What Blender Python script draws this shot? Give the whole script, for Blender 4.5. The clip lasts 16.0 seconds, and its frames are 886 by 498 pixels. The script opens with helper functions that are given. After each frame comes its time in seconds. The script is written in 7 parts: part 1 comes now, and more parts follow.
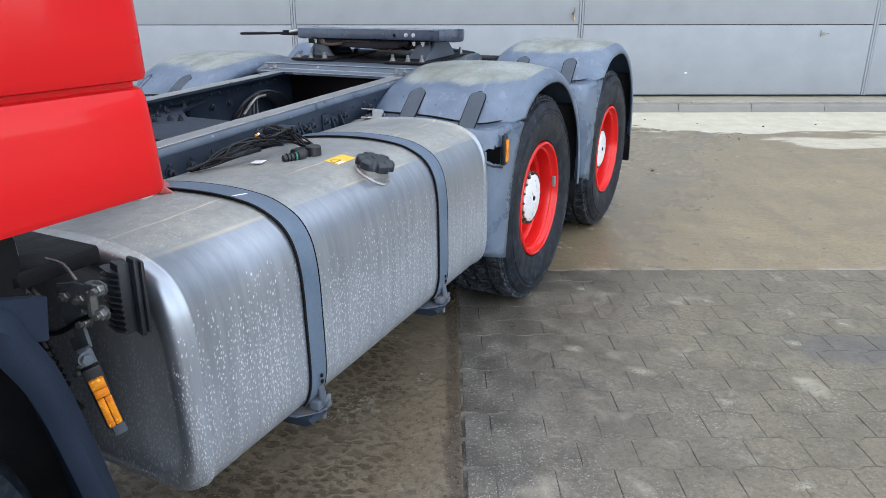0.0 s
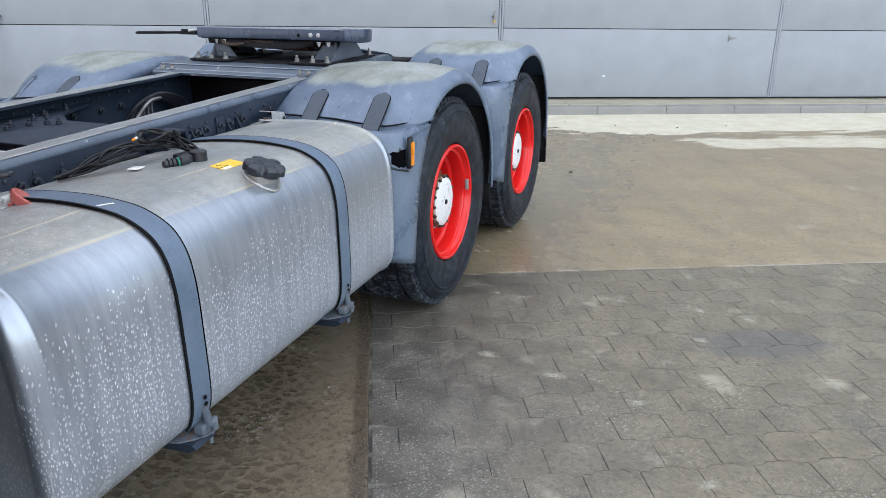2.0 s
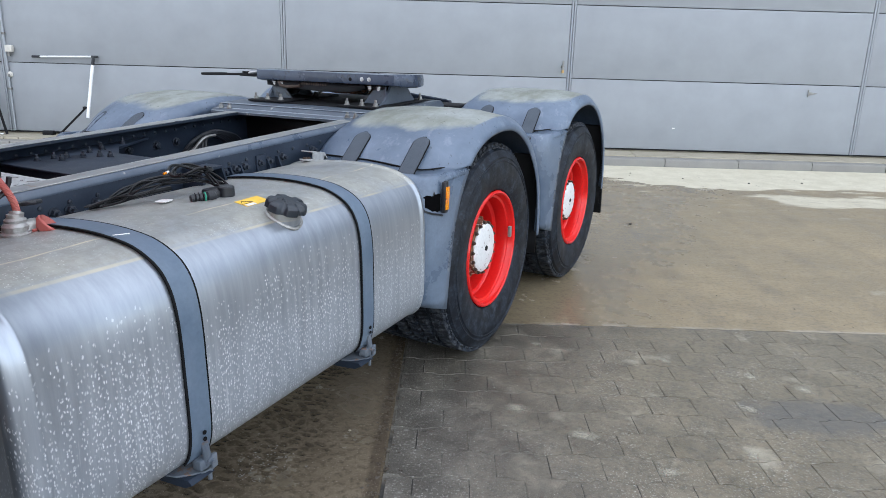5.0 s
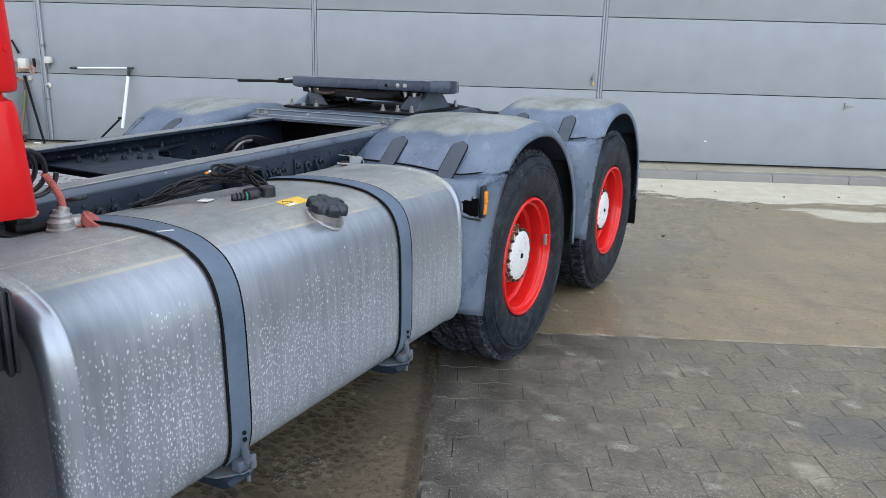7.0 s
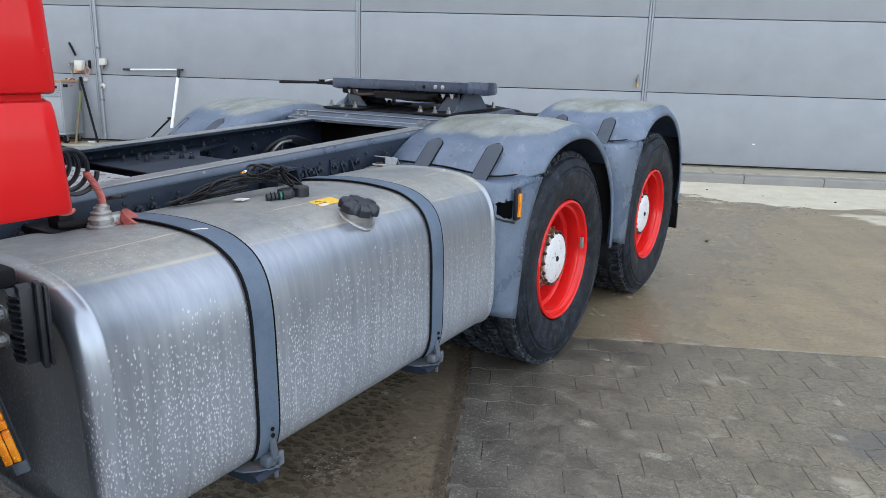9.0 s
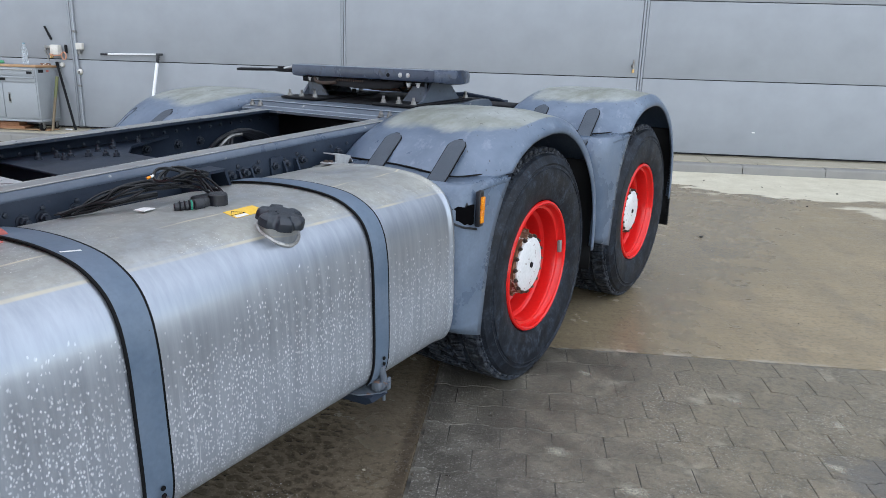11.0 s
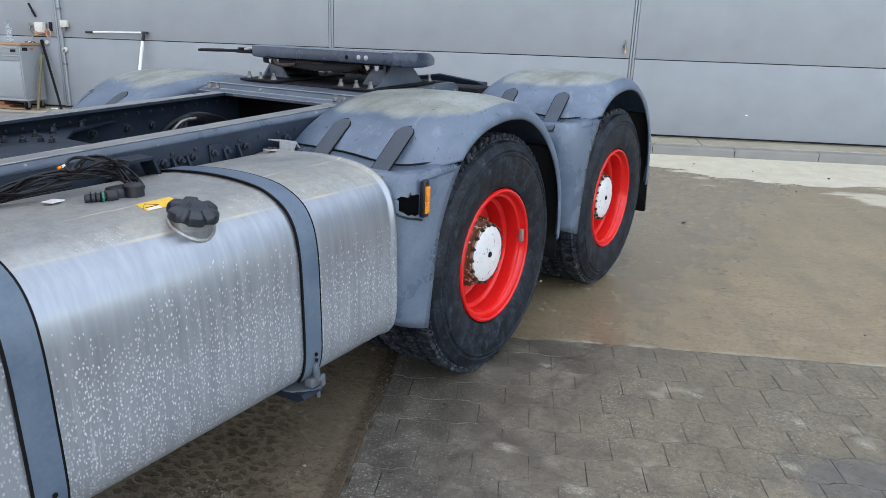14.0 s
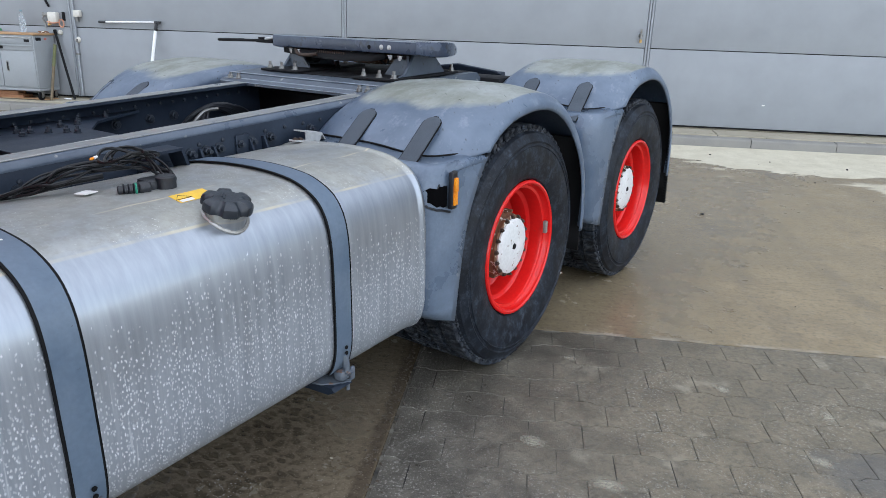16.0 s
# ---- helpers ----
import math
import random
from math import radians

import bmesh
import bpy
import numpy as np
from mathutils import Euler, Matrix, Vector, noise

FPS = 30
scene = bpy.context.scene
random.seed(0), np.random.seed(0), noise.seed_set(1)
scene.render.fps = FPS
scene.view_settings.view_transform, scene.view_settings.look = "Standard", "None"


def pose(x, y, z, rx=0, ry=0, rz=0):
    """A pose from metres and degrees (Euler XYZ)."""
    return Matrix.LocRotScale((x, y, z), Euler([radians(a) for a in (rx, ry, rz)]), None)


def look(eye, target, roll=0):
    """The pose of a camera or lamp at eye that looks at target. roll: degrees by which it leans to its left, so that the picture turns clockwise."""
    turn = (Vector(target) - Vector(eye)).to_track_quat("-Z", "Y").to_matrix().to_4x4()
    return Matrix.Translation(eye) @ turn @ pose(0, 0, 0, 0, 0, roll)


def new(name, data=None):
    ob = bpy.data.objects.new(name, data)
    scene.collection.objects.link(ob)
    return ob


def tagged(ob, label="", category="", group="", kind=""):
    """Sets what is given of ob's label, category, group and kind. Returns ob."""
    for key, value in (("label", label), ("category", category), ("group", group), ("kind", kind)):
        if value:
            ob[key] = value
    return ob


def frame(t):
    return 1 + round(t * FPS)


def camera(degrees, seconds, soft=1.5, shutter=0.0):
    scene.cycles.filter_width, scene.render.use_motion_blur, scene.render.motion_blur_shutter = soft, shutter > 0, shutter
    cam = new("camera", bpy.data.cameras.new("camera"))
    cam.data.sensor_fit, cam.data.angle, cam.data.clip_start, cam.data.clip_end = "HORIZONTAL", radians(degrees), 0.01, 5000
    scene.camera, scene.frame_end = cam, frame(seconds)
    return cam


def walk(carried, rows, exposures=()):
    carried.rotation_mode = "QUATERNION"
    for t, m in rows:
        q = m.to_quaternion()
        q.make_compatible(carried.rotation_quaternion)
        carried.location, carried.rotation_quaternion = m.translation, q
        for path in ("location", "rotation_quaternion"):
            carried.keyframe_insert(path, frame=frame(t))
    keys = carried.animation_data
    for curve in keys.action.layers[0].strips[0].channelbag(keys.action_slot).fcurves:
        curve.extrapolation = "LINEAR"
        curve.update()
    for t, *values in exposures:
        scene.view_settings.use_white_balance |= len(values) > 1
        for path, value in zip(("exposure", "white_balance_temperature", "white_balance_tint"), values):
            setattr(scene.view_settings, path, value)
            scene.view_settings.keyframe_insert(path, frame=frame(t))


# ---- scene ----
cam = camera(65.57, 16.0, soft=0.35)
PATH = [
    (0, (-0.4496, -3.4924, 1.4395), (-0.4563, -1.6009, 0.7899), -0.03),
    (0.5, (-0.4262, -3.4929, 1.4406), (-0.3509, -1.6014, 0.7954), 0.03),
    (1, (-0.3511, -3.4713, 1.4219), (-0.2056, -1.5834, 0.7781), 0.11),
    (1.5, (-0.3410, -3.4364, 1.4258), (-0.1592, -1.5507, 0.7846), 0.30),
    (2, (-0.3358, -3.4083, 1.4215), (-0.1499, -1.5225, 0.7820), 0.51),
    (2.5, (-0.2231, -3.3905, 1.4246), (-0.0621, -1.5005, 0.7907), 0.91),
    (3, (-0.1903, -3.4061, 1.4394), (-0.0833, -1.5035, 0.8322), 1.43),
    (3.5, (-0.1799, -3.3984, 1.4333), (-0.1178, -1.4853, 0.8535), 1.53),
    (4, (-0.1756, -3.3938, 1.4219), (-0.1453, -1.4726, 0.8670), 1.53),
    (6.5, (-0.1880, -3.3344, 1.3926), (-0.2527, -1.3954, 0.9069), 1.78),
    (7, (-0.2317, -3.3447, 1.3668), (-0.3184, -1.4050, 0.8872), 1.75),
    (7.5, (-0.2482, -3.3463, 1.3507), (-0.3891, -1.4094, 0.8726), 1.78),
    (8, (-0.2115, -3.3512, 1.3563), (-0.3983, -1.4181, 0.8784), 1.81),
    (10.5, (-0.1802, -3.1822, 1.3795), (-0.3942, -1.2570, 0.8814), 1.74),
    (11, (-0.0637, -3.0104, 1.3873), (-0.2719, -1.0907, 0.8664), 1.82),
    (11.5, (0.0986, -2.8980, 1.4064), (-0.1086, -0.9828, 0.8686), 1.91),
    (12, (0.1198, -2.9157, 1.3998), (-0.0877, -1.0064, 0.8417), 2.02),
    (12.5, (0.1433, -2.9358, 1.4094), (-0.0649, -1.0294, 0.8414), 2.08),
    (13, (0.1532, -2.9423, 1.4133), (-0.0575, -1.0375, 0.8411), 2.12),
    (13.5, (0.1436, -2.9270, 1.4176), (-0.0683, -1.0233, 0.8423), 2.09),
    (14, (0.1310, -2.8983, 1.4116), (-0.0834, -0.9955, 0.8342), 2.08),
    (14.5, (0.1087, -2.8972, 1.4172), (-0.1088, -0.9951, 0.8386), 2.09),
    (15, (0.0611, -2.8908, 1.3992), (-0.1621, -0.9905, 0.8169), 2.00),
    (15.5, (0.0601, -2.8851, 1.4070), (-0.1703, -0.9889, 0.8144), 2.00),
    (16, (0.0582, -2.8851, 1.4084), (-0.1765, -0.9932, 0.8036), 2.02),
]
EXPOSURES = [(0.0, 1.70, 6100, 9), (3.5, 1.70, 6100, 9), (6.5, 1.48, 6100, 9), (16.0, 1.45, 6100, 9)]
walk(cam, [(t, look(eye, target, roll)) for t, eye, target, roll in PATH], EXPOSURES)

# ---- sky and light: a bright overcast day ----
world = bpy.data.worlds.new("overcast_sky")
scene.world = world
world.use_nodes = True
wn = world.node_tree.nodes
sky = wn.new("ShaderNodeTexSky")
sky.sky_type = "NISHITA"
sky.sun_disc = False
sky.sun_elevation = radians(70)
sky.sun_rotation = radians(160)
sky.air_density, sky.dust_density, sky.ozone_density = 1.0, 0.1, 1.0
wn["Background"].inputs[1].default_value = 0.14
veil = wn.new("ShaderNodeHueSaturation")      # cloud cover takes most of the blue out of the sky
veil.inputs["Saturation"].default_value = 0.3
world.node_tree.links.new(sky.outputs[0], veil.inputs["Color"])
world.node_tree.links.new(veil.outputs[0], wn["Background"].inputs[0])
sun = new("sun", bpy.data.lights.new("sun", "SUN"))
sun.data.energy, sun.data.angle, sun.data.color = 0.5, radians(120), (1.0, 0.97, 0.93)
sun.matrix_world = look((1.17, -3.2, 9.4), (0, 0, 0))

# ---- materials ----
def nodes_of(name):
    m = bpy.data.materials.new(name)
    m.use_nodes = True
    nt = m.node_tree
    return m, nt, nt.nodes, nt.links, nt.nodes["Principled BSDF"]


def noise_tex(nt, scale, detail=5.0, rough=0.55, vec=None):
    n = nt.nodes.new("ShaderNodeTexNoise")
    n.inputs["Scale"].default_value, n.inputs["Detail"].default_value, n.inputs["Roughness"].default_value = scale, detail, rough
    if vec is not None:
        nt.links.new(vec, n.inputs["Vector"])
    return n.outputs["Fac"]


def ramp(nt, fac, lo, hi, a=0.0, b=1.0):
    r = nt.nodes.new("ShaderNodeMapRange")
    r.inputs["From Min"].default_value, r.inputs["From Max"].default_value = lo, hi
    r.inputs["To Min"].default_value, r.inputs["To Max"].default_value = a, b
    nt.links.new(fac, r.inputs["Value"])
    return r.outputs["Result"]


def math_node(nt, op, a, b):
    n = nt.nodes.new("ShaderNodeMath")
    n.operation = op
    for i, v in enumerate((a, b)):
        if isinstance(v, (int, float)):
            n.inputs[i].default_value = v
        else:
            nt.links.new(v, n.inputs[i])
    return n.outputs[0]


def blend(nt, fac, a, b, mode="MIX"):
    n = nt.nodes.new("ShaderNodeMix")
    n.data_type, n.blend_type = "RGBA", mode
    if isinstance(fac, (int, float)):
        n.inputs[0].default_value = fac
    else:
        nt.links.new(fac, n.inputs[0])
    for i, v in ((6, a), (7, b)):
        if isinstance(v, tuple):
            n.inputs[i].default_value = (*v, 1)
        else:
            nt.links.new(v, n.inputs[i])
    return n.outputs[2]


def coords(nt, kind="Object", scale=(1, 1, 1)):
    t = nt.nodes.new("ShaderNodeTexCoord").outputs[kind]
    mp = nt.nodes.new("ShaderNodeMapping")
    mp.inputs["Scale"].default_value = scale
    nt.links.new(t, mp.inputs["Vector"])
    return mp.outputs["Vector"]


def bump(nt, bsdf, height, strength, distance=0.01):
    b = nt.nodes.new("ShaderNodeBump")
    b.inputs["Strength"].default_value, b.inputs["Distance"].default_value = strength, distance
    nt.links.new(height, b.inputs["Height"])
    nt.links.new(b.outputs[0], bsdf.inputs["Normal"])


def surface(name, base, alt, scale=6.0, rough=(0.4, 0.7), metal=0.0, fine=90.0, relief=0.15, spots=None, spot_scale=40.0, spot_lo=0.62, spot_hi=0.7, random_tint=0.0, gloss=0.5):
    """A material with a broad and a fine variation, and optional specks of another colour."""
    m, nt, nd, ln, b = nodes_of(name)
    v = coords(nt)
    broad = noise_tex(nt, scale, 6, 0.6, v)
    fine_n = noise_tex(nt, fine, 3, 0.6, v)
    col = blend(nt, ramp(nt, broad, 0.35, 0.68), base, alt)
    col = blend(nt, ramp(nt, fine_n, 0.3, 0.75, 0.0, 0.22), col, tuple(c * 0.45 for c in base))
    if spots:
        sp = noise_tex(nt, spot_scale, 3, 0.65, v)
        col = blend(nt, ramp(nt, sp, spot_lo, spot_hi), col, spots)
    if random_tint:
        oi = nd.new("ShaderNodeObjectInfo").outputs["Random"]
        col = blend(nt, ramp(nt, oi, 0, 1, 0, random_tint), col, tuple(c * 0.35 for c in base))
    ln.new(col, b.inputs["Base Color"])
    ln.new(ramp(nt, broad, 0.3, 0.7, rough[0], rough[1]), b.inputs["Roughness"])
    b.inputs["Metallic"].default_value = metal
    b.inputs["Specular IOR Level"].default_value = gloss
    if relief:
        bump(nt, b, fine_n, relief, 0.004)
    return m


GUARD = surface("faded_blue_grey_plastic", (0.066, 0.095, 0.143), (0.146, 0.185, 0.245), 4.0, (0.2, 0.38), 0, 90, 0.12, (0.30, 0.33, 0.36), 11.0, 0.64, 0.8)
EDGE = surface("rubbed_highlit_edge", (0.20, 0.24, 0.295), (0.29, 0.325, 0.36), 12, (0.3, 0.5), 0.15, 120, 0.1)
RAILEDGE = surface("rail_edge_highlight", (0.055, 0.076, 0.112), (0.092, 0.117, 0.156), 8, (0.25, 0.4), 0.0, 110, 0.1, (0.3, 0.3, 0.29), 20, 0.68, 0.78)
PAD = surface("anti_slip_strip", (0.050, 0.063, 0.082), (0.074, 0.090, 0.112), 12, (0.7, 0.85), 0, 500, 0.5)
FRAME = surface("dark_blue_grey_chassis_paint", (0.0125, 0.0195, 0.0335), (0.0245, 0.0350, 0.0540), 7, (0.4, 0.62), 0.0, 120, 0.15, (0.09, 0.085, 0.08), 14, 0.68, 0.8, gloss=0.24)
RAILTOP = surface("worn_chassis_paint", (0.175, 0.192, 0.208), (0.275, 0.272, 0.25), 14, (0.26, 0.45), 0.1, 60, 0.2, (0.20, 0.13, 0.08), 26, 0.62, 0.72)
BAREEDGE = surface("rubbed_highlit_flange", (0.16, 0.175, 0.19), (0.50, 0.50, 0.47), 9, (0.3, 0.5), 0.2, 90, 0.1, (0.07, 0.085, 0.11), 16, 0.55, 0.66)
STRAP = surface("blue_grey_strap_paint", (0.080, 0.118, 0.172), (0.118, 0.157, 0.212), 10, (0.34, 0.5), 0.0, 90, 0.06, (0.045, 0.05, 0.058), 46, 0.70, 0.74)
RUBBER = surface("black_rubber", (0.0040, 0.0042, 0.0050), (0.0070, 0.0073, 0.0085), 20, (0.6, 0.8), 0, 200, 0.2, gloss=0.14)
BLACK = surface("black_plastic", (0.007, 0.0085, 0.012), (0.013, 0.0155, 0.021), 14, (0.35, 0.5), 0, 260, 0.2, (0.045, 0.047, 0.05), 30, 0.68, 0.8)
CABLE = surface("black_cable_sheath", (0.0035, 0.004, 0.005), (0.006, 0.0065, 0.008), 30, (0.28, 0.42), 0, 120, 0.05, gloss=0.3)
STEEL = surface("weathered_zinc_steel", (0.28, 0.285, 0.28), (0.16, 0.155, 0.145), 25, (0.35, 0.6), 0.8, 180, 0.2, (0.2, 0.12, 0.07), 30, 0.6, 0.7)
RUST = surface("flaking_rusty_hub", (0.12, 0.055, 0.03), (0.22, 0.11, 0.055), 30, (0.7, 0.9), 0.1, 160, 0.6, (0.6, 0.58, 0.54), 34, 0.58, 0.62)
HUBWHITE = surface("chipped_white_hub_paint", (0.74, 0.75, 0.75), (0.64, 0.65, 0.65), 10, (0.35, 0.5), 0, 80, 0.1, (0.16, 0.09, 0.06), 46, 0.64, 0.68)
RED = surface("glossy_red_wheel_paint", (0.70, 0.014, 0.012), (0.60, 0.010, 0.010), 5, (0.12, 0.24), 0, 60, 0.04, (0.20, 0.05, 0.04), 24, 0.68, 0.8, gloss=0.4)
AMBER = surface("amber_lens", (0.90, 0.33, 0.008), (0.72, 0.17, 0.003), 45, (0.1, 0.2), 0, 260, 0.8, (0.98, 0.55, 0.08), 120, 0.6, 0.68)
PALEPLASTIC = surface("pale_plastic", (0.62, 0.6, 0.55), (0.52, 0.5, 0.45), 14, (0.4, 0.6), 0, 90, 0.1)
YELLOW = surface("yellow_sticker", (0.86, 0.55, 0.03), (0.8, 0.5, 0.05), 30, (0.35, 0.5), 0, 90, 0.0)
WHITE = surface("white_label", (0.78, 0.78, 0.76), (0.7, 0.7, 0.68), 30, (0.4, 0.5), 0, 90, 0.0)
REDRUBBER = surface("faded_red_rubber", (0.42, 0.10, 0.085), (0.5, 0.16, 0.13), 22, (0.55, 0.75), 0, 160, 0.2)
ALLOY = surface("cast_alloy", (0.42, 0.42, 0.41), (0.3, 0.29, 0.27), 30, (0.4, 0.6), 0.7, 200, 0.4)
CHECKER = surface("bare_aluminium_tread_plate", (0.46, 0.47, 0.47), (0.36, 0.36, 0.36), 18, (0.35, 0.5), 0.3, 80, 0.3)
CABINET = surface("grey_cabinet_paint", (0.285, 0.305, 0.32), (0.26, 0.28, 0.295), 3, (0.4, 0.55), 0, 60, 0.05)
WOOD = surface("worktop_wood", (0.34, 0.2, 0.1), (0.44, 0.28, 0.15), 8, (0.55, 0.7), 0, 60, 0.2)
PLANK = surface("reddish_plank", (0.28, 0.12, 0.055), (0.36, 0.18, 0.09), 9, (0.6, 0.8), 0, 60, 0.3)
POLEWHITE = surface("white_enamel_tube", (0.8, 0.81, 0.82), (0.72, 0.73, 0.74), 10, (0.25, 0.4), 0, 60, 0.0)
BRASS = surface("brass_fitting", (0.55, 0.38, 0.16), (0.45, 0.28, 0.12), 40, (0.3, 0.45), 0.9, 200, 0.1)
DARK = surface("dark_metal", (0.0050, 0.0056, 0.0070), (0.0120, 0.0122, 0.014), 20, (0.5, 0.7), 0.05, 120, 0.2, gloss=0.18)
GALV = surface("scratched_galvanised_steel", (0.55, 0.56, 0.56), (0.40, 0.41, 0.41), 30, (0.35, 0.55), 0.4, 140, 0.25, (0.2, 0.15, 0.11), 45, 0.66, 0.74)
NUT = surface("dark_rusted_nut", (0.045, 0.033, 0.026), (0.09, 0.06, 0.045), 60, (0.5, 0.75), 0.3, 200, 0.2, (0.45, 0.44, 0.42), 55, 0.66, 0.7)
WALLPAINT = surface("grey_wall_panel_paint", (0.280, 0.297, 0.317), (0.271, 0.288, 0.308), 0.6, (0.58, 0.66), 0, 2.5, 0.0, None, random_tint=0.02, gloss=0.3)
TRIMPAINT = surface("grey_seam_strip", (0.31, 0.335, 0.365), (0.29, 0.315, 0.345), 2, (0.35, 0.45), 0.1, 40, 0.02)


def tyre_material(name, wear):
    m, nt, nd, ln, b = nodes_of(name)
    v = coords(nt)
    n1, n2 = noise_tex(nt, 7, 6, 0.6, v), noise_tex(nt, 70, 4, 0.6, v)
    col = blend(nt, ramp(nt, n1, 0.35, 0.7), (0.0032, 0.0046, 0.0078), (0.0080, 0.0112, 0.0178))
    scuff = noise_tex(nt, 16, 5, 0.7, v)
    col = blend(nt, math_node(nt, "MULTIPLY", ramp(nt, scuff, 0.44, 0.66), ramp(nt, n2, 0.40, 0.60, 0.15, 0.9)), col, (0.042, 0.055, 0.076))
    rub = noise_tex(nt, 34, 4, 0.7, v)
    col = blend(nt, ramp(nt, rub, 0.60 - 0.12 * wear, 0.74 - 0.1 * wear, 0, 0.4 + 0.35 * wear), col, (0.085, 0.092, 0.104))
    ln.new(col, b.inputs["Base Color"])
    ln.new(ramp(nt, n1, 0.3, 0.7, 0.42, 0.66), b.inputs["Roughness"])
    b.inputs["Specular IOR Level"].default_value = 0.24
    bump(nt, b, n2, 0.25, 0.003)
    return m


def droplets(nt, scale, squeeze, size, share, jitter, upright=True):
    """Dried drop marks: one small speck in some of the cells of a flat cell pattern."""
    vo = nt.nodes.new("ShaderNodeTexVoronoi")
    vo.voronoi_dimensions = "2D"
    vo.inputs["Scale"].default_value = scale
    sep = nt.nodes.new("ShaderNodeSeparateXYZ")
    nt.links.new(coords(nt), sep.inputs[0])
    comb = nt.nodes.new("ShaderNodeCombineXYZ")
    along = math_node(nt, "ADD", sep.outputs["X"], sep.outputs["Y"]) if upright else sep.outputs["X"]
    nt.links.new(math_node(nt, "MULTIPLY", along, squeeze[0]), comb.inputs[0])
    nt.links.new(math_node(nt, "MULTIPLY", sep.outputs["Z" if upright else "Y"], squeeze[1]), comb.inputs[1])
    add = nt.nodes.new("ShaderNodeVectorMath")
    add.operation = "MULTIPLY_ADD"
    nt.links.new(jitter, add.inputs[0])
    add.inputs[1].default_value = (0.009, 0.009, 0.0)
    nt.links.new(comb.outputs[0], add.inputs[2])
    nt.links.new(add.outputs[0], vo.inputs["Vector"])
    sc = nt.nodes.new("ShaderNodeSeparateColor")
    nt.links.new(vo.outputs["Color"], sc.inputs[0])
    dot = ramp(nt, vo.outputs["Distance"], size * 1.2, size * 0.35)
    gate = math_node(nt, "LESS_THAN", sc.outputs[0], share)
    return math_node(nt, "MULTIPLY", math_node(nt, "MULTIPLY", dot, gate), ramp(nt, sc.outputs[1], 0, 1, 0.3, 1.0))


def tank_material():
    """Bare brushed aluminium with run marks and dried water spots on the sides."""
    m, nt, nd, ln, b = nodes_of("brushed_aluminium_with_water_spots")
    v = coords(nt)
    runs = noise_tex(nt, 9, 4, 0.6, coords(nt, "Object", (1.5, 5, 0.3)))
    where = noise_tex(nt, 3.2, 3, 0.5, v)
    wob = nd.new("ShaderNodeTexNoise")
    wob.inputs["Scale"].default_value = 70
    ln.new(v, wob.inputs["Vector"])
    broad = noise_tex(nt, 4, 5, 0.6, v)
    sep = nd.new("ShaderNodeSeparateXYZ")
    ln.new(v, sep.inputs[0])
    low = ramp(nt, math_node(nt, "ADD", sep.outputs["Z"], math_node(nt, "MULTIPLY", where, 0.22)), 0.985, 0.76)
    track = noise_tex(nt, 21, 3, 0.6, coords(nt, "Object", (1, 2.6, 0.07)))
    chance = math_node(nt, "MULTIPLY", low, ramp(nt, track, 0.38, 0.55, 0.12, 1.0))
    sp = math_node(nt, "MAXIMUM", droplets(nt, 62, (1.3, 0.66), 0.18, chance, wob.outputs["Color"]), droplets(nt, 108, (1.15, 0.66), 0.27, chance, wob.outputs["Color"]))
    thread = math_node(nt, "MULTIPLY", ramp(nt, noise_tex(nt, 40, 2, 0.5, coords(nt, "Object", (1, 2.6, 0.12))), 0.67, 0.74, 0, 0.35), low)
    sp = math_node(nt, "MAXIMUM", sp, thread)
    col = blend(nt, ramp(nt, runs, 0.3, 0.7), (0.288, 0.318, 0.362), (0.366, 0.398, 0.446))
    stain = ramp(nt, noise_tex(nt, 11, 3, 0.6, coords(nt, "Object", (1, 1.6, 0.13))), 0.60, 0.75, 0, 0.35)
    col = blend(nt, stain, col, (0.30, 0.316, 0.345))
    top = ramp(nt, math_node(nt, "ADD", sep.outputs["Z"], math_node(nt, "MULTIPLY", broad, 0.012)), 0.972, 0.984)
    grime = math_node(nt, "MULTIPLY", top, ramp(nt, broad, 0.30, 0.7, 0.2, 0.7))
    col = blend(nt, grime, col, (0.405, 0.388, 0.305))
    mott = noise_tex(nt, 26, 5, 0.7, v)
    col = blend(nt, math_node(nt, "MULTIPLY", top, ramp(nt, mott, 0.42, 0.60, 0, 0.55)), col, (0.27, 0.265, 0.235))
    specks = math_node(nt, "MULTIPLY", top, math_node(nt, "MAXIMUM", droplets(nt, 150, (1, 1), 0.26, math_node(nt, "MULTIPLY", ramp(nt, where, 0.46, 0.66), 0.35), wob.outputs["Color"], False), ramp(nt, noise_tex(nt, 48, 4, 0.7, v), 0.58, 0.74, 0, 0.4)))
    col = blend(nt, specks, col, (0.64, 0.64, 0.61))
    # broken yellow streak: stain and highlight along the bend, both as colour
    line = math_node(nt, "MULTIPLY", math_node(nt, "MULTIPLY", ramp(nt, sep.outputs["Z"], 0.966, 0.968), ramp(nt, sep.outputs["Z"], 0.9725, 0.9705)), ramp(nt, broad, 0.40, 0.62, 0.05, 0.6))
    col = blend(nt, line, col, (0.60, 0.53, 0.36))
    # second, wavy glint painted across the top
    wavy = math_node(nt, "ADD", sep.outputs["X"], math_node(nt, "MULTIPLY", noise_tex(nt, 2.5, 2, 0.5, v), 0.10))
    wavy_glint = math_node(nt, "MULTIPLY", math_node(nt, "MULTIPLY", ramp(nt, wavy, -0.150, -0.145), ramp(nt, wavy, -0.137, -0.142)), math_node(nt, "MULTIPLY", top, ramp(nt, broad, 0.44, 0.60, 0.0, 0.6)))
    col = blend(nt, wavy_glint, col, (0.80, 0.71, 0.50))
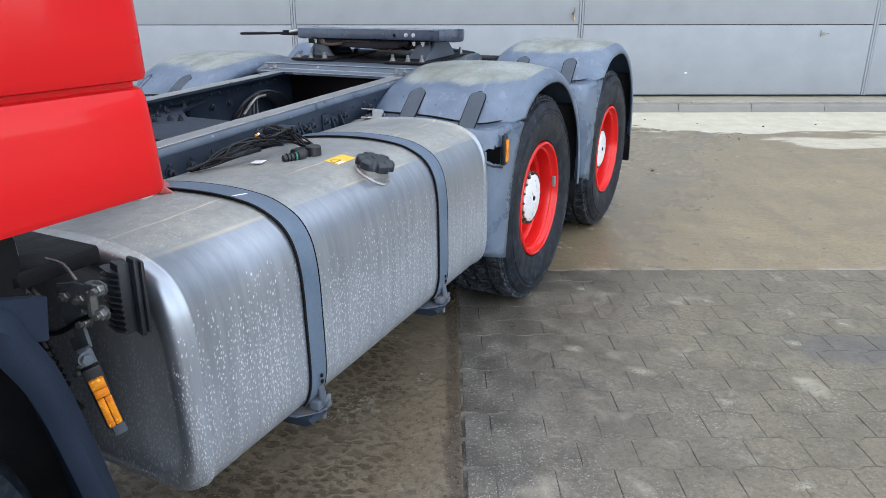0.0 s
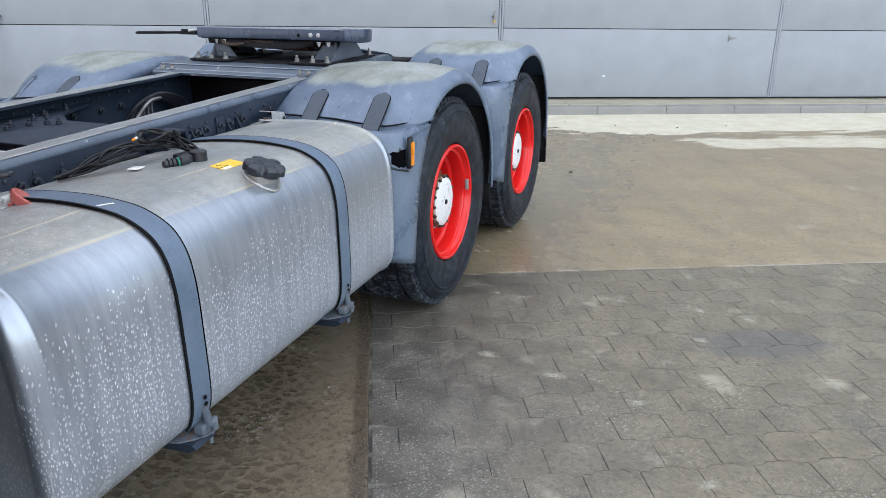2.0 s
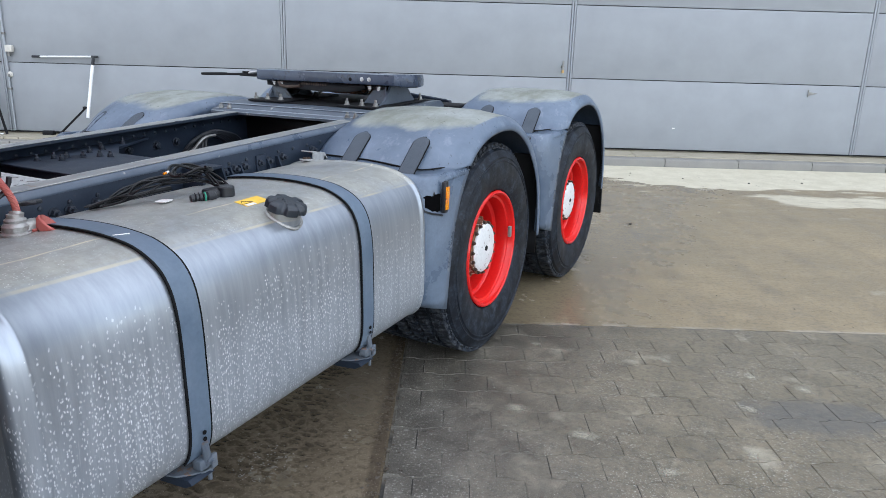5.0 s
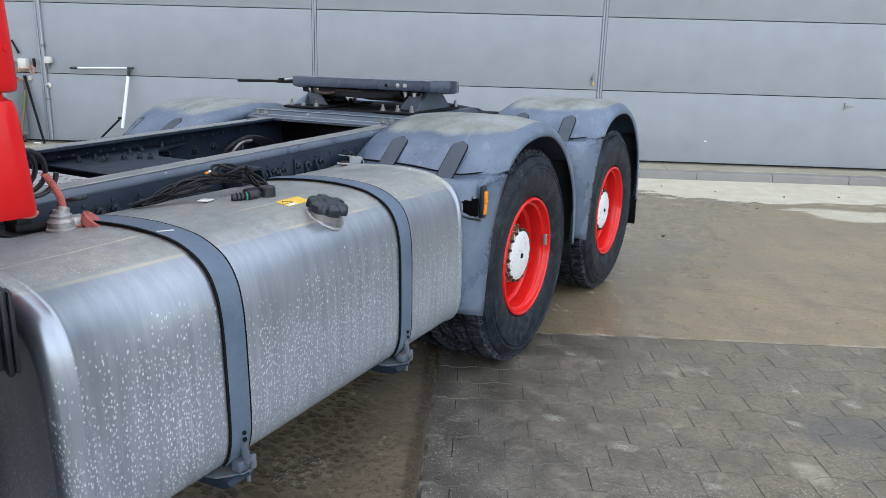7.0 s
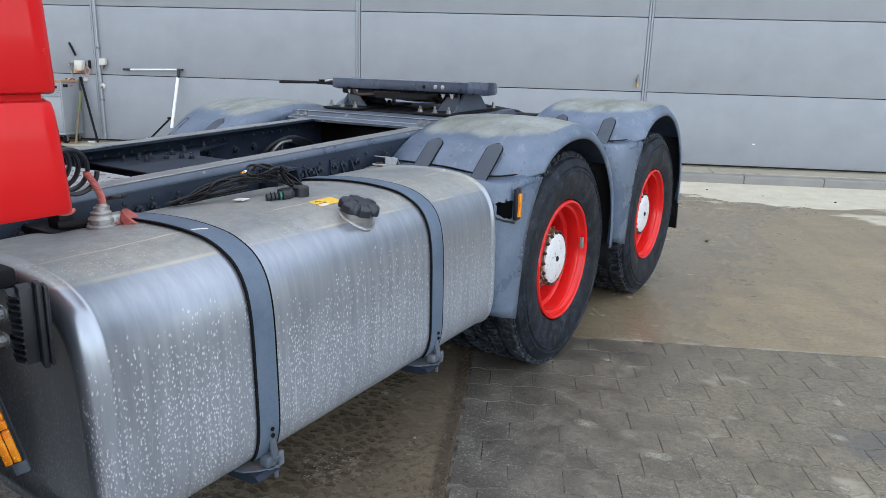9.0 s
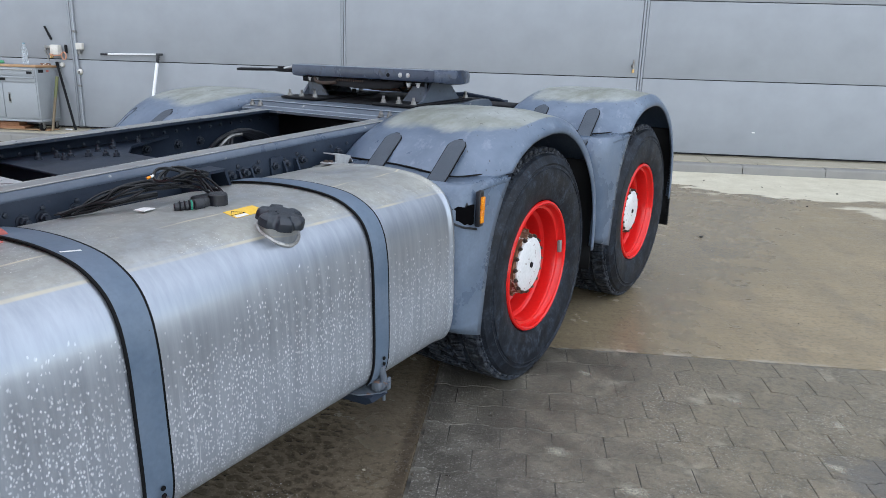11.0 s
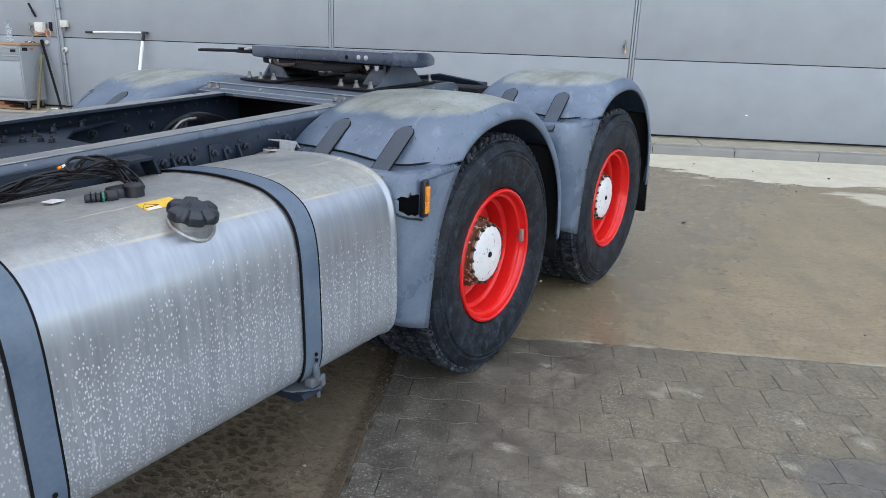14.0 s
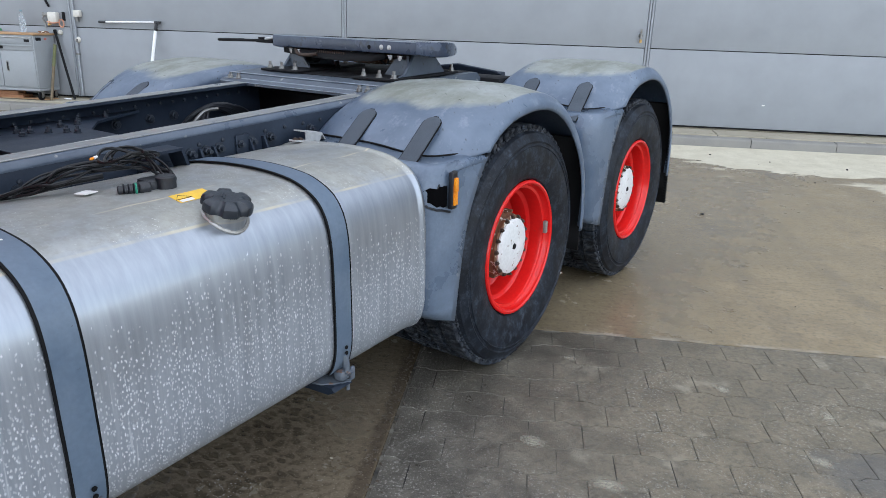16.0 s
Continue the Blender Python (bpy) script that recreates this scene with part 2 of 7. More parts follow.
    # end facing the front wheel: its dark reflection put into the colour
    end_shade = ramp(nt, math_node(nt, "ADD", sep.outputs["Y"], math_node(nt, "MULTIPLY", math_node(nt, "SUBTRACT", broad, 0.5), 0.01)), -2.376, -2.386, 0.0, 0.45)
    col = blend(nt, end_shade, col, (0.062, 0.070, 0.084))
    col = blend(nt, math_node(nt, "MULTIPLY", sp, 0.78), col, (0.73, 0.76, 0.80))
    ln.new(col, b.inputs["Base Color"])
    met = math_node(nt, "SUBTRACT", 0.75, math_node(nt, "ADD", math_node(nt, "MULTIPLY", sp, 0.4), math_node(nt, "MULTIPLY", grime, 0.5)))
    haze = math_node(nt, "MULTIPLY", low, ramp(nt, sep.outputs["Y"], -2.372, -2.34, 0.0, 0.24))
    met = math_node(nt, "SUBTRACT", met, haze)
    ln.new(met, b.inputs["Metallic"])
    r = math_node(nt, "ADD", ramp(nt, runs, 0.3, 0.7, 0.28, 0.35), math_node(nt, "MULTIPLY", sp, 0.25))
    ln.new(math_node(nt, "ADD", r, math_node(nt, "MULTIPLY", grime, 0.24)), b.inputs["Roughness"])
    bump(nt, b, sp, 0.03, 0.002)
    return m


def crown_material():
    """Faded mudguard plastic, with green-grey algae film lying on the flat top."""
    m, nt, nd, ln, b = nodes_of("weathered_mudguard_top")
    v = coords(nt)
    n1, n2 = noise_tex(nt, 4, 6, 0.6, v), noise_tex(nt, 120, 3, 0.6, v)
    wob = nd.new("ShaderNodeTexNoise")
    wob.inputs["Scale"].default_value = 60
    ln.new(v, wob.inputs["Vector"])
    streak = noise_tex(nt, 5, 5, 0.6, coords(nt, "Object", (1.6, 0.9, 1)))
    smear = noise_tex(nt, 16, 5, 0.7, coords(nt, "Object", (1.4, 0.9, 1)))
    col = blend(nt, ramp(nt, n1, 0.35, 0.7), (0.067, 0.096, 0.146), (0.136, 0.175, 0.236))
    col = blend(nt, ramp(nt, smear, 0.55, 0.75, 0, 0.6), col, (0.240, 0.273, 0.328))
    geo = nd.new("ShaderNodeNewGeometry")
    sep = nd.new("ShaderNodeSeparateXYZ")
    ln.new(geo.outputs["Normal"], sep.inputs[0])
    edge = math_node(nt, "ADD", sep.outputs["Z"], math_node(nt, "MULTIPLY", math_node(nt, "SUBTRACT", streak, 0.5), 0.10))
    flat = ramp(nt, edge, 0.915, 0.945)
    film = blend(nt, ramp(nt, streak, 0.38, 0.62), (0.180, 0.188, 0.142), (0.286, 0.301, 0.271))
    film = blend(nt, ramp(nt, smear, 0.55, 0.70, 0, 0.7), film, (0.218, 0.213, 0.153))
    film = blend(nt, ramp(nt, n1, 0.52, 0.62, 0, 0.45), film, (0.361, 0.377, 0.366))
    col = blend(nt, math_node(nt, "MULTIPLY", flat, 0.84), col, film)
    ticks = droplets(nt, 36, (1, 1), 0.14, ramp(nt, n1, 0.46, 0.62, 0.0, 0.32), wob.outputs["Color"])
    col = blend(nt, ticks, col, (0.032, 0.036, 0.038))
    ln.new(col, b.inputs["Base Color"])
    ln.new(ramp(nt, smear, 0.3, 0.7, 0.26, 0.5), b.inputs["Roughness"])
    bump(nt, b, n2, 0.08, 0.003)
    return m


def concrete_material():
    """Wet yard concrete: brown-grey, darker where damp, with a pale dried border and a muddy strip."""
    m, nt, nd, ln, b = nodes_of("wet_concrete")
    v = coords(nt)
    sep = nd.new("ShaderNodeSeparateXYZ")
    ln.new(v, sep.inputs[0])
    big, mid, fine, grit = noise_tex(nt, 0.7, 6, 0.6, v), noise_tex(nt, 4.5, 6, 0.62, v), noise_tex(nt, 38, 5, 0.68, v), noise_tex(nt, 140, 3, 0.6, v)
    sweep = noise_tex(nt, 1.6, 6, 0.55, coords(nt, "Object", (0.8, 1.5, 1)))
    scrape = noise_tex(nt, 9.0, 5, 0.6, coords(nt, "Object", (0.8, 1.4, 1)))
    col = blend(nt, ramp(nt, big, 0.3, 0.7), (0.203, 0.159, 0.091), (0.286, 0.227, 0.137))
    col = blend(nt, ramp(nt, mid, 0.34, 0.72, 0, 0.6), col, (0.330, 0.264, 0.165))
    col = blend(nt, ramp(nt, sweep, 0.48, 0.72, 0, 0.26), col, (0.140, 0.119, 0.090))
    col = blend(nt, ramp(nt, scrape, 0.55, 0.72, 0, 0.16), col, (0.394, 0.349, 0.271))
    col = blend(nt, ramp(nt, fine, 0.50, 0.64, 0, 0.52), col, (0.088, 0.073, 0.055))
    col = blend(nt, ramp(nt, grit, 0.63, 0.69, 0, 0.6), col, (0.414, 0.383, 0.335))
    mottle = noise_tex(nt, 17, 5, 0.68, v)
    col = blend(nt, ramp(nt, mottle, 0.52, 0.68, 0, 0.35), col, (0.121, 0.098, 0.063))
    col = blend(nt, ramp(nt, mottle, 0.42, 0.30, 0, 0.35), col, (0.378, 0.321, 0.216))
    for turn, tint, share in ((32, (0.105, 0.086, 0.056), 0.34), (-48, (0.378, 0.316, 0.211), 0.26), (78, (0.121, 0.098, 0.063), 0.24)):
        mp = nd.new("ShaderNodeMapping")
        mp.inputs["Rotation"].default_value, mp.inputs["Scale"].default_value = (0, 0, radians(turn)), (2.2, 26, 1)
        ln.new(v, mp.inputs["Vector"])
        stroke = noise_tex(nt, 1.6, 4, 0.65, mp.outputs[0])
        col = blend(nt, math_node(nt, "MULTIPLY", ramp(nt, stroke, 0.55, 0.68, 0, share), ramp(nt, noise_tex(nt, 1.7 + 0.01 * turn, 3, 0.5, v), 0.42, 0.6)), col, tint)
    # old tyre tracks crossing the slab
    trk = nd.new("ShaderNodeTexWave")
    trk.inputs["Scale"].default_value, trk.inputs["Distortion"].default_value, trk.inputs["Detail"].default_value = 0.55, 2.2, 3.0
    ln.new(coords(nt, "Object", (1.0, -0.75, 1)), trk.inputs["Vector"])
    col = blend(nt, math_node(nt, "MULTIPLY", ramp(nt, trk.outputs["Fac"], 0.82, 0.95, 0, 0.25), ramp(nt, scrape, 0.4, 0.6)), col, (0.104, 0.091, 0.075))
    blot = noise_tex(nt, 3.1, 3, 0.5, v)
    col = blend(nt, ramp(nt, blot, 0.69, 0.77, 0, 0.55), col, (0.435, 0.398, 0.325))
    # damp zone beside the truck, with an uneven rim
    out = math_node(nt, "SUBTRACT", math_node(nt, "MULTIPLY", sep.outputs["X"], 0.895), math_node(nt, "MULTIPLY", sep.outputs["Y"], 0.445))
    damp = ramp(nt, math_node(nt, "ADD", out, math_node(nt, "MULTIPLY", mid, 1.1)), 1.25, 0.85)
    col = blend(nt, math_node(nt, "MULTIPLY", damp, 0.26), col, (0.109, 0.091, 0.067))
    lip = math_node(nt, "MULTIPLY", ramp(nt, math_node(nt, "ADD", sep.outputs["Y"], math_node(nt, "MULTIPLY", fine, 0.03)), 0.352, 0.335), ramp(nt, mid, 0.42, 0.55, 0, 0.45))
    lip = math_node(nt, "MULTIPLY", lip, ramp(nt, sep.outputs["X"], -0.35, 0.2))
    col = blend(nt, math_node(nt, "MULTIPLY", lip, ramp(nt, sep.outputs["Y"], 0.28, 0.30)), col, (0.372, 0.346, 0.302))
    # pale dried border along the kerb, with a ragged front and loose flecks
    ragged = math_node(nt, "ADD", math_node(nt, "MULTIPLY", math_node(nt, "SUBTRACT", noise_tex(nt, 1.5, 6, 0.62, coords(nt, "Object", (0.7, 2.4, 1))), 0.5), 1.5), math_node(nt, "MULTIPLY", math_node(nt, "SUBTRACT", fine, 0.5), 0.12))
    bend = math_node(nt, "MULTIPLY", math_node(nt, "MAXIMUM", math_node(nt, "SUBTRACT", 2.55, sep.outputs["X"]), 0.0), 0.55)
    ahead = math_node(nt, "SUBTRACT", math_node(nt, "ADD", sep.outputs["Y"], ragged), math_node(nt, "ADD", bend, 4.74))
    dry = math_node(nt, "MULTIPLY", ramp(nt, ahead, 0.0, 0.05), ramp(nt, sep.outputs["X"], 0.4, 1.0))
    fleck = math_node(nt, "MULTIPLY", ramp(nt, noise_tex(nt, 2.3, 4, 0.55, coords(nt, "Object", (0.7, 3.2, 1))), 0.62, 0.65), ramp(nt, ahead, -1.1, -0.5, 0, 0.8))
    tongue_y = math_node(nt, "ADD", sep.outputs["Y"], math_node(nt, "MULTIPLY", ragged, 0.55))
    tongue = math_node(nt, "MULTIPLY", math_node(nt, "MULTIPLY", ramp(nt, tongue_y, 3.80, 3.86), ramp(nt, tongue_y, 4.46, 4.40)), ramp(nt, math_node(nt, "ADD", sep.outputs["X"], math_node(nt, "MULTIPLY", ragged, 1.4)), 3.16, 3.24))
    tongue = math_node(nt, "MULTIPLY", tongue, ramp(nt, scrape, 0.66, 0.56, 0.15, 0.9))
    dry = math_node(nt, "MAXIMUM", dry, math_node(nt, "MAXIMUM", tongue, math_node(nt, "MULTIPLY", fleck, ramp(nt, sep.outputs["X"], 0.9, 1.4))))
    pale = blend(nt, ramp(nt, mid, 0.3, 0.7), (0.47, 0.43, 0.325), (0.59, 0.55, 0.435))
    pale = blend(nt, ramp(nt, fine, 0.52, 0.68, 0, 0.5), pale, (0.36, 0.325, 0.25))
    col = blend(nt, dry, col, pale)
    # mud with pressed tyre lugs
    mud = math_node(nt, "MULTIPLY", ramp(nt, math_node(nt, "ADD", sep.outputs["X"], math_node(nt, "MULTIPLY", fine, 0.03)), -0.355, -0.385), ramp(nt, sep.outputs["Y"], 0.32, 0.2))
    wob = nd.new("ShaderNodeTexNoise")
    wob.inputs["Scale"].default_value, wob.inputs["Detail"].default_value = 14, 3
    ln.new(v, wob.inputs["Vector"])
    add = nd.new("ShaderNodeVectorMath")
    add.operation = "MULTIPLY_ADD"
    ln.new(wob.outputs["Color"], add.inputs[0])
    add.inputs[1].default_value = (0.07, 0.07, 0)
    turn = nd.new("ShaderNodeMapping")
    turn.inputs["Rotation"].default_value = (0, 0, radians(22))
    ln.new(v, turn.inputs["Vector"])
    ln.new(turn.outputs[0], add.inputs[2])
    lug = nd.new("ShaderNodeTexVoronoi")
    lug.feature, lug.voronoi_dimensions = "SMOOTH_F1", "2D"
    lug.inputs["Scale"].default_value, lug.inputs["Smoothness"].default_value, lug.inputs["Randomness"].default_value = 17.0, 0.35, 0.8
    squash = nd.new("ShaderNodeMapping")
    squash.inputs["Scale"].default_value = (1.0, 1.75, 1)
    ln.new(add.outputs[0], squash.inputs["Vector"])
    ln.new(squash.outputs[0], lug.inputs["Vector"])
    trodden = ramp(nt, math_node(nt, "ADD", sep.outputs["X"], math_node(nt, "MULTIPLY", math_node(nt, "SUBTRACT", mid, 0.5), 0.6)), -0.60, -0.72)
    pressed = math_node(nt, "MULTIPLY", ramp(nt, lug.outputs["Distance"], 0.26, 0.46), ramp(nt, mid, 0.32, 0.55, 0.35, 1.0))
    pressed = math_node(nt, "ADD", math_node(nt, "MULTIPLY", pressed, trodden), math_node(nt, "MULTIPLY", math_node(nt, "SUBTRACT", 1.0, trodden), ramp(nt, scrape, 0.3, 0.7, 0.45, 1.0)))
    mudcol = blend(nt, pressed, (0.080, 0.064, 0.044), (0.180, 0.146, 0.103))
    mudcol = blend(nt, ramp(nt, mid, 0.44, 0.70, 0, 0.6), mudcol, (0.148, 0.121, 0.084))
    mudcol = blend(nt, ramp(nt, fine, 0.48, 0.64, 0, 0.65), mudcol, (0.048, 0.039, 0.028))
    mudcol = blend(nt, ramp(nt, sweep, 0.5, 0.7, 0, 0.55), mudcol, (0.182, 0.150, 0.107))
    rim = math_node(nt, "ADD", sep.outputs["X"], math_node(nt, "MULTIPLY", mid, 0.10))
    mudcol = blend(nt, ramp(nt, rim, -0.405, -0.385, 0, 0.6), mudcol, (0.039, 0.028, 0.021))
    mudcol = blend(nt, ramp(nt, grit, 0.62, 0.68, 0, 0.75), mudcol, (0.316, 0.278, 0.225))
    col = blend(nt, math_node(nt, "MULTIPLY", mud, 0.95), col, mudcol)
    ln.new(col, b.inputs["Base Color"])
    wet = ramp(nt, math_node(nt, "ADD", math_node(nt, "MULTIPLY", big, 0.6), math_node(nt, "MULTIPLY", mid, 0.4)), 0.36, 0.64, 0.27, 0.52)
    wet = math_node(nt, "SUBTRACT", wet, math_node(nt, "MULTIPLY", damp, 0.17))
    wet = math_node(nt, "MAXIMUM", wet, math_node(nt, "MULTIPLY", math_node(nt, "MAXIMUM", dry, math_node(nt, "MULTIPLY", mud, 0.33)), 0.7))
    ln.new(wet, b.inputs["Roughness"])
    h = math_node(nt, "ADD", math_node(nt, "ADD", fine, math_node(nt, "MULTIPLY", grit, 0.4)), math_node(nt, "MULTIPLY", math_node(nt, "MULTIPLY", pressed, mud), 2.2))
    bump(nt, b, h, 0.34, 0.006)
    return m


def soaked(nt, v):
    """A patch of paving where washed-out joints stay dark and wet."""
    near = nt.nodes.new("ShaderNodeVectorMath")
    near.operation = "DISTANCE"
    mp = nt.nodes.new("ShaderNodeMapping")
    mp.inputs["Location"].default_value, mp.inputs["Scale"].default_value = (-1.43, 1.273, 0), (1, 1.9, 0)
    nt.links.new(v, mp.inputs["Vector"])
    nt.links.new(mp.outputs[0], near.inputs[0])
    near.inputs[1].default_value = (0, 0, 0)
    return ramp(nt, math_node(nt, "ADD", near.outputs["Value"], math_node(nt, "MULTIPLY", math_node(nt, "SUBTRACT", noise_tex(nt, 9, 4, 0.6, v), 0.5), 0.5)), 0.36, 0.22)


def paver_material():
    m, nt, nd, ln, b = nodes_of("damp_grey_paving_block")
    geo = nd.new("ShaderNodeNewGeometry")
    v = geo.outputs["Position"]
    sep = nd.new("ShaderNodeSeparateXYZ")
    ln.new(v, sep.inputs[0])
    mid, fine, grit, big = noise_tex(nt, 5, 6, 0.6, v), noise_tex(nt, 42, 5, 0.72, v), noise_tex(nt, 110, 3, 0.65, v), noise_tex(nt, 1.3, 5, 0.6, v)
    col = blend(nt, ramp(nt, mid, 0.3, 0.7), (0.100, 0.093, 0.081), (0.183, 0.167, 0.141))
    brown = ramp(nt, math_node(nt, "ADD", sep.outputs["X"], math_node(nt, "MULTIPLY", big, 1.6)), 0.45, 1.5, 0.1, 0.85)
    col = blend(nt, brown, col, blend(nt, ramp(nt, mid, 0.3, 0.7), (0.140, 0.118, 0.075), (0.226, 0.191, 0.127)))
    oi = nd.new("ShaderNodeObjectInfo").outputs["Random"]
    col = blend(nt, math_node(nt, "MULTIPLY", math_node(nt, "POWER", oi, 2.0), 0.10), col, (0.061, 0.059, 0.057))
    col = blend(nt, ramp(nt, fine, 0.46, 0.64, 0, 0.55), col, (0.052, 0.049, 0.042))
    patch = ramp(nt, noise_tex(nt, 2.2, 5, 0.6, v), 0.45, 0.65, 0.12, 0.8)
    patch = math_node(nt, "MAXIMUM", patch, ramp(nt, math_node(nt, "ADD", sep.outputs["X"], math_node(nt, "MULTIPLY", mid, 0.5)), 0.45, 0.0))
    col = blend(nt, math_node(nt, "MULTIPLY", math_node(nt, "MAXIMUM", ramp(nt, grit, 0.58, 0.64, 0, 0.75), ramp(nt, noise_tex(nt, 64, 3, 0.6, v), 0.66, 0.71, 0, 0.7)), patch), col, (0.524, 0.507, 0.466))
    blot = noise_tex(nt, 3.6, 4, 0.6, v)
    col = blend(nt, ramp(nt, blot, 0.60, 0.72, 0, 0.7), col, (0.378, 0.345, 0.264))
    smear = noise_tex(nt, 2.6, 6, 0.65, v)
    col = blend(nt, ramp(nt, smear, 0.56, 0.72, 0, 0.55), col, (0.074, 0.069, 0.058))
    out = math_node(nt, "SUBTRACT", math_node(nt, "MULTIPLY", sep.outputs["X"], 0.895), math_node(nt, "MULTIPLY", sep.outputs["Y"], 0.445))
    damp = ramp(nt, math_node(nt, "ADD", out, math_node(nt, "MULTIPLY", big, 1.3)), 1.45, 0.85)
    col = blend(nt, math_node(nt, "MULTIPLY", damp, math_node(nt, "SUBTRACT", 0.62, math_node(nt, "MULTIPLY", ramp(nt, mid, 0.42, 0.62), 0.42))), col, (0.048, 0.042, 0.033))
    col = blend(nt, math_node(nt, "MULTIPLY", soaked(nt, v), 0.5), col, (0.075, 0.080, 0.086))
    ln.new(col, b.inputs["Base Color"])
    ln.new(math_node(nt, "SUBTRACT", ramp(nt, mid, 0.3, 0.7, 0.32, 0.62), math_node(nt, "MULTIPLY", damp, 0.08)), b.inputs["Roughness"])
    bump(nt, b, math_node(nt, "ADD", fine, math_node(nt, "MULTIPLY", grit, 0.8)), 0.75, 0.006)
    return m


def car_paint():
    m, nt, nd, ln, b = nodes_of("glossy_red_cab_paint")
    v = coords(nt)
    n = noise_tex(nt, 2.0, 4, 0.5, v)
    ln.new(blend(nt, ramp(nt, n, 0.35, 0.7), (0.60, 0.0105, 0.013), (0.555, 0.0095, 0.012)), b.inputs["Base Color"])
    b.inputs["Roughness"].default_value = 0.3
    b.inputs["Specular IOR Level"].default_value = 0.18
    b.inputs["Coat Weight"].default_value, b.inputs["Coat Roughness"].default_value = 0.22, 0.06
    bump(nt, b, noise_tex(nt, 45, 3, 0.5, v), 0.02, 0.003)
    return m


def bottle_material():
    m, nt, nd, ln, b = nodes_of("clear_plastic")
    b.inputs["Base Color"].default_value = (0.85, 0.9, 0.93, 1)
    b.inputs["Transmission Weight"].default_value, b.inputs["Roughness"].default_value, b.inputs["IOR"].default_value = 0.9, 0.12, 1.3
    return m


TYRE, TREAD = tyre_material("dusty_black_tyre", 0.0), tyre_material("scuffed_tyre_tread", 1.0)
TANK, CROWN, CONCRETE, PAVER, CABRED, CLEAR = tank_material(), crown_material(), concrete_material(), paver_material(), car_paint(), bottle_material()


def joint_material():
    """Sand in the joints: pale and level in the long joints, dark and washed out in the cross joints."""
    m, nt, nd, ln, b = nodes_of("damp_joint_sand")
    v = coords(nt)
    sep = nd.new("ShaderNodeSeparateXYZ")
    ln.new(v, sep.inputs[0])
    row = math_node(nt, "FRACT", math_node(nt, "MULTIPLY", math_node(nt, "SUBTRACT", 0.287, sep.outputs["Y"]), 1 / 0.165), 0.0)
    cross = math_node(nt, "MULTIPLY", ramp(nt, row, 0.02, 0.05), ramp(nt, row, 0.90, 0.87))
    n, f = noise_tex(nt, 3.0, 4, 0.6, v), noise_tex(nt, 60, 3, 0.6, v)
    pale = blend(nt, ramp(nt, n, 0.35, 0.65), (0.105, 0.098, 0.080), (0.19, 0.178, 0.148))
    dark = blend(nt, ramp(nt, noise_tex(nt, 6.0, 4, 0.6, v), 0.42, 0.56), (0.026, 0.025, 0.023), (0.12, 0.11, 0.088))
    col = blend(nt, cross, pale, dark)
    soak = soaked(nt, v)
    col = blend(nt, soak, col, (0.028, 0.028, 0.027))
    col = blend(nt, ramp(nt, f, 0.4, 0.7, 0, 0.4), col, (0.06, 0.055, 0.046))
    ln.new(col, b.inputs["Base Color"])
    b.inputs["Roughness"].default_value = 0.75
    bump(nt, b, f, 0.3, 0.003)
    return m


JOINTSAND = joint_material()
KERBSTONE = surface("weathered_kerb_concrete", (0.195, 0.190, 0.178), (0.245, 0.238, 0.215), 3, (0.6, 0.8), 0, 120, 0.3, (0.16, 0.15, 0.12), 18, 0.64, 0.74, random_tint=0.12)
APRONMAT = surface("dusty_apron_concrete", (0.37, 0.335, 0.26), (0.30, 0.275, 0.21), 2.2, (0.65, 0.85), 0, 90, 0.2, (0.16, 0.17, 0.09), 6, 0.62, 0.72)


# ---- mesh helpers ----
def part(name, bm, material, parent=None, label="", smooth=32):
    """Links a bmesh as one mesh object under a thing or a part."""
    me = bpy.data.meshes.new(name)
    bmesh.ops.recalc_face_normals(bm, faces=bm.faces)
    bm.to_mesh(me)
    bm.free()
    me.materials.append(material)
    for p in me.polygons:
        p.use_smooth = True
    me.set_sharp_from_angle(angle=radians(smooth))
    ob = new(name, me)
    ob.parent = parent
    if label:
        ob["label"] = label
    return ob


def box(bm, x0, x1, y0, y1, z0, z1, bevel=0.0, m=None, seg=2):
    g = bmesh.ops.create_cube(bm, size=1.0, matrix=Matrix.LocRotScale(((x0 + x1) / 2, (y0 + y1) / 2, (z0 + z1) / 2), None, (abs(x1 - x0), abs(y1 - y0), abs(z1 - z0))))
    vs = g["verts"]
    if bevel:
        es = list({e for v in vs for e in v.link_edges})
        r = bmesh.ops.bevel(bm, geom=es, offset=bevel, segments=seg, affect="EDGES", profile=0.5)
        vs = r["verts"]
    if m is not None:
        bmesh.ops.transform(bm, matrix=m, verts=list(set(vs)))
    return vs


def frame_at(p, d):
    """A matrix at p whose z axis runs along d."""
    return Matrix.Translation(p) @ Vector(d).to_track_quat("Z", "Y").to_matrix().to_4x4()


def lathe(bm, prof, m, n=32):
    """Turns (radius, height) pairs about the z axis of m."""
    rings = []
    for r, h in prof:
        if r < 1e-5:
            rings.append([bm.verts.new(m @ Vector((0, 0, h)))])
        else:
            rings.append([bm.verts.new(m @ Vector((r * math.cos(2 * math.pi * i / n), r * math.sin(2 * math.pi * i / n), h))) for i in range(n)])
    for a, b in zip(rings, rings[1:]):
        for i in range(n):
            j = (i + 1) % n
            if len(a) == 1 and len(b) == 1:
                continue
            f = [a[0], b[j], b[i]] if len(a) == 1 else [a[i], a[j], b[0]] if len(b) == 1 else [a[i], a[j], b[j], b[i]]
            bm.faces.new(f)


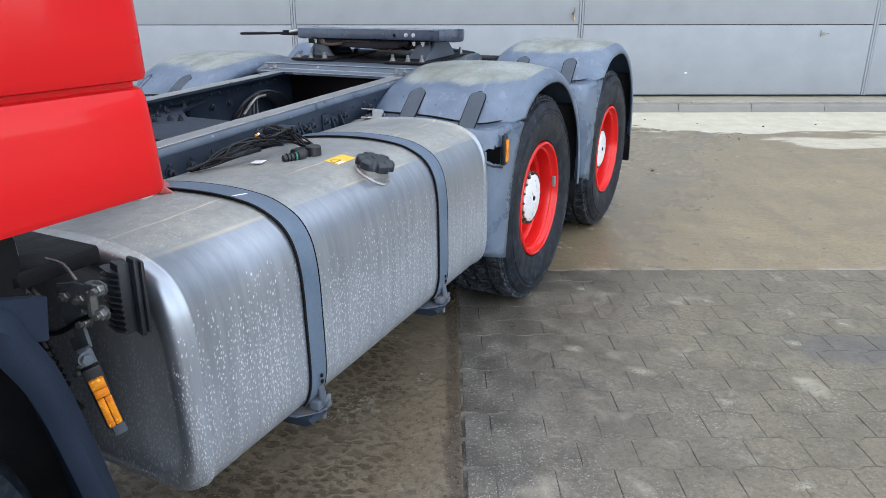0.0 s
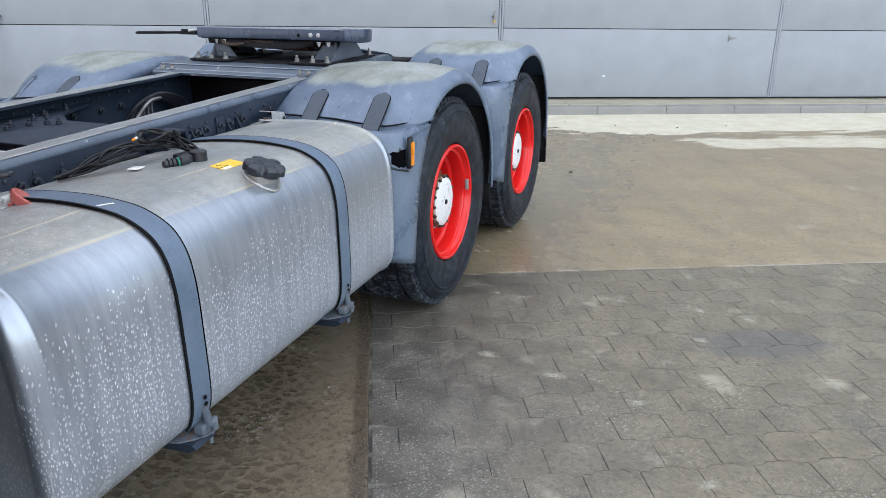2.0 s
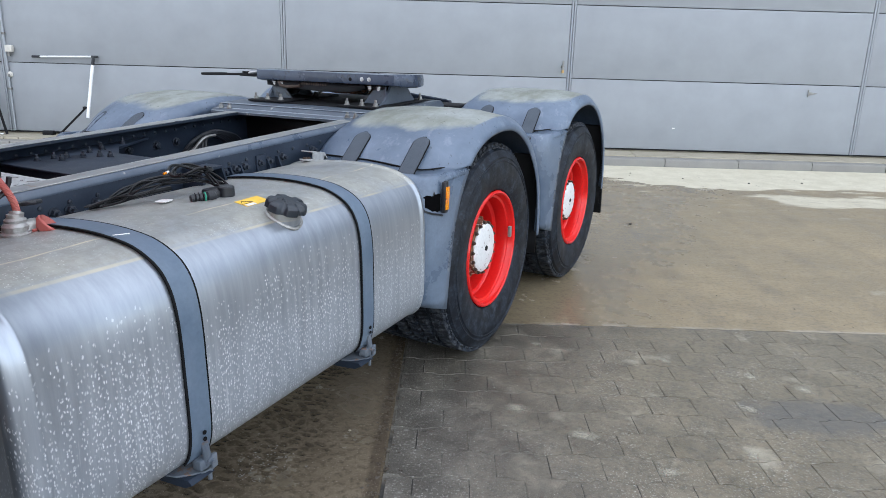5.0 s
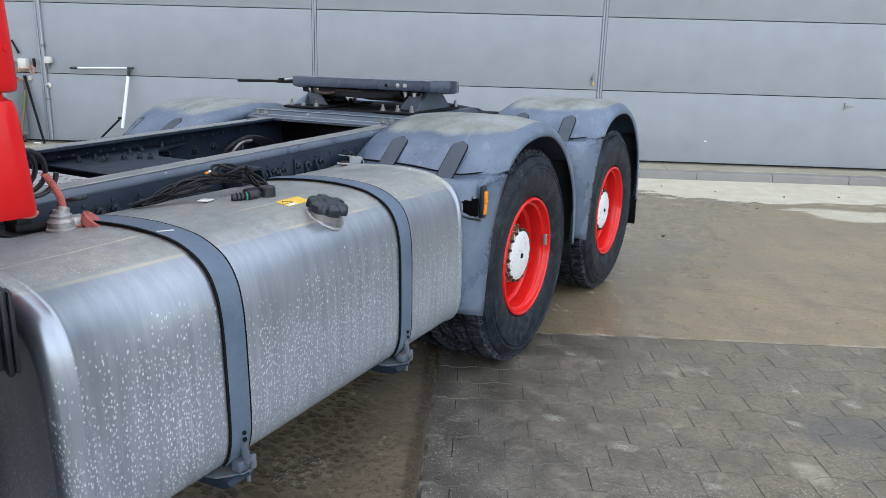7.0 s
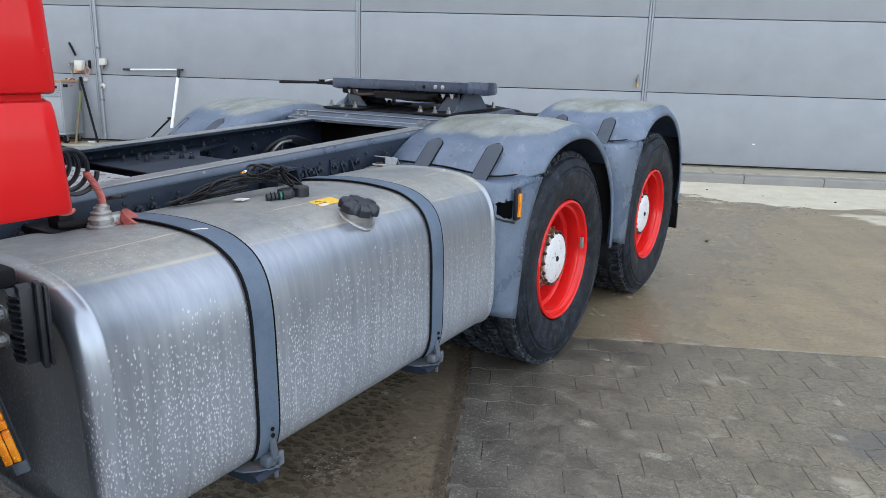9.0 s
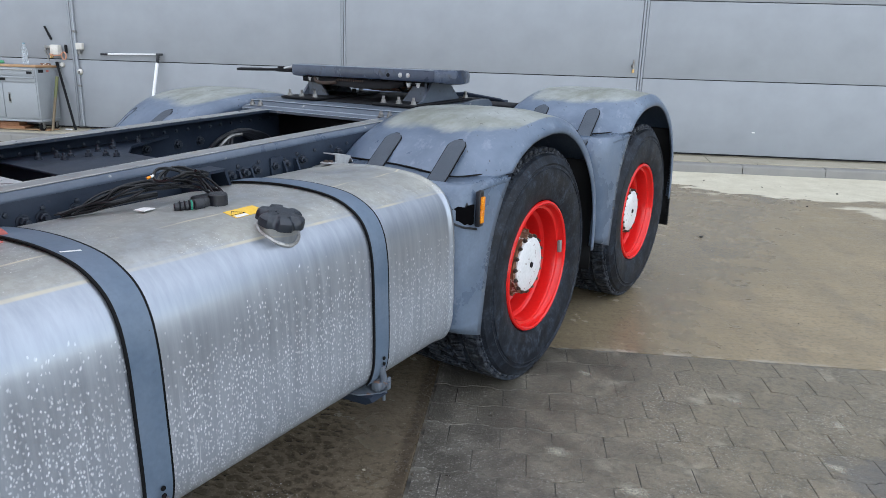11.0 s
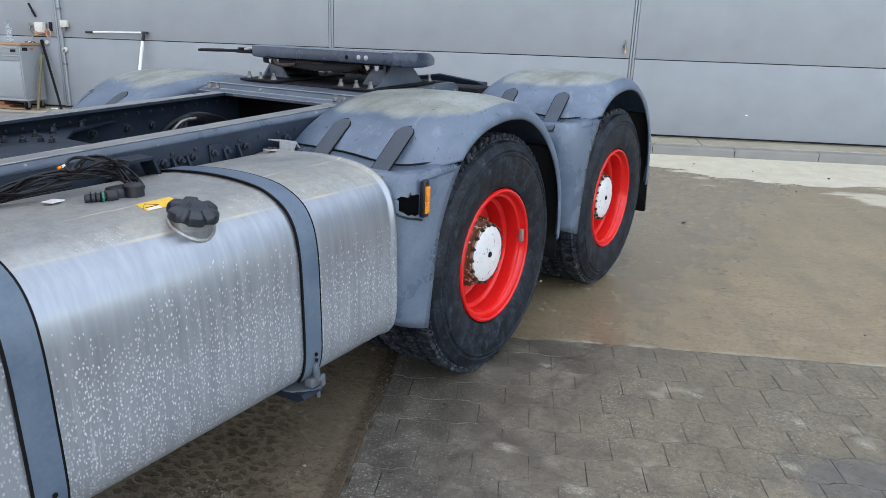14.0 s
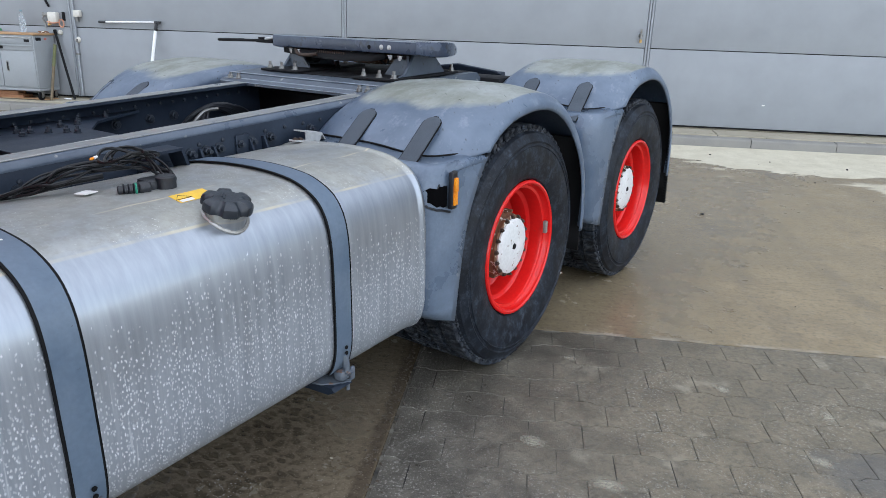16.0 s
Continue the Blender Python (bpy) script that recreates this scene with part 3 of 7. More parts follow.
def cyl(bm, p0, p1, r, n=16, r2=None, edge=0.0):
    p0, p1 = Vector(p0), Vector(p1)
    h = (p1 - p0).length
    r2 = r if r2 is None else r2
    e = edge
    lathe(bm, [(0, 0), (max(r - e, 1e-4), 0), (r, e), (r2, h - e), (max(r2 - e, 1e-4), h), (0, h)], frame_at(p0, p1 - p0), n)


def catmull(pts, k=6):
    pts = [Vector(p) for p in pts]
    out = []
    for i in range(len(pts) - 1):
        p0, p1, p2, p3 = pts[max(i - 1, 0)], pts[i], pts[i + 1], pts[min(i + 2, len(pts) - 1)]
        for j in range(k):
            t = j / k
            out.append(0.5 * ((2 * p1) + (p2 - p0) * t + (2 * p0 - 5 * p1 + 4 * p2 - p3) * t * t + (3 * p1 - p0 - 3 * p2 + p3) * t ** 3))
    return out + [pts[-1]]


def tube(bm, pts, r, n=8):
    pts = [Vector(p) for p in pts]
    rings, up = [], Vector((0.13, 0.31, 1)).normalized()
    for i, p in enumerate(pts):
        d = (pts[min(i + 1, len(pts) - 1)] - pts[max(i - 1, 0)]).normalized()
        a = (up - d * up.dot(d)).normalized()
        up = a
        b = d.cross(a)
        rings.append([bm.verts.new(p + r * (a * math.cos(2 * math.pi * k / n) + b * math.sin(2 * math.pi * k / n))) for k in range(n)])
    for u, w in zip(rings, rings[1:]):
        for k in range(n):
            bm.faces.new([u[k], u[(k + 1) % n], w[(k + 1) % n], w[k]])
    bm.faces.new(rings[0][::-1])
    bm.faces.new(rings[-1])


def loft(bm, sections, closed=False, caps=False):
    rings = [[bm.verts.new(p) for p in s] for s in sections]
    n = len(rings[0])
    for u, w in zip(rings, rings[1:]):
        for k in range(n if closed else n - 1):
            bm.faces.new([u[k], u[(k + 1) % n], w[(k + 1) % n], w[k]])
    if caps:
        bm.faces.new(rings[0][::-1])
        bm.faces.new(rings[-1])
    return rings


def prism(bm, poly, a, b, axis="x"):
    """Extrudes a polygon of two coordinates along an axis from a to b."""
    put = {"x": lambda u, v, w: (w, u, v), "y": lambda u, v, w: (u, w, v), "z": lambda u, v, w: (u, v, w)}[axis]
    loft(bm, [[put(u, v, a) for u, v in poly], [put(u, v, b) for u, v in poly]], True, True)


def thicken(ob, t, offset=-1.0):
    m = ob.modifiers.new("solid", "SOLIDIFY")
    m.thickness, m.offset = t, offset
    return ob


def hex_bolt(bm, p, d, r=0.012, h=0.012, stud=0.0):
    """Washer, hexagon head and, where it shows, a stud end."""
    m = frame_at(p, d)
    lathe(bm, [(0, 0), (r * 1.35, 0), (r * 1.35, 0.003), (0, 0.003)], m, 14)
    lathe(bm, [(0, 0.003), (r, 0.003), (r, h * 0.9), (r * 0.85, h), (0, h)], m, 6)
    if stud:
        lathe(bm, [(0, h), (r * 0.55, h), (r * 0.55, h + stud), (0, h + stud)], m, 8)


B = bmesh.new


def repeat(name, bm, material, parent, places, label=""):
    """The same small piece at each of the places, as objects of their own on one mesh."""
    first = part(name, bm, material, parent, label)
    for k, m in enumerate(places):
        o = first if k == 0 else new(name, first.data)
        o.parent, o.matrix_basis = parent, m
        if label:
            o["label"] = label
    return first


def bolt_mesh(r, h, stud=0.0):
    bm = B()
    hex_bolt(bm, (0, 0, 0), (0, 0, 1), r, h, stud)
    return bm


def rivet_mesh(r):
    bm = B()
    lathe(bm, [(r, 0), (r * 0.9, r * 0.5), (r * 0.45, r * 0.75), (0, r * 0.75)], Matrix.Identity(4), 10)
    return bm
# ---- the yard: ground, kerb, apron, wall ----
FALL = Matrix(((1, 0, -0.0016, 0), (0, 1, -0.0157, 0), (0.0016, 0.0157, 1, 0), (0, 0, 0, 1)))  # the yard rises gently to the wall
PAVE_X, PAVE_Y, KERB_Y, WALL_Y = -0.39, 0.305, 6.05, 6.587


def setting(name, bm, material, label, category, smooth=32):
    return tagged(part(name, bm, material, None, "", smooth), label, category, kind="structure")


def yard_lift(y):
    """The yard climbs a little more just before the kerb."""
    return 0.047 * max(0.0, (y - 4.4) / 1.7) ** 1.5


def build_ground():
    bm = B()
    xs, ys = [-60, PAVE_X, 5.2, 60], [-60, -5.17, PAVE_Y, 4.4, 4.9, 5.3, 5.7, KERB_Y + 0.05]
    v = {(x, y): bm.verts.new((x, y, yard_lift(y))) for x in xs for y in ys}
    for i in range(3):
        for j in range(len(ys) - 1):
            if not (i == 1 and j == 1):
                bm.faces.new([v[xs[i], ys[j]], v[xs[i + 1], ys[j]], v[xs[i + 1], ys[j + 1]], v[xs[i], ys[j + 1]]])
    x0, x1, y0, y1 = PAVE_X, 5.2, -5.17, PAVE_Y
    ring = [v[x0, y0], v[x1, y0], v[x1, y1], v[x0, y1]]
    low = [bm.verts.new((p.co.x, p.co.y, -0.0062)) for p in ring]
    for k in range(4):
        bm.faces.new([ring[k], ring[(k + 1) % 4], low[(k + 1) % 4], low[k]])
    bm.faces.new(low)
    bed = B()
    bed.faces.new([bed.verts.new(p) for p in ((PAVE_X + 0.002, -5.165, -0.0019), (5.19, -5.165, -0.0019), (5.19, PAVE_Y - 0.002, -0.0019), (PAVE_X + 0.002, PAVE_Y - 0.002, -0.0019))])
    setting("paving_bed", bed, JOINTSAND, "damp sand bed showing in the joints between the paving blocks", "sand bed").matrix_world = FALL
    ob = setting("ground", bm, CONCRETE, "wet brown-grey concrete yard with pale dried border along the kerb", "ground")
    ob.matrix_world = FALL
    return ob


ground = build_ground()


def build_kerb_and_apron():
    bm = B()
    box(bm, -30, 30, KERB_Y + 0.13, WALL_Y + 0.3, -0.1, 0.268, 0.0)
    apron = setting("apron", bm, DARK, "dusty pale concrete slabs behind the kerb along the wall", "pavement")
    cuts = [-29.81 + 1.17 * k for k in range(51)] + [2.36, -6.2, -3.4]
    cuts.sort()
    for k, (a, b) in enumerate(zip(cuts, cuts[1:])):
        bm = B()
        skew = 0.11 if k % 3 else -0.03
        after = 0.11 if (k + 1) % 3 else -0.03
        y0, y1 = KERB_Y + 0.118, WALL_Y + 0.12
        foot = [(a + 0.005, y0, 0.276), (b - 0.005, y0, 0.276), (b - 0.005 - after, y1, 0.292), (a + 0.005 - skew, y1, 0.292)]
        loft(bm, [[(x, y, 0.2) for x, y, z in foot], [(x, y, z - 0.004) for x, y, z in foot], [(x + d, y + e, z) for (x, y, z), d, e in zip(foot, (0.004, -0.004, -0.004, 0.004), (0.004, 0.004, 0, 0))]], True, True)
        part("slab", bm, APRONMAT, apron, "", 20)
    bm = B()
    box(bm, -30, 30, KERB_Y + 0.016, KERB_Y + 0.112, -0.1, 0.23)
    kerb = setting("kerb", bm, DARK, "row of grey concrete kerb stones edging the yard", "kerb")
    bm = B()
    prism(bm, [(0.0, 0.02), (0.0, 0.226), (0.003, 0.238), (0.010, 0.247), (0.022, 0.253), (0.112, 0.262), (0.115, 0.02)], 0.004, 0.996, "x")
    stone = part("kerb_stone", bm, KERBSTONE, kerb, "", 25)
    for k in range(-28, 28):
        o = stone if k == -28 else new("kerb_stone", stone.data)
        o.parent = kerb
        o.location = (2.74 + k, KERB_Y + 0.001 * ((k * 7) % 5), 0.0016 * (2.74 + k) - 0.006 + 0.001 * ((k * 3) % 4))
    return apron, kerb


build_kerb_and_apron()

JOINTS = [0.322, 1.280, 2.252, 3.224, 4.196, 5.168, 6.14, 7.112, 8.084, 9.056]
SEAMS = [-14.53, -10.53, -6.53, -2.564, 1.438, 5.54, 9.56, 13.56]


def build_wall():
    bm = B()
    box(bm, -40, 40, WALL_Y + 0.055, WALL_Y + 0.35, 0.1, 9.3)
    wall = setting("wall_north", bm, DARK, "tall flat grey sandwich-panel warehouse wall with thin dark joints", "wall")
    meshes = {}
    for i, (a, b) in enumerate(zip(SEAMS, SEAMS[1:])):
        for lo, hi in zip(JOINTS, JOINTS[1:]):
            key = (round(b - a, 3), round(hi - lo, 3))
            if key not in meshes:
                q = B()
                box(q, 0.036, b - a - 0.036, 0, 0.05, 0.005, hi - lo - 0.005, 0.004)
                o = part("panel", q, WALLPAINT, wall)
                meshes[key] = o.data
            else:
                o = new("panel", meshes[key])
                o.parent = wall
            o.location = (a, WALL_Y, lo)
    for s in SEAMS:
        q = B()
        box(q, s - 0.030, s - 0.004, WALL_Y - 0.006, WALL_Y + 0.05, 0.322, 9.056, 0.003)
        box(q, s + 0.004, s + 0.030, WALL_Y - 0.006, WALL_Y + 0.05, 0.322, 9.056, 0.003)
        part("seam_strip", q, TRIMPAINT, wall)
    q = B()
    box(q, -40, 40, WALL_Y + 0.02, WALL_Y + 0.1, 0.27, 0.314, 0.004)
    part("foot_flashing", q, APRONMAT, wall)
    q = B()
    box(q, -40, 40, WALL_Y - 0.012, WALL_Y + 0.02, 0.308, 0.319, 0.0)
    part("drip_edge", q, DARK, wall)
    return wall


wall = build_wall()

# ---- the truck: axes with x outwards, y to the rear, z up from the ground under the first drive axle ----
truck = new("truck")
truck.matrix_world = Matrix(((0.89546, 0.44513, -0.00156, 0), (-0.4451, 0.89534, -0.01572, 0), (-0.00559, 0.01477, 0.99988, 0), (0, 0, 0, 1)))
tagged(truck, "red tractor truck with bare chassis, aluminium tank and red wheels", "truck")
CX = -1.02          # centre line of the frame
GX = -1.13          # centre line between the mudguards
AXLES = (0.008, 1.415)
HUB_Z = 0.524


def tilt(dy, y0=0.0, z0=0.0):
    """The chassis stands nose-down by dy metres in a metre."""
    return Matrix.Translation((0, y0, z0)) @ Matrix.Rotation(math.atan(dy), 4, "X") @ Matrix.Translation((0, -y0, -z0))


# fuel tank -----------------------------------------------------------------
TANK_TILT = tilt(0.020, -1.5, 0.7)


def tank_profile(grow=0.0):
    key = [(-0.62, 0.70), (-0.62, 0.90), (-0.605, 0.955), (-0.55, 0.985), (-0.40, 1.004), (-0.25, 1.010), (-0.13, 1.003), (-0.058, 0.987), (0.003, 0.953), (0.036, 0.903), (0.050, 0.84), (0.0545, 0.77), (0.055, 0.70), (0.055, 0.56), (0.050, 0.485), (0.03, 0.43), (-0.01, 0.398), (-0.07, 0.388), (-0.30, 0.388), (-0.55, 0.392), (-0.605, 0.42), (-0.62, 0.48), (-0.62, 0.70)]
    pts = [Vector((p.x, p.y)) for p in catmull([(x, z, 0) for x, z in key], 4)][:-1]
    if grow:
        n = len(pts)
        pts = [p + grow * Vector(((pts[(i + 1) % n] - pts[i - 1]).y, -(pts[(i + 1) % n] - pts[i - 1]).x)).normalized() * -1 for i, p in enumerate(pts)]
    return pts


ARMPAINT = surface("chipped_bracket_paint", (0.085, 0.105, 0.135), (0.14, 0.16, 0.185), 20, (0.4, 0.6), 0.1, 120, 0.2, (0.16, 0.09, 0.055), 30, 0.58, 0.68)


def build_tank():
    prof = tank_profile()
    c = Vector((-0.28, 0.70))

    def ring(y, grow):
        out = []
        for p in prof:
            d = p - c
            out.append(TANK_TILT @ Vector((c.x + d.x * (1 + grow / 0.34), y, c.y + d.y * (1 + grow / 0.31))))
        return out
    bm = B()
    secs = [(-2.372, -0.075), (-2.384, -0.058), (-2.388, -0.042), (-2.386, -0.026), (-2.378, -0.012), (-2.368, -0.004), (-2.358, -0.001), (-2.350, -0.0006), (-2.345, 0.0022), (-2.340, 0.0032), (-2.335, 0.0022), (-2.330, 0.0)]
    secs += [(-2.285 + k * (1.52 / 10), 0.0) for k in range(1, 11)]
    secs += [(-0.752, 0.0), (-0.744, 0.005), (-0.732, 0.005), (-0.726, -0.004), (-0.722, -0.02), (-0.735, -0.05)]
    loft(bm, [ring(y, g) for y, g in secs], True, True)
    tank = part("fuel_tank", bm, TANK, truck, "bare brushed aluminium fuel tank with dried water spots", 75)
    # straps with their rubber bands, running over the top and down the face
    outer, rub = tank_profile(0.009), tank_profile(0.0086)
    n = len(outer)
    first = next(i for i, p in enumerate(outer) if p.y > 0.97)
    last = max(i for i, p in enumerate(outer) if p.x > 0.02 and p.y < 0.46)
    for yc in (-1.938, -1.150):
        for pr, half, mat, nm, lab in ((rub, 0.0382, RUBBER, "rubber_band", "black rubber band under the strap"), (outer, 0.0325, STRAP, "strap", "blue-grey painted steel strap")):
            q = B()
            seq = [pr[i] for i in range(first, last + 1)]
            inner = [p + (c - p).normalized() * 0.006 for p in seq]
            sec = []
            for a, b in zip(seq, inner):
                sec.append([TANK_TILT @ Vector(p) for p in ((a.x, yc - half, a.y), (a.x, yc + half, a.y), (b.x, yc + half, b.y), (b.x, yc - half, b.y))])
            loft(q, sec, True, True)
            part(nm, q, mat, tank, lab)
        q = B()   # lower strap end with its bolt, and the arm that carries the tank
        tube(q, [TANK_TILT @ Vector(p) for p in ((0.052, yc + 0.012, 0.47), (0.057, yc + 0.014, 0.43), (0.05, yc + 0.014, 0.395))], 0.011, 8)
        box(q, 0.025, 0.058, yc - 0.012, yc + 0.040, 0.388, 0.42, 0.006, TANK_TILT)
        hex_bolt(q, TANK_TILT @ Vector((0.058, yc + 0.018, 0.412)), (1, 0, 0), 0.010, 0.012, 0.008)
        hex_bolt(q, TANK_TILT @ Vector((0.045, yc + 0.03, 0.385)), (0, 0, -1), 0.011, 0.02, 0.025)
        part("strap_end", q, ARMPAINT, tank, "weathered strap end with bolt and nut")
        q = B()
        prism(q, [(-0.60, 0.30), (-0.60, 0.378), (0.045, 0.378), (0.058, 0.368), (0.03, 0.352), (-0.06, 0.345), (-0.3, 0.31)], yc - 0.045, yc + 0.035, "y")
        bmesh.ops.transform(q, matrix=TANK_TILT, verts=q.verts)
        part("tank_arm", q, FRAME, tank, "blue-grey painted arm under the tank")
        q = B()   # pressed foot plate with a turned-up lip, on the end of the arm
        foot = [(-0.02, -0.060, 0.386), (0.010, -0.052, 0.386), (0.036, -0.020, 0.383), (0.052, 0.008, 0.380), (0.060, 0.040, 0.383), (0.02, 0.044, 0.386), (-0.02, 0.044, 0.386)]
        loft(q, [[TANK_TILT @ Vector((x, yc + y, z + d)) for x, y, z in foot] for d in (-0.005, 0.0)], True, True)
        box(q, 0.056, 0.067, yc + 0.022, yc + 0.042, 0.383, 0.425, 0.004, TANK_TILT)
        part("foot_plate", q, ARMPAINT, tank, "grey pressed foot plate under the strap")
        q = B()
        lathe(q, [(0.0, 0.0), (0.006, 0.0), (0.006, 0.0025), (0.0, 0.0025)], Matrix.Identity(4), 14)
        repeat("strap_hole", q, RUBBER, tank, [frame_at(TANK_TILT @ Vector((0.0665, yc + 0.004, z)), (1, 0, 0.02)) for z in (0.505, 0.486)])
    # filler neck and cap, leaning outwards on the bend
    axis = Vector((0.26, 0.02, 0.965)).normalized()
    base = Vector((-0.030, -1.470, 0.973))
    q = B()
    lathe(q, [(0.051, -0.10), (0.051, -0.02), (0.050, 0.002), (0.049, 0.030), (0.044, 0.034)], frame_at(base, axis), 40)
    part("filler_neck", q, TANK, tank)
    q = B()
    fm = frame_at(base, axis)

    def inside(x, z):
        hit = False
        for u, w in zip(prof, prof[1:] + prof[:1]):
            if (u.y > z) != (w.y > z) and x < u.x + (z - u.y) * (w.x - u.x) / (w.y - u.y):
                hit = not hit
        return hit
    bead = []
    for k in range(48):
        a = 2 * math.pi * k / 48
        h = 0.03
        while h > -0.12:
            p = fm @ Vector((0.0515 * math.cos(a), 0.0515 * math.sin(a), h))
            if inside(p.x, p.z):
                break
            h -= 0.001
        bead.append(fm @ Vector((0.054 * math.cos(a), 0.054 * math.sin(a), h + 0.002 + 0.0012 * (k % 2))))
    tube(q, bead + bead[:1], 0.0055, 6)
    part("weld_bead", q, ALLOY, tank, "raised weld seam round the filler neck")
    q = B()
    m = frame_at(base + axis * 0.022, axis)
    rings = []
    for r, h in ((0.0, 0.031), (0.024, 0.0315), (0.034, 0.0325), (0.046, 0.0315), (0.056, 0.029), (0.062, 0.023), (0.0635, 0.014), (0.0635, 0.002), (0.057, 0.0), (0.0, 0.0)):
        if r == 0:
            rings.append([q.verts.new(m @ Vector((0, 0, h)))])
        else:
            ring_ = []
            for k in range(84):
                a = 2 * math.pi * k / 84
                notch = max(0.0, -math.cos(6 * a + 0.5) - 0.15) ** 0.7
                lobe = 1 - 0.17 * notch * max(0.0, min((r - 0.03) / 0.025, 1.0))
                dip = 0.011 * notch * (r > 0.034) * (h > 0.012)
                ring_.append(q.verts.new(m @ Vector((r * lobe * math.cos(a), r * lobe * math.sin(a), h - dip))))
            rings.append(ring_)
    for u, w in zip(rings, rings[1:]):
        for k in range(84):
            j = (k + 1) % 84
            q.faces.new([u[0], w[k], w[j]] if len(u) == 1 else [u[k], w[0], u[j]] if len(w) == 1 else [u[k], w[k], w[j], u[j]])
    slot = m @ Matrix.Rotation(radians(40), 4, "Z")
    box(q, -0.014, 0.014, 0.006, 0.010, 0.030, 0.0335, 0.001, slot, 1)
    box(q, -0.004, 0.014, 0.012, 0.016, 0.030, 0.0335, 0.001, slot, 1)
    part("filler_cap", q, surface("faded_black_cap_plastic", (0.012, 0.017, 0.025), (0.022, 0.028, 0.038), 20, (0.3, 0.45), 0, 160, 0.15, (0.05, 0.055, 0.06), 40, 0.68, 0.8), tank, "black plastic six-lobed filler cap")
    # warning label
    q = B()
    def top_at(x):
        return max(u.y + (x - u.x) * (w.y - u.y) / (w.x - u.x) for u, w in zip(prof, prof[1:] + prof[:1]) if (u.x > x) != (w.x > x))

    def decal(bm, x0, x1, y0, y1, lift):
        xs = [x0 + (x1 - x0) * k / 6 for k in range(7)]
        hi = [[TANK_TILT @ Vector((x, y - 0.12 * (x + 0.135), top_at(x) + lift)) for x in xs] for y in (y0, y1)]
        lo = [[TANK_TILT @ Vector((x, y - 0.12 * (x + 0.135), top_at(x) + 0.0004)) for x in reversed(xs)] for y in (y0, y1)]
        loft(bm, [hi[0] + lo[0], hi[1] + lo[1]], True, True)
    decal(q, -0.183, -0.123, -1.520, -1.418, 0.0012)
    part("warning_sticker", q, YELLOW, tank, "yellow warning sticker")
    q = B()
    decal(q, -0.139, -0.124, -1.515, -1.477, 0.002)
    part("sticker_text", q, WHITE, tank)
    q = B()
    tri = [(-0.171, -1.496), (-0.144, -1.473), (-0.144, -1.519), (-0.171, -1.496)]
    tube(q, [TANK_TILT @ Vector((x, y, top_at(x) + 0.0016)) for x, y in tri], 0.0009, 6)
    part("sticker_sign", q, BLACK, tank)
    q = B()
    up = [TANK_TILT @ Vector((x, -1.938 + dy, top_at(x) + 0.0106)) for x, dy in ((-0.158, -0.027), (-0.153, -0.027), (-0.136, 0.010), (-0.142, 0.010))]
    loft(q, [[p - Vector((0, 0, 0.001)) for p in up], up], True, True)
    part("paint_mark", q, WHITE, tank, "pale stripe of paint across the strap")
    return tank


tank = build_tank()


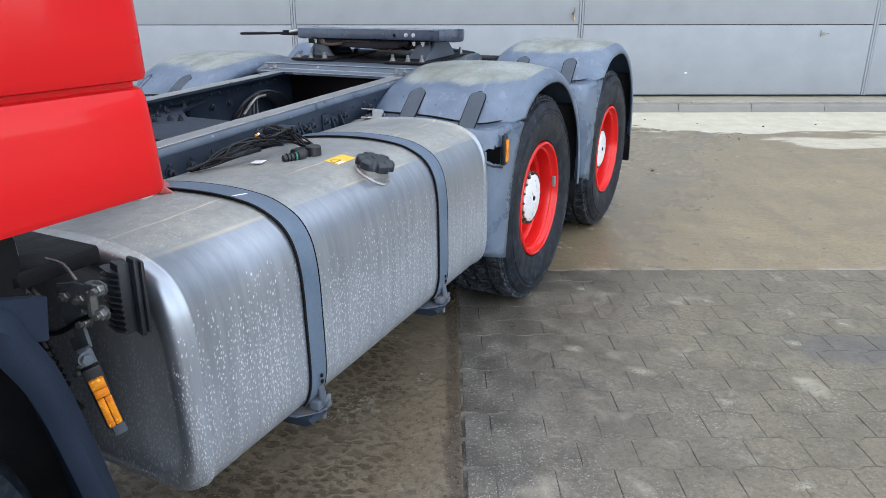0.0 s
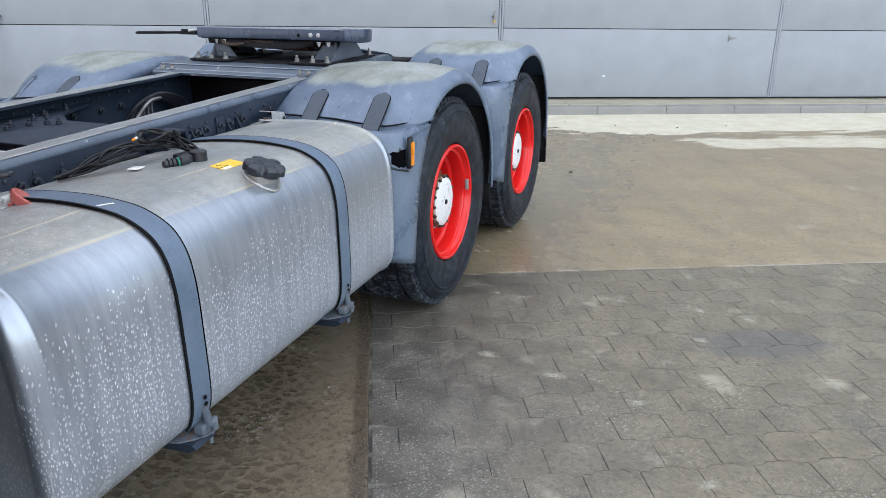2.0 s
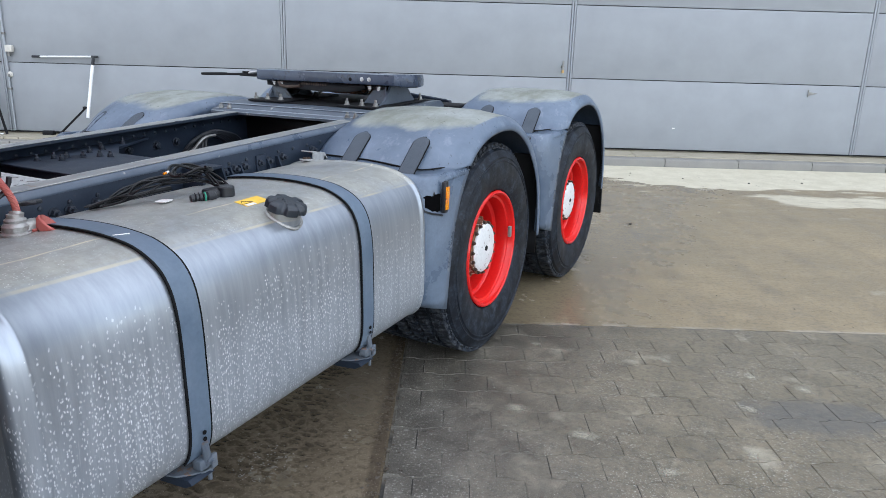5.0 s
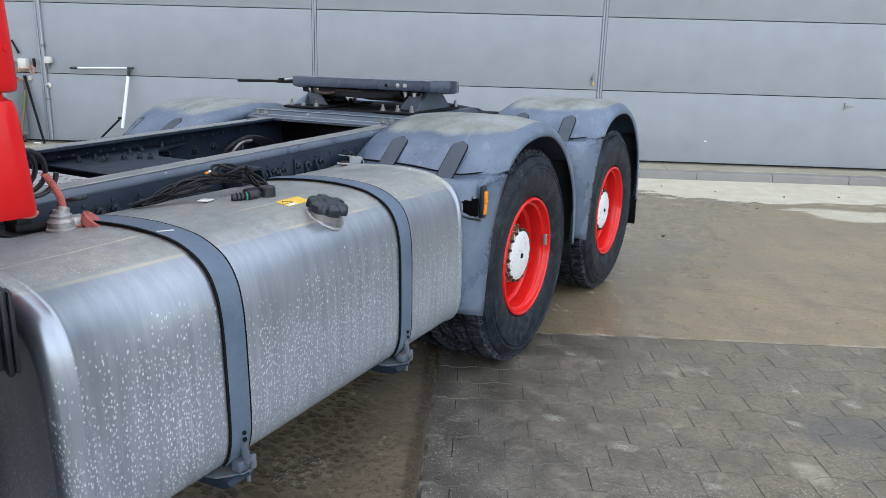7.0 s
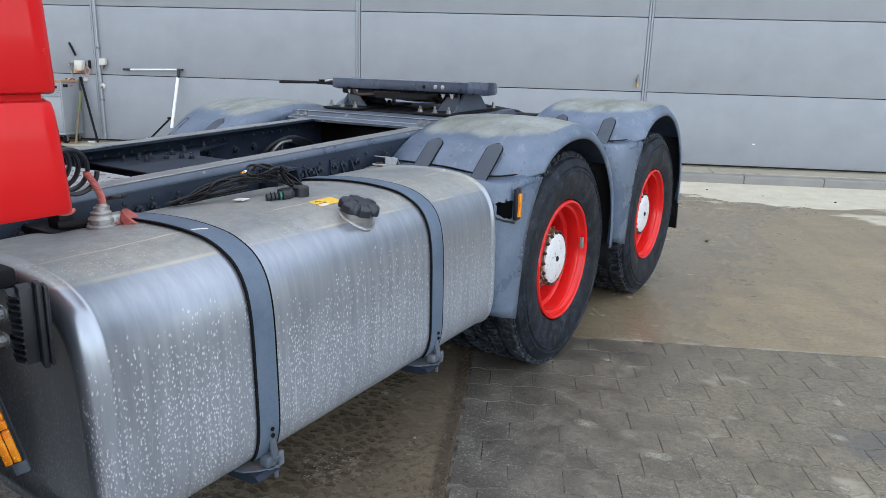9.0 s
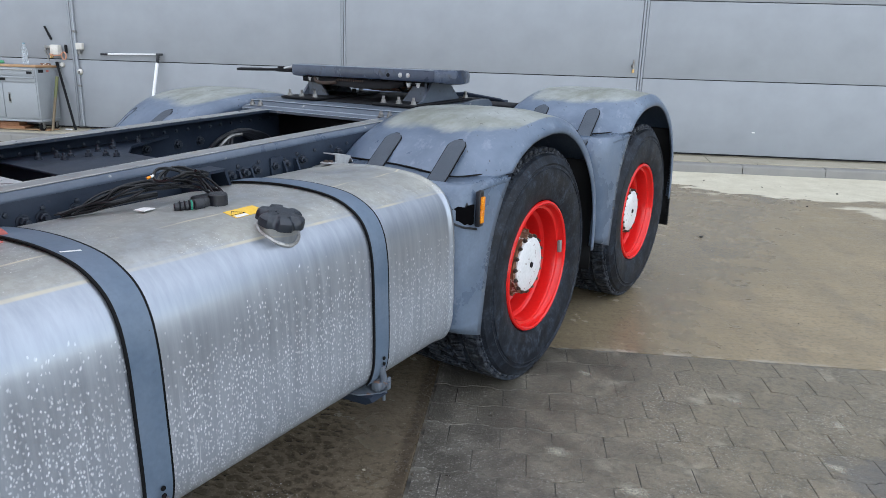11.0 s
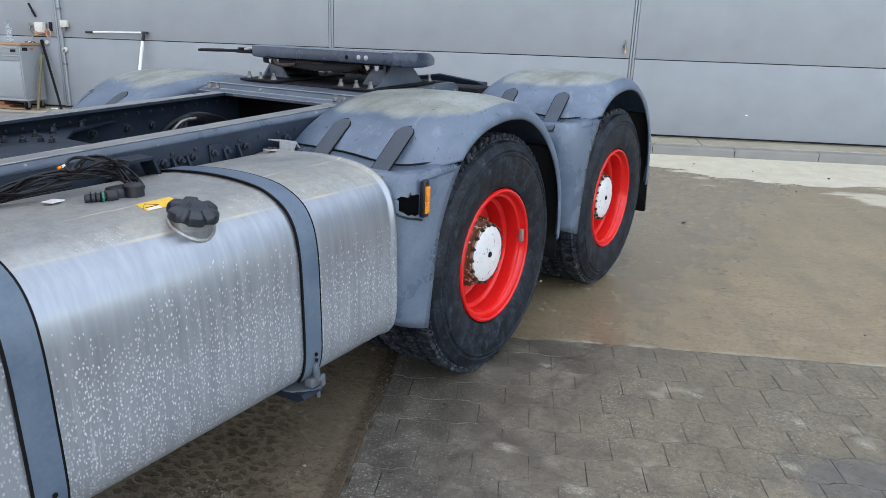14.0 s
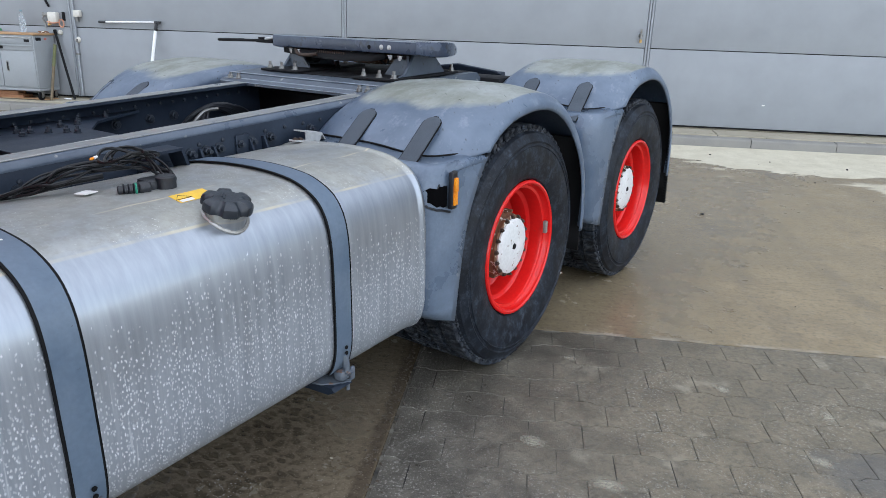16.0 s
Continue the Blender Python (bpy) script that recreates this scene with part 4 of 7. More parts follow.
# wheels --------------------------------------------------------------------
def build_wheel(cx, cy, outward, dual=True):
    """One drive wheel: tyre, rim, hub; outward is +1 or -1 along x."""
    w = new("wheel")
    w.parent = truck
    M = Matrix.Translation((cx, cy, HUB_Z)) @ Matrix.Diagonal((outward, 1, 1, 1)) @ Matrix.Rotation(math.pi / 2, 4, "Y")
    R = 0.527
    bm = B()
    side = [(0.297, 0.035), (0.305, 0.046), (0.33, 0.056), (0.37, 0.064), (0.39, 0.0655), (0.42, 0.066), (0.438, 0.064), (0.440, 0.067), (0.444, 0.0665), (0.446, 0.0625), (0.455, 0.060), (0.462, 0.064), (0.468, 0.060), (0.495, 0.046), (R - 0.024, 0.030), (R - 0.016, 0.012)]
    tread = []
    for k, h in enumerate((0.0, -0.045, -0.05, -0.062, -0.067, -0.118, -0.123, -0.135, -0.14, -0.19, -0.195, -0.207, -0.212, -0.25)):
        tread.append((R - (0.018 if k in (2, 3, 6, 7, 10, 11) else 0.014), h))
    inner = [(R - 0.012, -0.268), (0.48, -0.29), (0.42, -0.305), (0.35, -0.298), (0.297, -0.27)]
    lathe(bm, side + tread + inner, M, 72)
    tyre = part("tyre", bm, TYRE, w, "dusty black truck tyre with worn shoulder")
    bm = B()          # shoulder blocks and cross cuts
    for k in range(66):
        a = 2 * math.pi * k / 66
        rot = M @ Matrix.Rotation(a, 4, "Z")
        box(bm, R - 0.034, R + 0.002, -0.0222, 0.0218, -0.046, 0.025, 0.005, rot @ Matrix.Rotation(radians(7), 4, "X"), 1)
        box(bm, R - 0.040, R - 0.014, -0.0205, -0.0015, 0.016, 0.0315, 0.003, rot, 1)
        box(bm, R - 0.042, R - 0.016, 0.0008, 0.0195, 0.016, 0.0305, 0.003, rot, 1)
        for lo, hi, turn in ((-0.116, -0.069, 14), (-0.189, -0.142, -14)):
            mid = rot @ Matrix.Translation((R, 0, (lo + hi) / 2)) @ Matrix.Rotation(radians(turn), 4, "X")
            box(bm, -0.016, 0.002, -0.0185, -0.002, (lo - hi) / 2, (hi - lo) / 2, 0.0, mid)
            box(bm, -0.016, 0.002, 0.001, 0.0175, (lo - hi) / 2, (hi - lo) / 2, 0.0, mid)
        box(bm, R - 0.03, R + 0.002, -0.018, 0.0165, -0.27, -0.214, 0.004, rot @ Matrix.Rotation(radians(-7), 4, "X"), 1)
    tagged(part("tread", bm, TREAD, w), kind="stuff")
    bm = B()
    lathe(bm, [(0.286, 0.030), (0.295, 0.034), (0.297, 0.043), (0.293, 0.050), (0.285, 0.052), (0.279, 0.046), (0.276, 0.030), (0.270, 0.020), (0.259, 0.017), (0.256, 0.010), (0.254, -0.045), (0.247, -0.052), (0.236, -0.055), (0.232, -0.065), (0.226, -0.115), (0.212, -0.128), (0.19, -0.135), (0.13, -0.14), (0.13, -0.155), (0.2, -0.15), (0.26, -0.10), (0.275, -0.02), (0.286, 0.030)], M, 72)
    part("rim", bm, RED, w, "glossy red painted steel rim")
    bm = B()
    lathe(bm, [(0, -0.126), (0.027, -0.127), (0.027, -0.131), (0, -0.131)], Matrix.Identity(4), 16)
    repeat("hand_hole", bm, RUBBER, w, [M @ Matrix.Translation((0.197 * math.cos(a), 0.197 * math.sin(a), 0.0)) @ Matrix.Rotation(a, 4, "Z") @ Matrix.Rotation(radians(14), 4, "Y") for a in [2 * math.pi * (k + 0.3) / 10 for k in range(10)]])
    bm = B()
    lathe(bm, [(0.162, -0.142), (0.162, -0.115), (0.15, -0.112), (0.146, -0.10), (0.142, -0.035), (0.137, -0.028), (0.137, -0.010), (0.126, -0.006), (0.0, -0.006)], M, 48)
    for k in range(30):
        a = 2 * math.pi * k / 30
        rr = 0.141 + 0.006 * ((k * 5) % 3)
        box(bm, rr - 0.012, rr + 0.004, -0.006, 0.006, -0.10, -0.035 - 0.006 * (k % 3), 0.002, M @ Matrix.Rotation(a, 4, "Z"), 1)
    part("hub_drum", bm, RUST, w, "brown rusty hub drum with flaking paint")
    bm = B()
    lathe(bm, [(0.123, -0.006), (0.123, 0.001), (0.114, 0.005), (0.108, 0.008), (0.06, 0.011), (0.0, 0.011)], M, 48)
    cap = part("hub_cover", bm, HUBWHITE, w, "white painted hub cover with chipped rim")
    ax = M.to_3x3() @ Vector((0, 0, 1))
    repeat("hub_bolt", bolt_mesh(0.0085, 0.011, 0.004), NUT, w, [frame_at(M @ Vector((0.1285 * math.cos(a), 0.1285 * math.sin(a), -0.008)), ax) for a in [2 * math.pi * k / 16 for k in range(16)]])
    bm = B()
    lathe(bm, [(0.0, 0.016), (0.012, 0.016), (0.015, 0.011)], M, 6)
    part("hub_plug", bm, DARK, w)
    if dual:
        bm = B()
        sh = M @ Matrix.Translation((0, 0, -0.335))
        lathe(bm, side + tread + [(R - 0.012, -0.262), (0.45, -0.27), (0.297, -0.25)], sh, 56)
        for k in range(54):
            rot = sh @ Matrix.Rotation(2 * math.pi * (k + 0.4) / 54, 4, "Z")
            box(bm, R - 0.03, R + 0.003, -0.022, 0.018, -0.046, 0.034, 0.0, rot, 1)
            box(bm, R - 0.01, R + 0.003, -0.02, 0.016, -0.116, -0.069, 0.0, rot)
            box(bm, R - 0.01, R + 0.003, -0.016, 0.02, -0.189, -0.142, 0.0, rot)
        part("inner_tyre", bm, TYRE, w)
        bm = B()
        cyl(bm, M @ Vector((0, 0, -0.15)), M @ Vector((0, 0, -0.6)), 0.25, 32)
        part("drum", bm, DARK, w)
    return w


for yy in AXLES:
    wh = build_wheel(0.0, yy, 1)
    bm = B()
    box(bm, 0.030, 0.047, 0.235, 0.254, -0.008, 0.05, 0.003, Matrix.Translation((0, yy, HUB_Z)) @ Matrix.Rotation(radians(4), 4, "X"))
    if yy < 1:
        part("balance_weight", bm, ALLOY, wh, "grey clip-on balance weight")
    else:
        bm.free()
    build_wheel(2 * GX, yy, -1)
bm = B()
for yy in AXLES:
    cyl(bm, (-0.3, yy, HUB_Z), (2 * CX + 0.3, yy, HUB_Z), 0.10, 20)
    lathe(bm, [(0.0, -0.2), (0.14, -0.18), (0.2, -0.05), (0.2, 0.05), (0.14, 0.18), (0, 0.2)], frame_at((CX, yy, HUB_Z), (0, 1, 0)), 20)
part("axle", bm, DARK, truck)


# mudguards -----------------------------------------------------------------
def guard_sections(side):
    """Cross-stations of the crown, from the inner edge over the top to the outer lip."""
    full = [(-0.645, 0.955), (-0.56, 1.035), (-0.455, 1.105), (-0.33, 1.155), (-0.17, 1.19), (0.0, 1.203), (0.17, 1.19), (0.32, 1.14), (0.46, 1.05), (0.56, 0.93), (0.62, 0.78), (0.64, 0.62), (0.64, 0.5)]
    swept = [(-0.47, 0.985), (-0.42, 1.04), (-0.345, 1.095), (-0.25, 1.14), (-0.13, 1.17), (0.0, 1.18), (0.14, 1.165), (0.28, 1.115), (0.41, 1.03), (0.51, 0.91), (0.575, 0.77), (0.60, 0.62), (0.605, 0.49)]
    lip_top = [(-0.40, 1.0), (-0.365, 1.035), (-0.30, 1.075), (-0.215, 1.11), (-0.11, 1.135), (0.0, 1.143), (0.13, 1.13), (0.26, 1.085), (0.38, 1.005), (0.475, 0.895), (0.54, 0.765), (0.57, 0.62), (0.575, 0.485)]
    lip_low = [(-0.372, 1.0), (-0.345, 1.025), (-0.285, 1.062), (-0.20, 1.095), (-0.10, 1.112), (0.0, 1.118), (0.12, 1.105), (0.24, 1.06), (0.355, 0.98), (0.45, 0.875), (0.515, 0.75), (0.545, 0.61), (0.55, 0.48)]
    mixp = lambda a, b, t: [(p[0] * (1 - t) + q[0] * t, p[1] * (1 - t) + q[1] * t) for p, q in zip(a, b)]
    drop = lambda a, d: [(y, z - d) for y, z in a]
    st = [(-0.625, drop(full, 0.085)), (-0.61, drop(full, 0.04)), (-0.57, drop(full, 0.014)), (-0.45, drop(full, 0.002)), (-0.28, full), (-0.16, mixp(full, swept, 0.05)), (-0.115, mixp(full, swept, 0.11)), (-0.095, mixp(full, swept, 0.18)), (-0.03, mixp(full, swept, 0.52)), (0.03, mixp(full, swept, 0.86)), (0.050, swept), (0.060, mixp(swept, lip_top, 0.18)), (0.080, mixp(swept, lip_top, 0.80)), (0.086, lip_top), (0.088, mixp(lip_top, lip_low, 0.6)), (0.084, lip_low)]
    return [(x if side > 0 else 2 * GX - x, prof) for x, prof in st]


def lower_front(side):
    """Lower front panel: outer face with the wheel cut-out, rounding into a front face."""
    fx = (lambda x: x) if side > 0 else (lambda x: 2 * GX - x)
    zs = [0.40, 0.46, 0.55, 0.65, 0.74, 0.82, 0.90, 0.95, 0.975, 0.985]
    cut = [-0.570, -0.563, -0.551, -0.535, -0.516, -0.488, -0.445, -0.412, -0.392, -0.385]
    sec = []
    for k, (z, c) in enumerate(zip(zs, cut)):
        inn = 0.02 if k < 7 else (0.05, 0.09, 0.12)[k - 7]
        front = (-0.705 + 0.02 * (k == 0)) if k < 7 else (-0.69, -0.66, -0.64)[k - 7]
        row = [(-0.30, front - 0.02), (-0.08, front - 0.02), (-0.01, front - 0.012), (0.03, front + 0.002), (0.056, front + 0.028), (0.07 - 0.3 * (inn - 0.02), (front + c) / 2), (0.080, c - 0.03), (0.084, c)]
        zz = [z + (0.06 - 0.05 * (k / 9)) * (1 - j / 7) if k == 0 else z for j in range(8)]
        sec.append([(fx(x), y, w) for (x, y), w in zip(row, zz)])
    return sec


def crown_z(st, x, y):
    """Height of the crown over a spot, from its cross-stations."""
    def along(prof):
        for (a, u), (b, w) in zip(prof, prof[1:]):
            if a <= y <= b:
                return u + (w - u) * (y - a) / (b - a)
        return prof[0][1]
    for (xa, pa), (xb, pb) in zip(st, st[1:]):
        if min(xa, xb) <= x <= max(xa, xb) and xa != xb:
            t = (x - xa) / (xb - xa)
            return along(pa) * (1 - t) + along(pb) * t
    return along(st[0][1])


def build_guard(side, dy, dz):
    g = new("mudguard")
    g.parent = truck
    up = Matrix.Translation((0, dy, dz))
    bm = B()
    st = guard_sections(side)
    loft(bm, [[(x, p.x, p.y) for p in catmull([(y, z, 0) for y, z in prof], 3)] for x, prof in st])
    bmesh.ops.transform(bm, matrix=up, verts=bm.verts)
    crown = part("crown", bm, CROWN, g, "faded blue-grey plastic mudguard top with green film", 50)
    thicken(crown, 0.006, 0.0)
    bm = B()
    loft(bm, lower_front(side))
    bmesh.ops.transform(bm, matrix=up, verts=bm.verts)
    lowp = part("lower_front_panel", bm, GUARD, g, "faded blue-grey lower mudguard panel", 50)
    thicken(lowp, 0.006, 0.0)
    # ledge between crown and lower panel
    fx = (lambda x: x) if side > 0 else (lambda x: 2 * GX - x)
    bm = B()
    a = [(-0.60, -0.592, 1.013), (-0.30, -0.595, 1.010), (-0.14, -0.602, 0.998), (-0.04, -0.556, 0.988), (0.04, -0.464, 0.997), (0.082, -0.40, 0.996)]
    b = [(-0.60, -0.715, 0.945), (-0.30, -0.718, 0.945), (-0.12, -0.712, 0.945), (0.0, -0.665, 0.955), (0.045, -0.56, 0.972), (0.084, -0.41, 0.985)]
    c2 = [(-0.60, -0.74, 0.80), (-0.30, -0.74, 0.80), (-0.10, -0.735, 0.86), (0.02, -0.69, 0.93), (0.060, -0.58, 0.955), (0.086, -0.42, 0.97)]
    loft(bm, [[up @ Vector((fx(x), y, z)) for x, y, z in r] for r in (a, b, c2)])
    thicken(part("ledge", bm, GUARD, g, smooth=50), 0.005, 0.0)
    # black bead along the crown's front edge, drawn as the gap's shadow
    bm = B()
    tube(bm, [up @ Vector((fx(x), y, z)) for x, y, z in catmull([(-0.60, -0.591, 1.018), (-0.30, -0.594, 1.015), (-0.14, -0.600, 1.003), (-0.05, -0.562, 0.992), (0.035, -0.467, 1.001), (0.084, -0.405, 0.997)], 4)], 0.0038, 6)
    part("seam_shade", bm, RUBBER, g, "black bead drawn as the shade in the gap between the mudguard panels")
    # dark anti-slip strips that hold the crown down at the front
    for xa, xb in ((-0.138, -0.068), (-0.440, -0.370)):
        bm = B()
        prof = [(-0.725, 0.949), (-0.69, 0.967), (-0.64, 0.995), (-0.595, 1.023), (-0.53, 1.066), (-0.485, 1.095), (-0.472, 1.1025), (-0.462, 1.109), (-0.455, 1.113)]
        if side < 0:
            prof = prof[3:]
        rows = []
        for k, (y, z) in enumerate(prof):
            ins = (0.0, 0.004, 0.012, 0.026)[max(0, k - len(prof) + 4)]
            rows.append([up @ Vector((fx(x + 0.12 * (-0.46 - y)), y, z)) for x in (xa + ins, xa + ins, xb - ins, xb - ins)])
            if side < 0:
                rows[-1] = [Vector((p.x, p.y, crown_z(st, p.x, p.y - dy) + dz + 0.007)) for p in rows[-1]]
            for j, s in ((0, -0.005), (3, -0.005)):
                rows[-1][j] = rows[-1][j] + Vector((0, -0.3 * s, s))
        loft(bm, rows)
        rim = B()
        loft(rim, [[p + Vector(((0.006 if j > 1 else -0.006) * side, 0, 0.0015 if j in (0, 3) else -0.001)) for j, p in enumerate(r)] for r in rows] + [[p + Vector((0, 0.008, 0.003)) for p in rows[-1]]])
        part("strip_rim", rim, RUBBER, g)
        thicken(part("anti_slip_strip", bm, PAD, g, "dark ribbed strip fastened over the front of the mudguard"), 0.004, 0.0)
    # shadowed inner liner behind the wheel, and the rear edge
    bm = B()
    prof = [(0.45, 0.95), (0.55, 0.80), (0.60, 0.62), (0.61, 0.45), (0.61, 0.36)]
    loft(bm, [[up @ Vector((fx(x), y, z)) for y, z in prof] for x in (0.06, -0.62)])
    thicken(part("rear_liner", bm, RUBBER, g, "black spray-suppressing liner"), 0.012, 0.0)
    return g


for s in (1, -1):
    build_guard(s, 0.0, 0.0)
    build_guard(s, 1.385, 0.048)
    bm = B()
    x0 = 0.075 if s > 0 else 2 * GX - 0.075
    x1 = -0.55 if s > 0 else 2 * GX + 0.55
    loft(bm, [[(x, 1.975, 0.72), (x, 2.0, 0.55), (x, 2.02, 0.33)] for x in (x0, x1)])
    thicken(part("mud_flap", bm, RUBBER, truck, "black rubber mud flap with ribbed edge"), 0.014, 0.0)
bm = B()
for k in range(26):
    z = 0.34 + 0.0185 * k
    box(bm, 0.060, 0.079, 2.006 - 0.12 * (z - 0.33), 2.030 - 0.12 * (z - 0.33), z, z + 0.009, 0.0)
tagged(part("flap_rib", bm, RUBBER, truck), kind="stuff")

# side marker lamp on the lower mudguard panel, above a broken black recess
lamp = B()
box(lamp, 0.074, 0.092, -0.626, -0.594, 0.834, 0.964, 0.004)
box(lamp, 0.078, 0.094, -0.620, -0.600, 0.950, 0.968, 0.005)
marker = part("side_marker", lamp, BLACK, truck, "amber side marker lamp in a black bracket beside a broken hole")
bm = B()
box(bm, 0.084, 0.099, -0.620, -0.599, 0.848, 0.893, 0.0025)
box(bm, 0.084, 0.1005, -0.620, -0.599, 0.8935, 0.944, 0.0025)
part("lens", bm, AMBER, marker, "amber reflective lens")


def panel_x(y):
    """Outer face of the lower mudguard panel, by the distance from its front corner."""
    pts = [(-0.75, -0.02), (-0.717, -0.01), (-0.703, 0.03), (-0.677, 0.056), (-0.60, 0.07), (-0.53, 0.080)]
    for (a, u), (b, w) in zip(pts, pts[1:]):
        if a <= y <= b:
            return u + (w - u) * (y - a) / (b - a)
    return pts[-1][1]


# raised near-black patch; its colour gives the darkness inside the broken hole
bm = B()
low_z, high_z = (0.868, 0.862, 0.848, 0.850, 0.842, 0.845), (0.905, 0.915, 0.911, 0.917, 0.914, 0.915)
ring_of = lambda y, lo, hi: [(panel_x(y) + d, y, z) for d, z in ((-0.012, lo), (0.007, lo), (0.007, 0.5 * (lo + hi)), (0.007, hi), (-0.012, hi))]
ys = [-0.706 + 0.0156 * k for k in range(6)]
loft(bm, [ring_of(y, lo, hi) for y, lo, hi in zip(ys, low_z, high_z)], True, True)
part("recess", bm, surface("deep_shadowed_hole", (0.002, 0.002, 0.0025), (0.003, 0.003, 0.0035), 20, (0.8, 0.9), 0, 60, 0.0, gloss=0.03), marker, "black raised patch drawn as the shaded hole in the panel")
bm = B()
tube(bm, [(panel_x(y) + 0.007, y, z) for y, z in ((-0.708, 0.862), (-0.700, 0.850), (-0.675, 0.838), (-0.650, 0.833), (-0.612, 0.822))], 0.0042, 6)
tube(bm, [(panel_x(y) + 0.006, y, z) for y, z in ((-0.709, 0.905), (-0.709, 0.862))], 0.003, 6)
tube(bm, [(panel_x(y) + 0.004, y, z) for y, z in ((-0.672, 0.911), (-0.664, 0.926), (-0.660, 0.917))], 0.002, 5)
part("bracket", bm, BLACK, marker, "thin black lip under the broken hole")


# chassis rails, crossmembers, plates ---------------------------------------
RAIL_TILT = tilt(0.048, -0.31, 1.127)
RAIL_TOP = 1.130


def build_rail(xo, xi):
    """C-section rail; xo: outer web face, xi: flange edge."""
    bm = B()
    t = 0.010
    s = 1 if xi > xo else -1
    prof = [(xo, RAIL_TOP - 0.018), (xo + s * 0.005, RAIL_TOP - 0.006), (xo + s * 0.018, RAIL_TOP), (xi, RAIL_TOP), (xi, RAIL_TOP - t), (xo + s * 0.024, RAIL_TOP - t), (xo + s * t, RAIL_TOP - 0.024),
            (xo + s * t, RAIL_TOP - 0.24), (xo + s * 0.03, RAIL_TOP - 0.26), (xi, RAIL_TOP - 0.26), (xi, RAIL_TOP - 0.27), (xo + s * 0.028, RAIL_TOP - 0.27), (xo, RAIL_TOP - 0.24)]
    prism(bm, prof, -3.9, 0.6, "y")
    bmesh.ops.transform(bm, matrix=RAIL_TILT, verts=bm.verts)
    rail = part("chassis_rail", bm, FRAME, truck, "dark blue-grey painted steel chassis rail with bolts", 50)
    # lighter band on the rounding: the edge's highlight as colour
    bm = B()
    out = [(xo - s * 0.001, RAIL_TOP - 0.024), (xo - s * 0.001, RAIL_TOP - 0.018), (xo + s * 0.0043, RAIL_TOP - 0.0054), (xo + s * 0.0178, RAIL_TOP + 0.001)]
    prism(bm, out + [(x + s * 0.004, z - 0.004) for x, z in reversed(out)], -3.9, 0.55, "y")
    bmesh.ops.transform(bm, matrix=RAIL_TILT, verts=bm.verts)
    part("rail_edge", bm, RAILEDGE, rail, "rounded flange edge, its highlight put into a lighter colour", 60)
    bm = B()
    box(bm, min(xo, xi), max(xo, xi), 0.61, 2.3, 0.86, 1.08, 0.01)
    part("rail_tail", bm, FRAME, rail)
    bm = B()
    box(bm, min(xo + s * 0.013, xi - s * 0.002), max(xo + s * 0.013, xi - s * 0.002), -3.9, 0.55, RAIL_TOP + 0.0005, RAIL_TOP + 0.003, 0.001, RAIL_TILT)
    part("worn_flange", bm, RAILTOP, rail, "scuffed top flange with paint worn to metal")
    # thin pale strips: rubbed metal together with the flange's painted highlights
    for x in (xo + s * 0.0165, xi - s * 0.0035):
        bm = B()
        box(bm, x - 0.0022, x + 0.0022, -3.9, 0.54, RAIL_TOP + 0.0012, RAIL_TOP + 0.0036, 0.0008, RAIL_TILT, 1)
        part("bare_highlit_edge", bm, BAREEDGE, rail, "flange edge rubbed in places, with its highlight painted in")
    return rail


rail_near = build_rail(-0.600, -0.690)
rail_far = build_rail(-1.440, -1.350)
BOLT = surface("painted_bolt", (0.012, 0.018, 0.029), (0.034, 0.043, 0.058), 30, (0.4, 0.6), 0.2, 120, 0.1)
repeat("web_bolt", bolt_mesh(0.0142, 0.017, 0.013), BOLT, rail_near, [frame_at(RAIL_TILT @ Vector((-0.6, y, RAIL_TOP - 0.081)), (1, 0, 0)) for y in (-2.18, -2.10, -1.833, -1.782, -1.691, -1.612, -1.149, -1.087, -1.034, -0.948, -0.893, -0.804, -0.60)])
repeat("rivet", rivet_mesh(0.0075), BOLT, rail_near, [frame_at(RAIL_TILT @ Vector((-0.6, -2.35 + 0.0953 * k, RAIL_TOP - 0.056)), (1, 0, 0)) for k in range(30)])
repeat("rivet", rivet_mesh(0.0075), BOLT, rail_far, [frame_at(RAIL_TILT @ Vector((-1.430, -2.6 + 0.062 * k, RAIL_TOP - 0.05)), (1, 0, 0)) for k in range(49)])
repeat("web_bolt", bolt_mesh(0.0165, 0.016, 0.006), BOLT, rail_far, [frame_at(RAIL_TILT @ Vector((-1.430, y, RAIL_TOP - 0.11)), (1, 0, 0)) for y in (-0.90, -0.74, -0.62, -0.35, -1.12, -2.0, -2.15)])
# welded ribs and gusset plates on the near web
for y in (-1.115, -1.06, -0.906, -0.841):
    bm = B()
    prism(bm, [(-0.6, RAIL_TOP - 0.07), (-0.588, RAIL_TOP - 0.07), (-0.545, RAIL_TOP - 0.17), (-0.545, RAIL_TOP - 0.2), (-0.6, RAIL_TOP - 0.2)], y - 0.004, y + 0.004, "y")
    bmesh.ops.transform(bm, matrix=RAIL_TILT, verts=bm.verts)
    part("web_rib", bm, FRAME, rail_near)
bm = B()
box(bm, -0.6, -0.592, -0.965, -0.905, RAIL_TOP - 0.19, RAIL_TOP - 0.05, 0.003)
bmesh.ops.transform(bm, matrix=RAIL_TILT, verts=bm.verts)
part("web_plate", bm, FRAME, rail_near)
bm = B()
box(bm, -0.6, -0.592, -1.26, -1.19, RAIL_TOP - 0.17, RAIL_TOP - 0.09, 0.003)
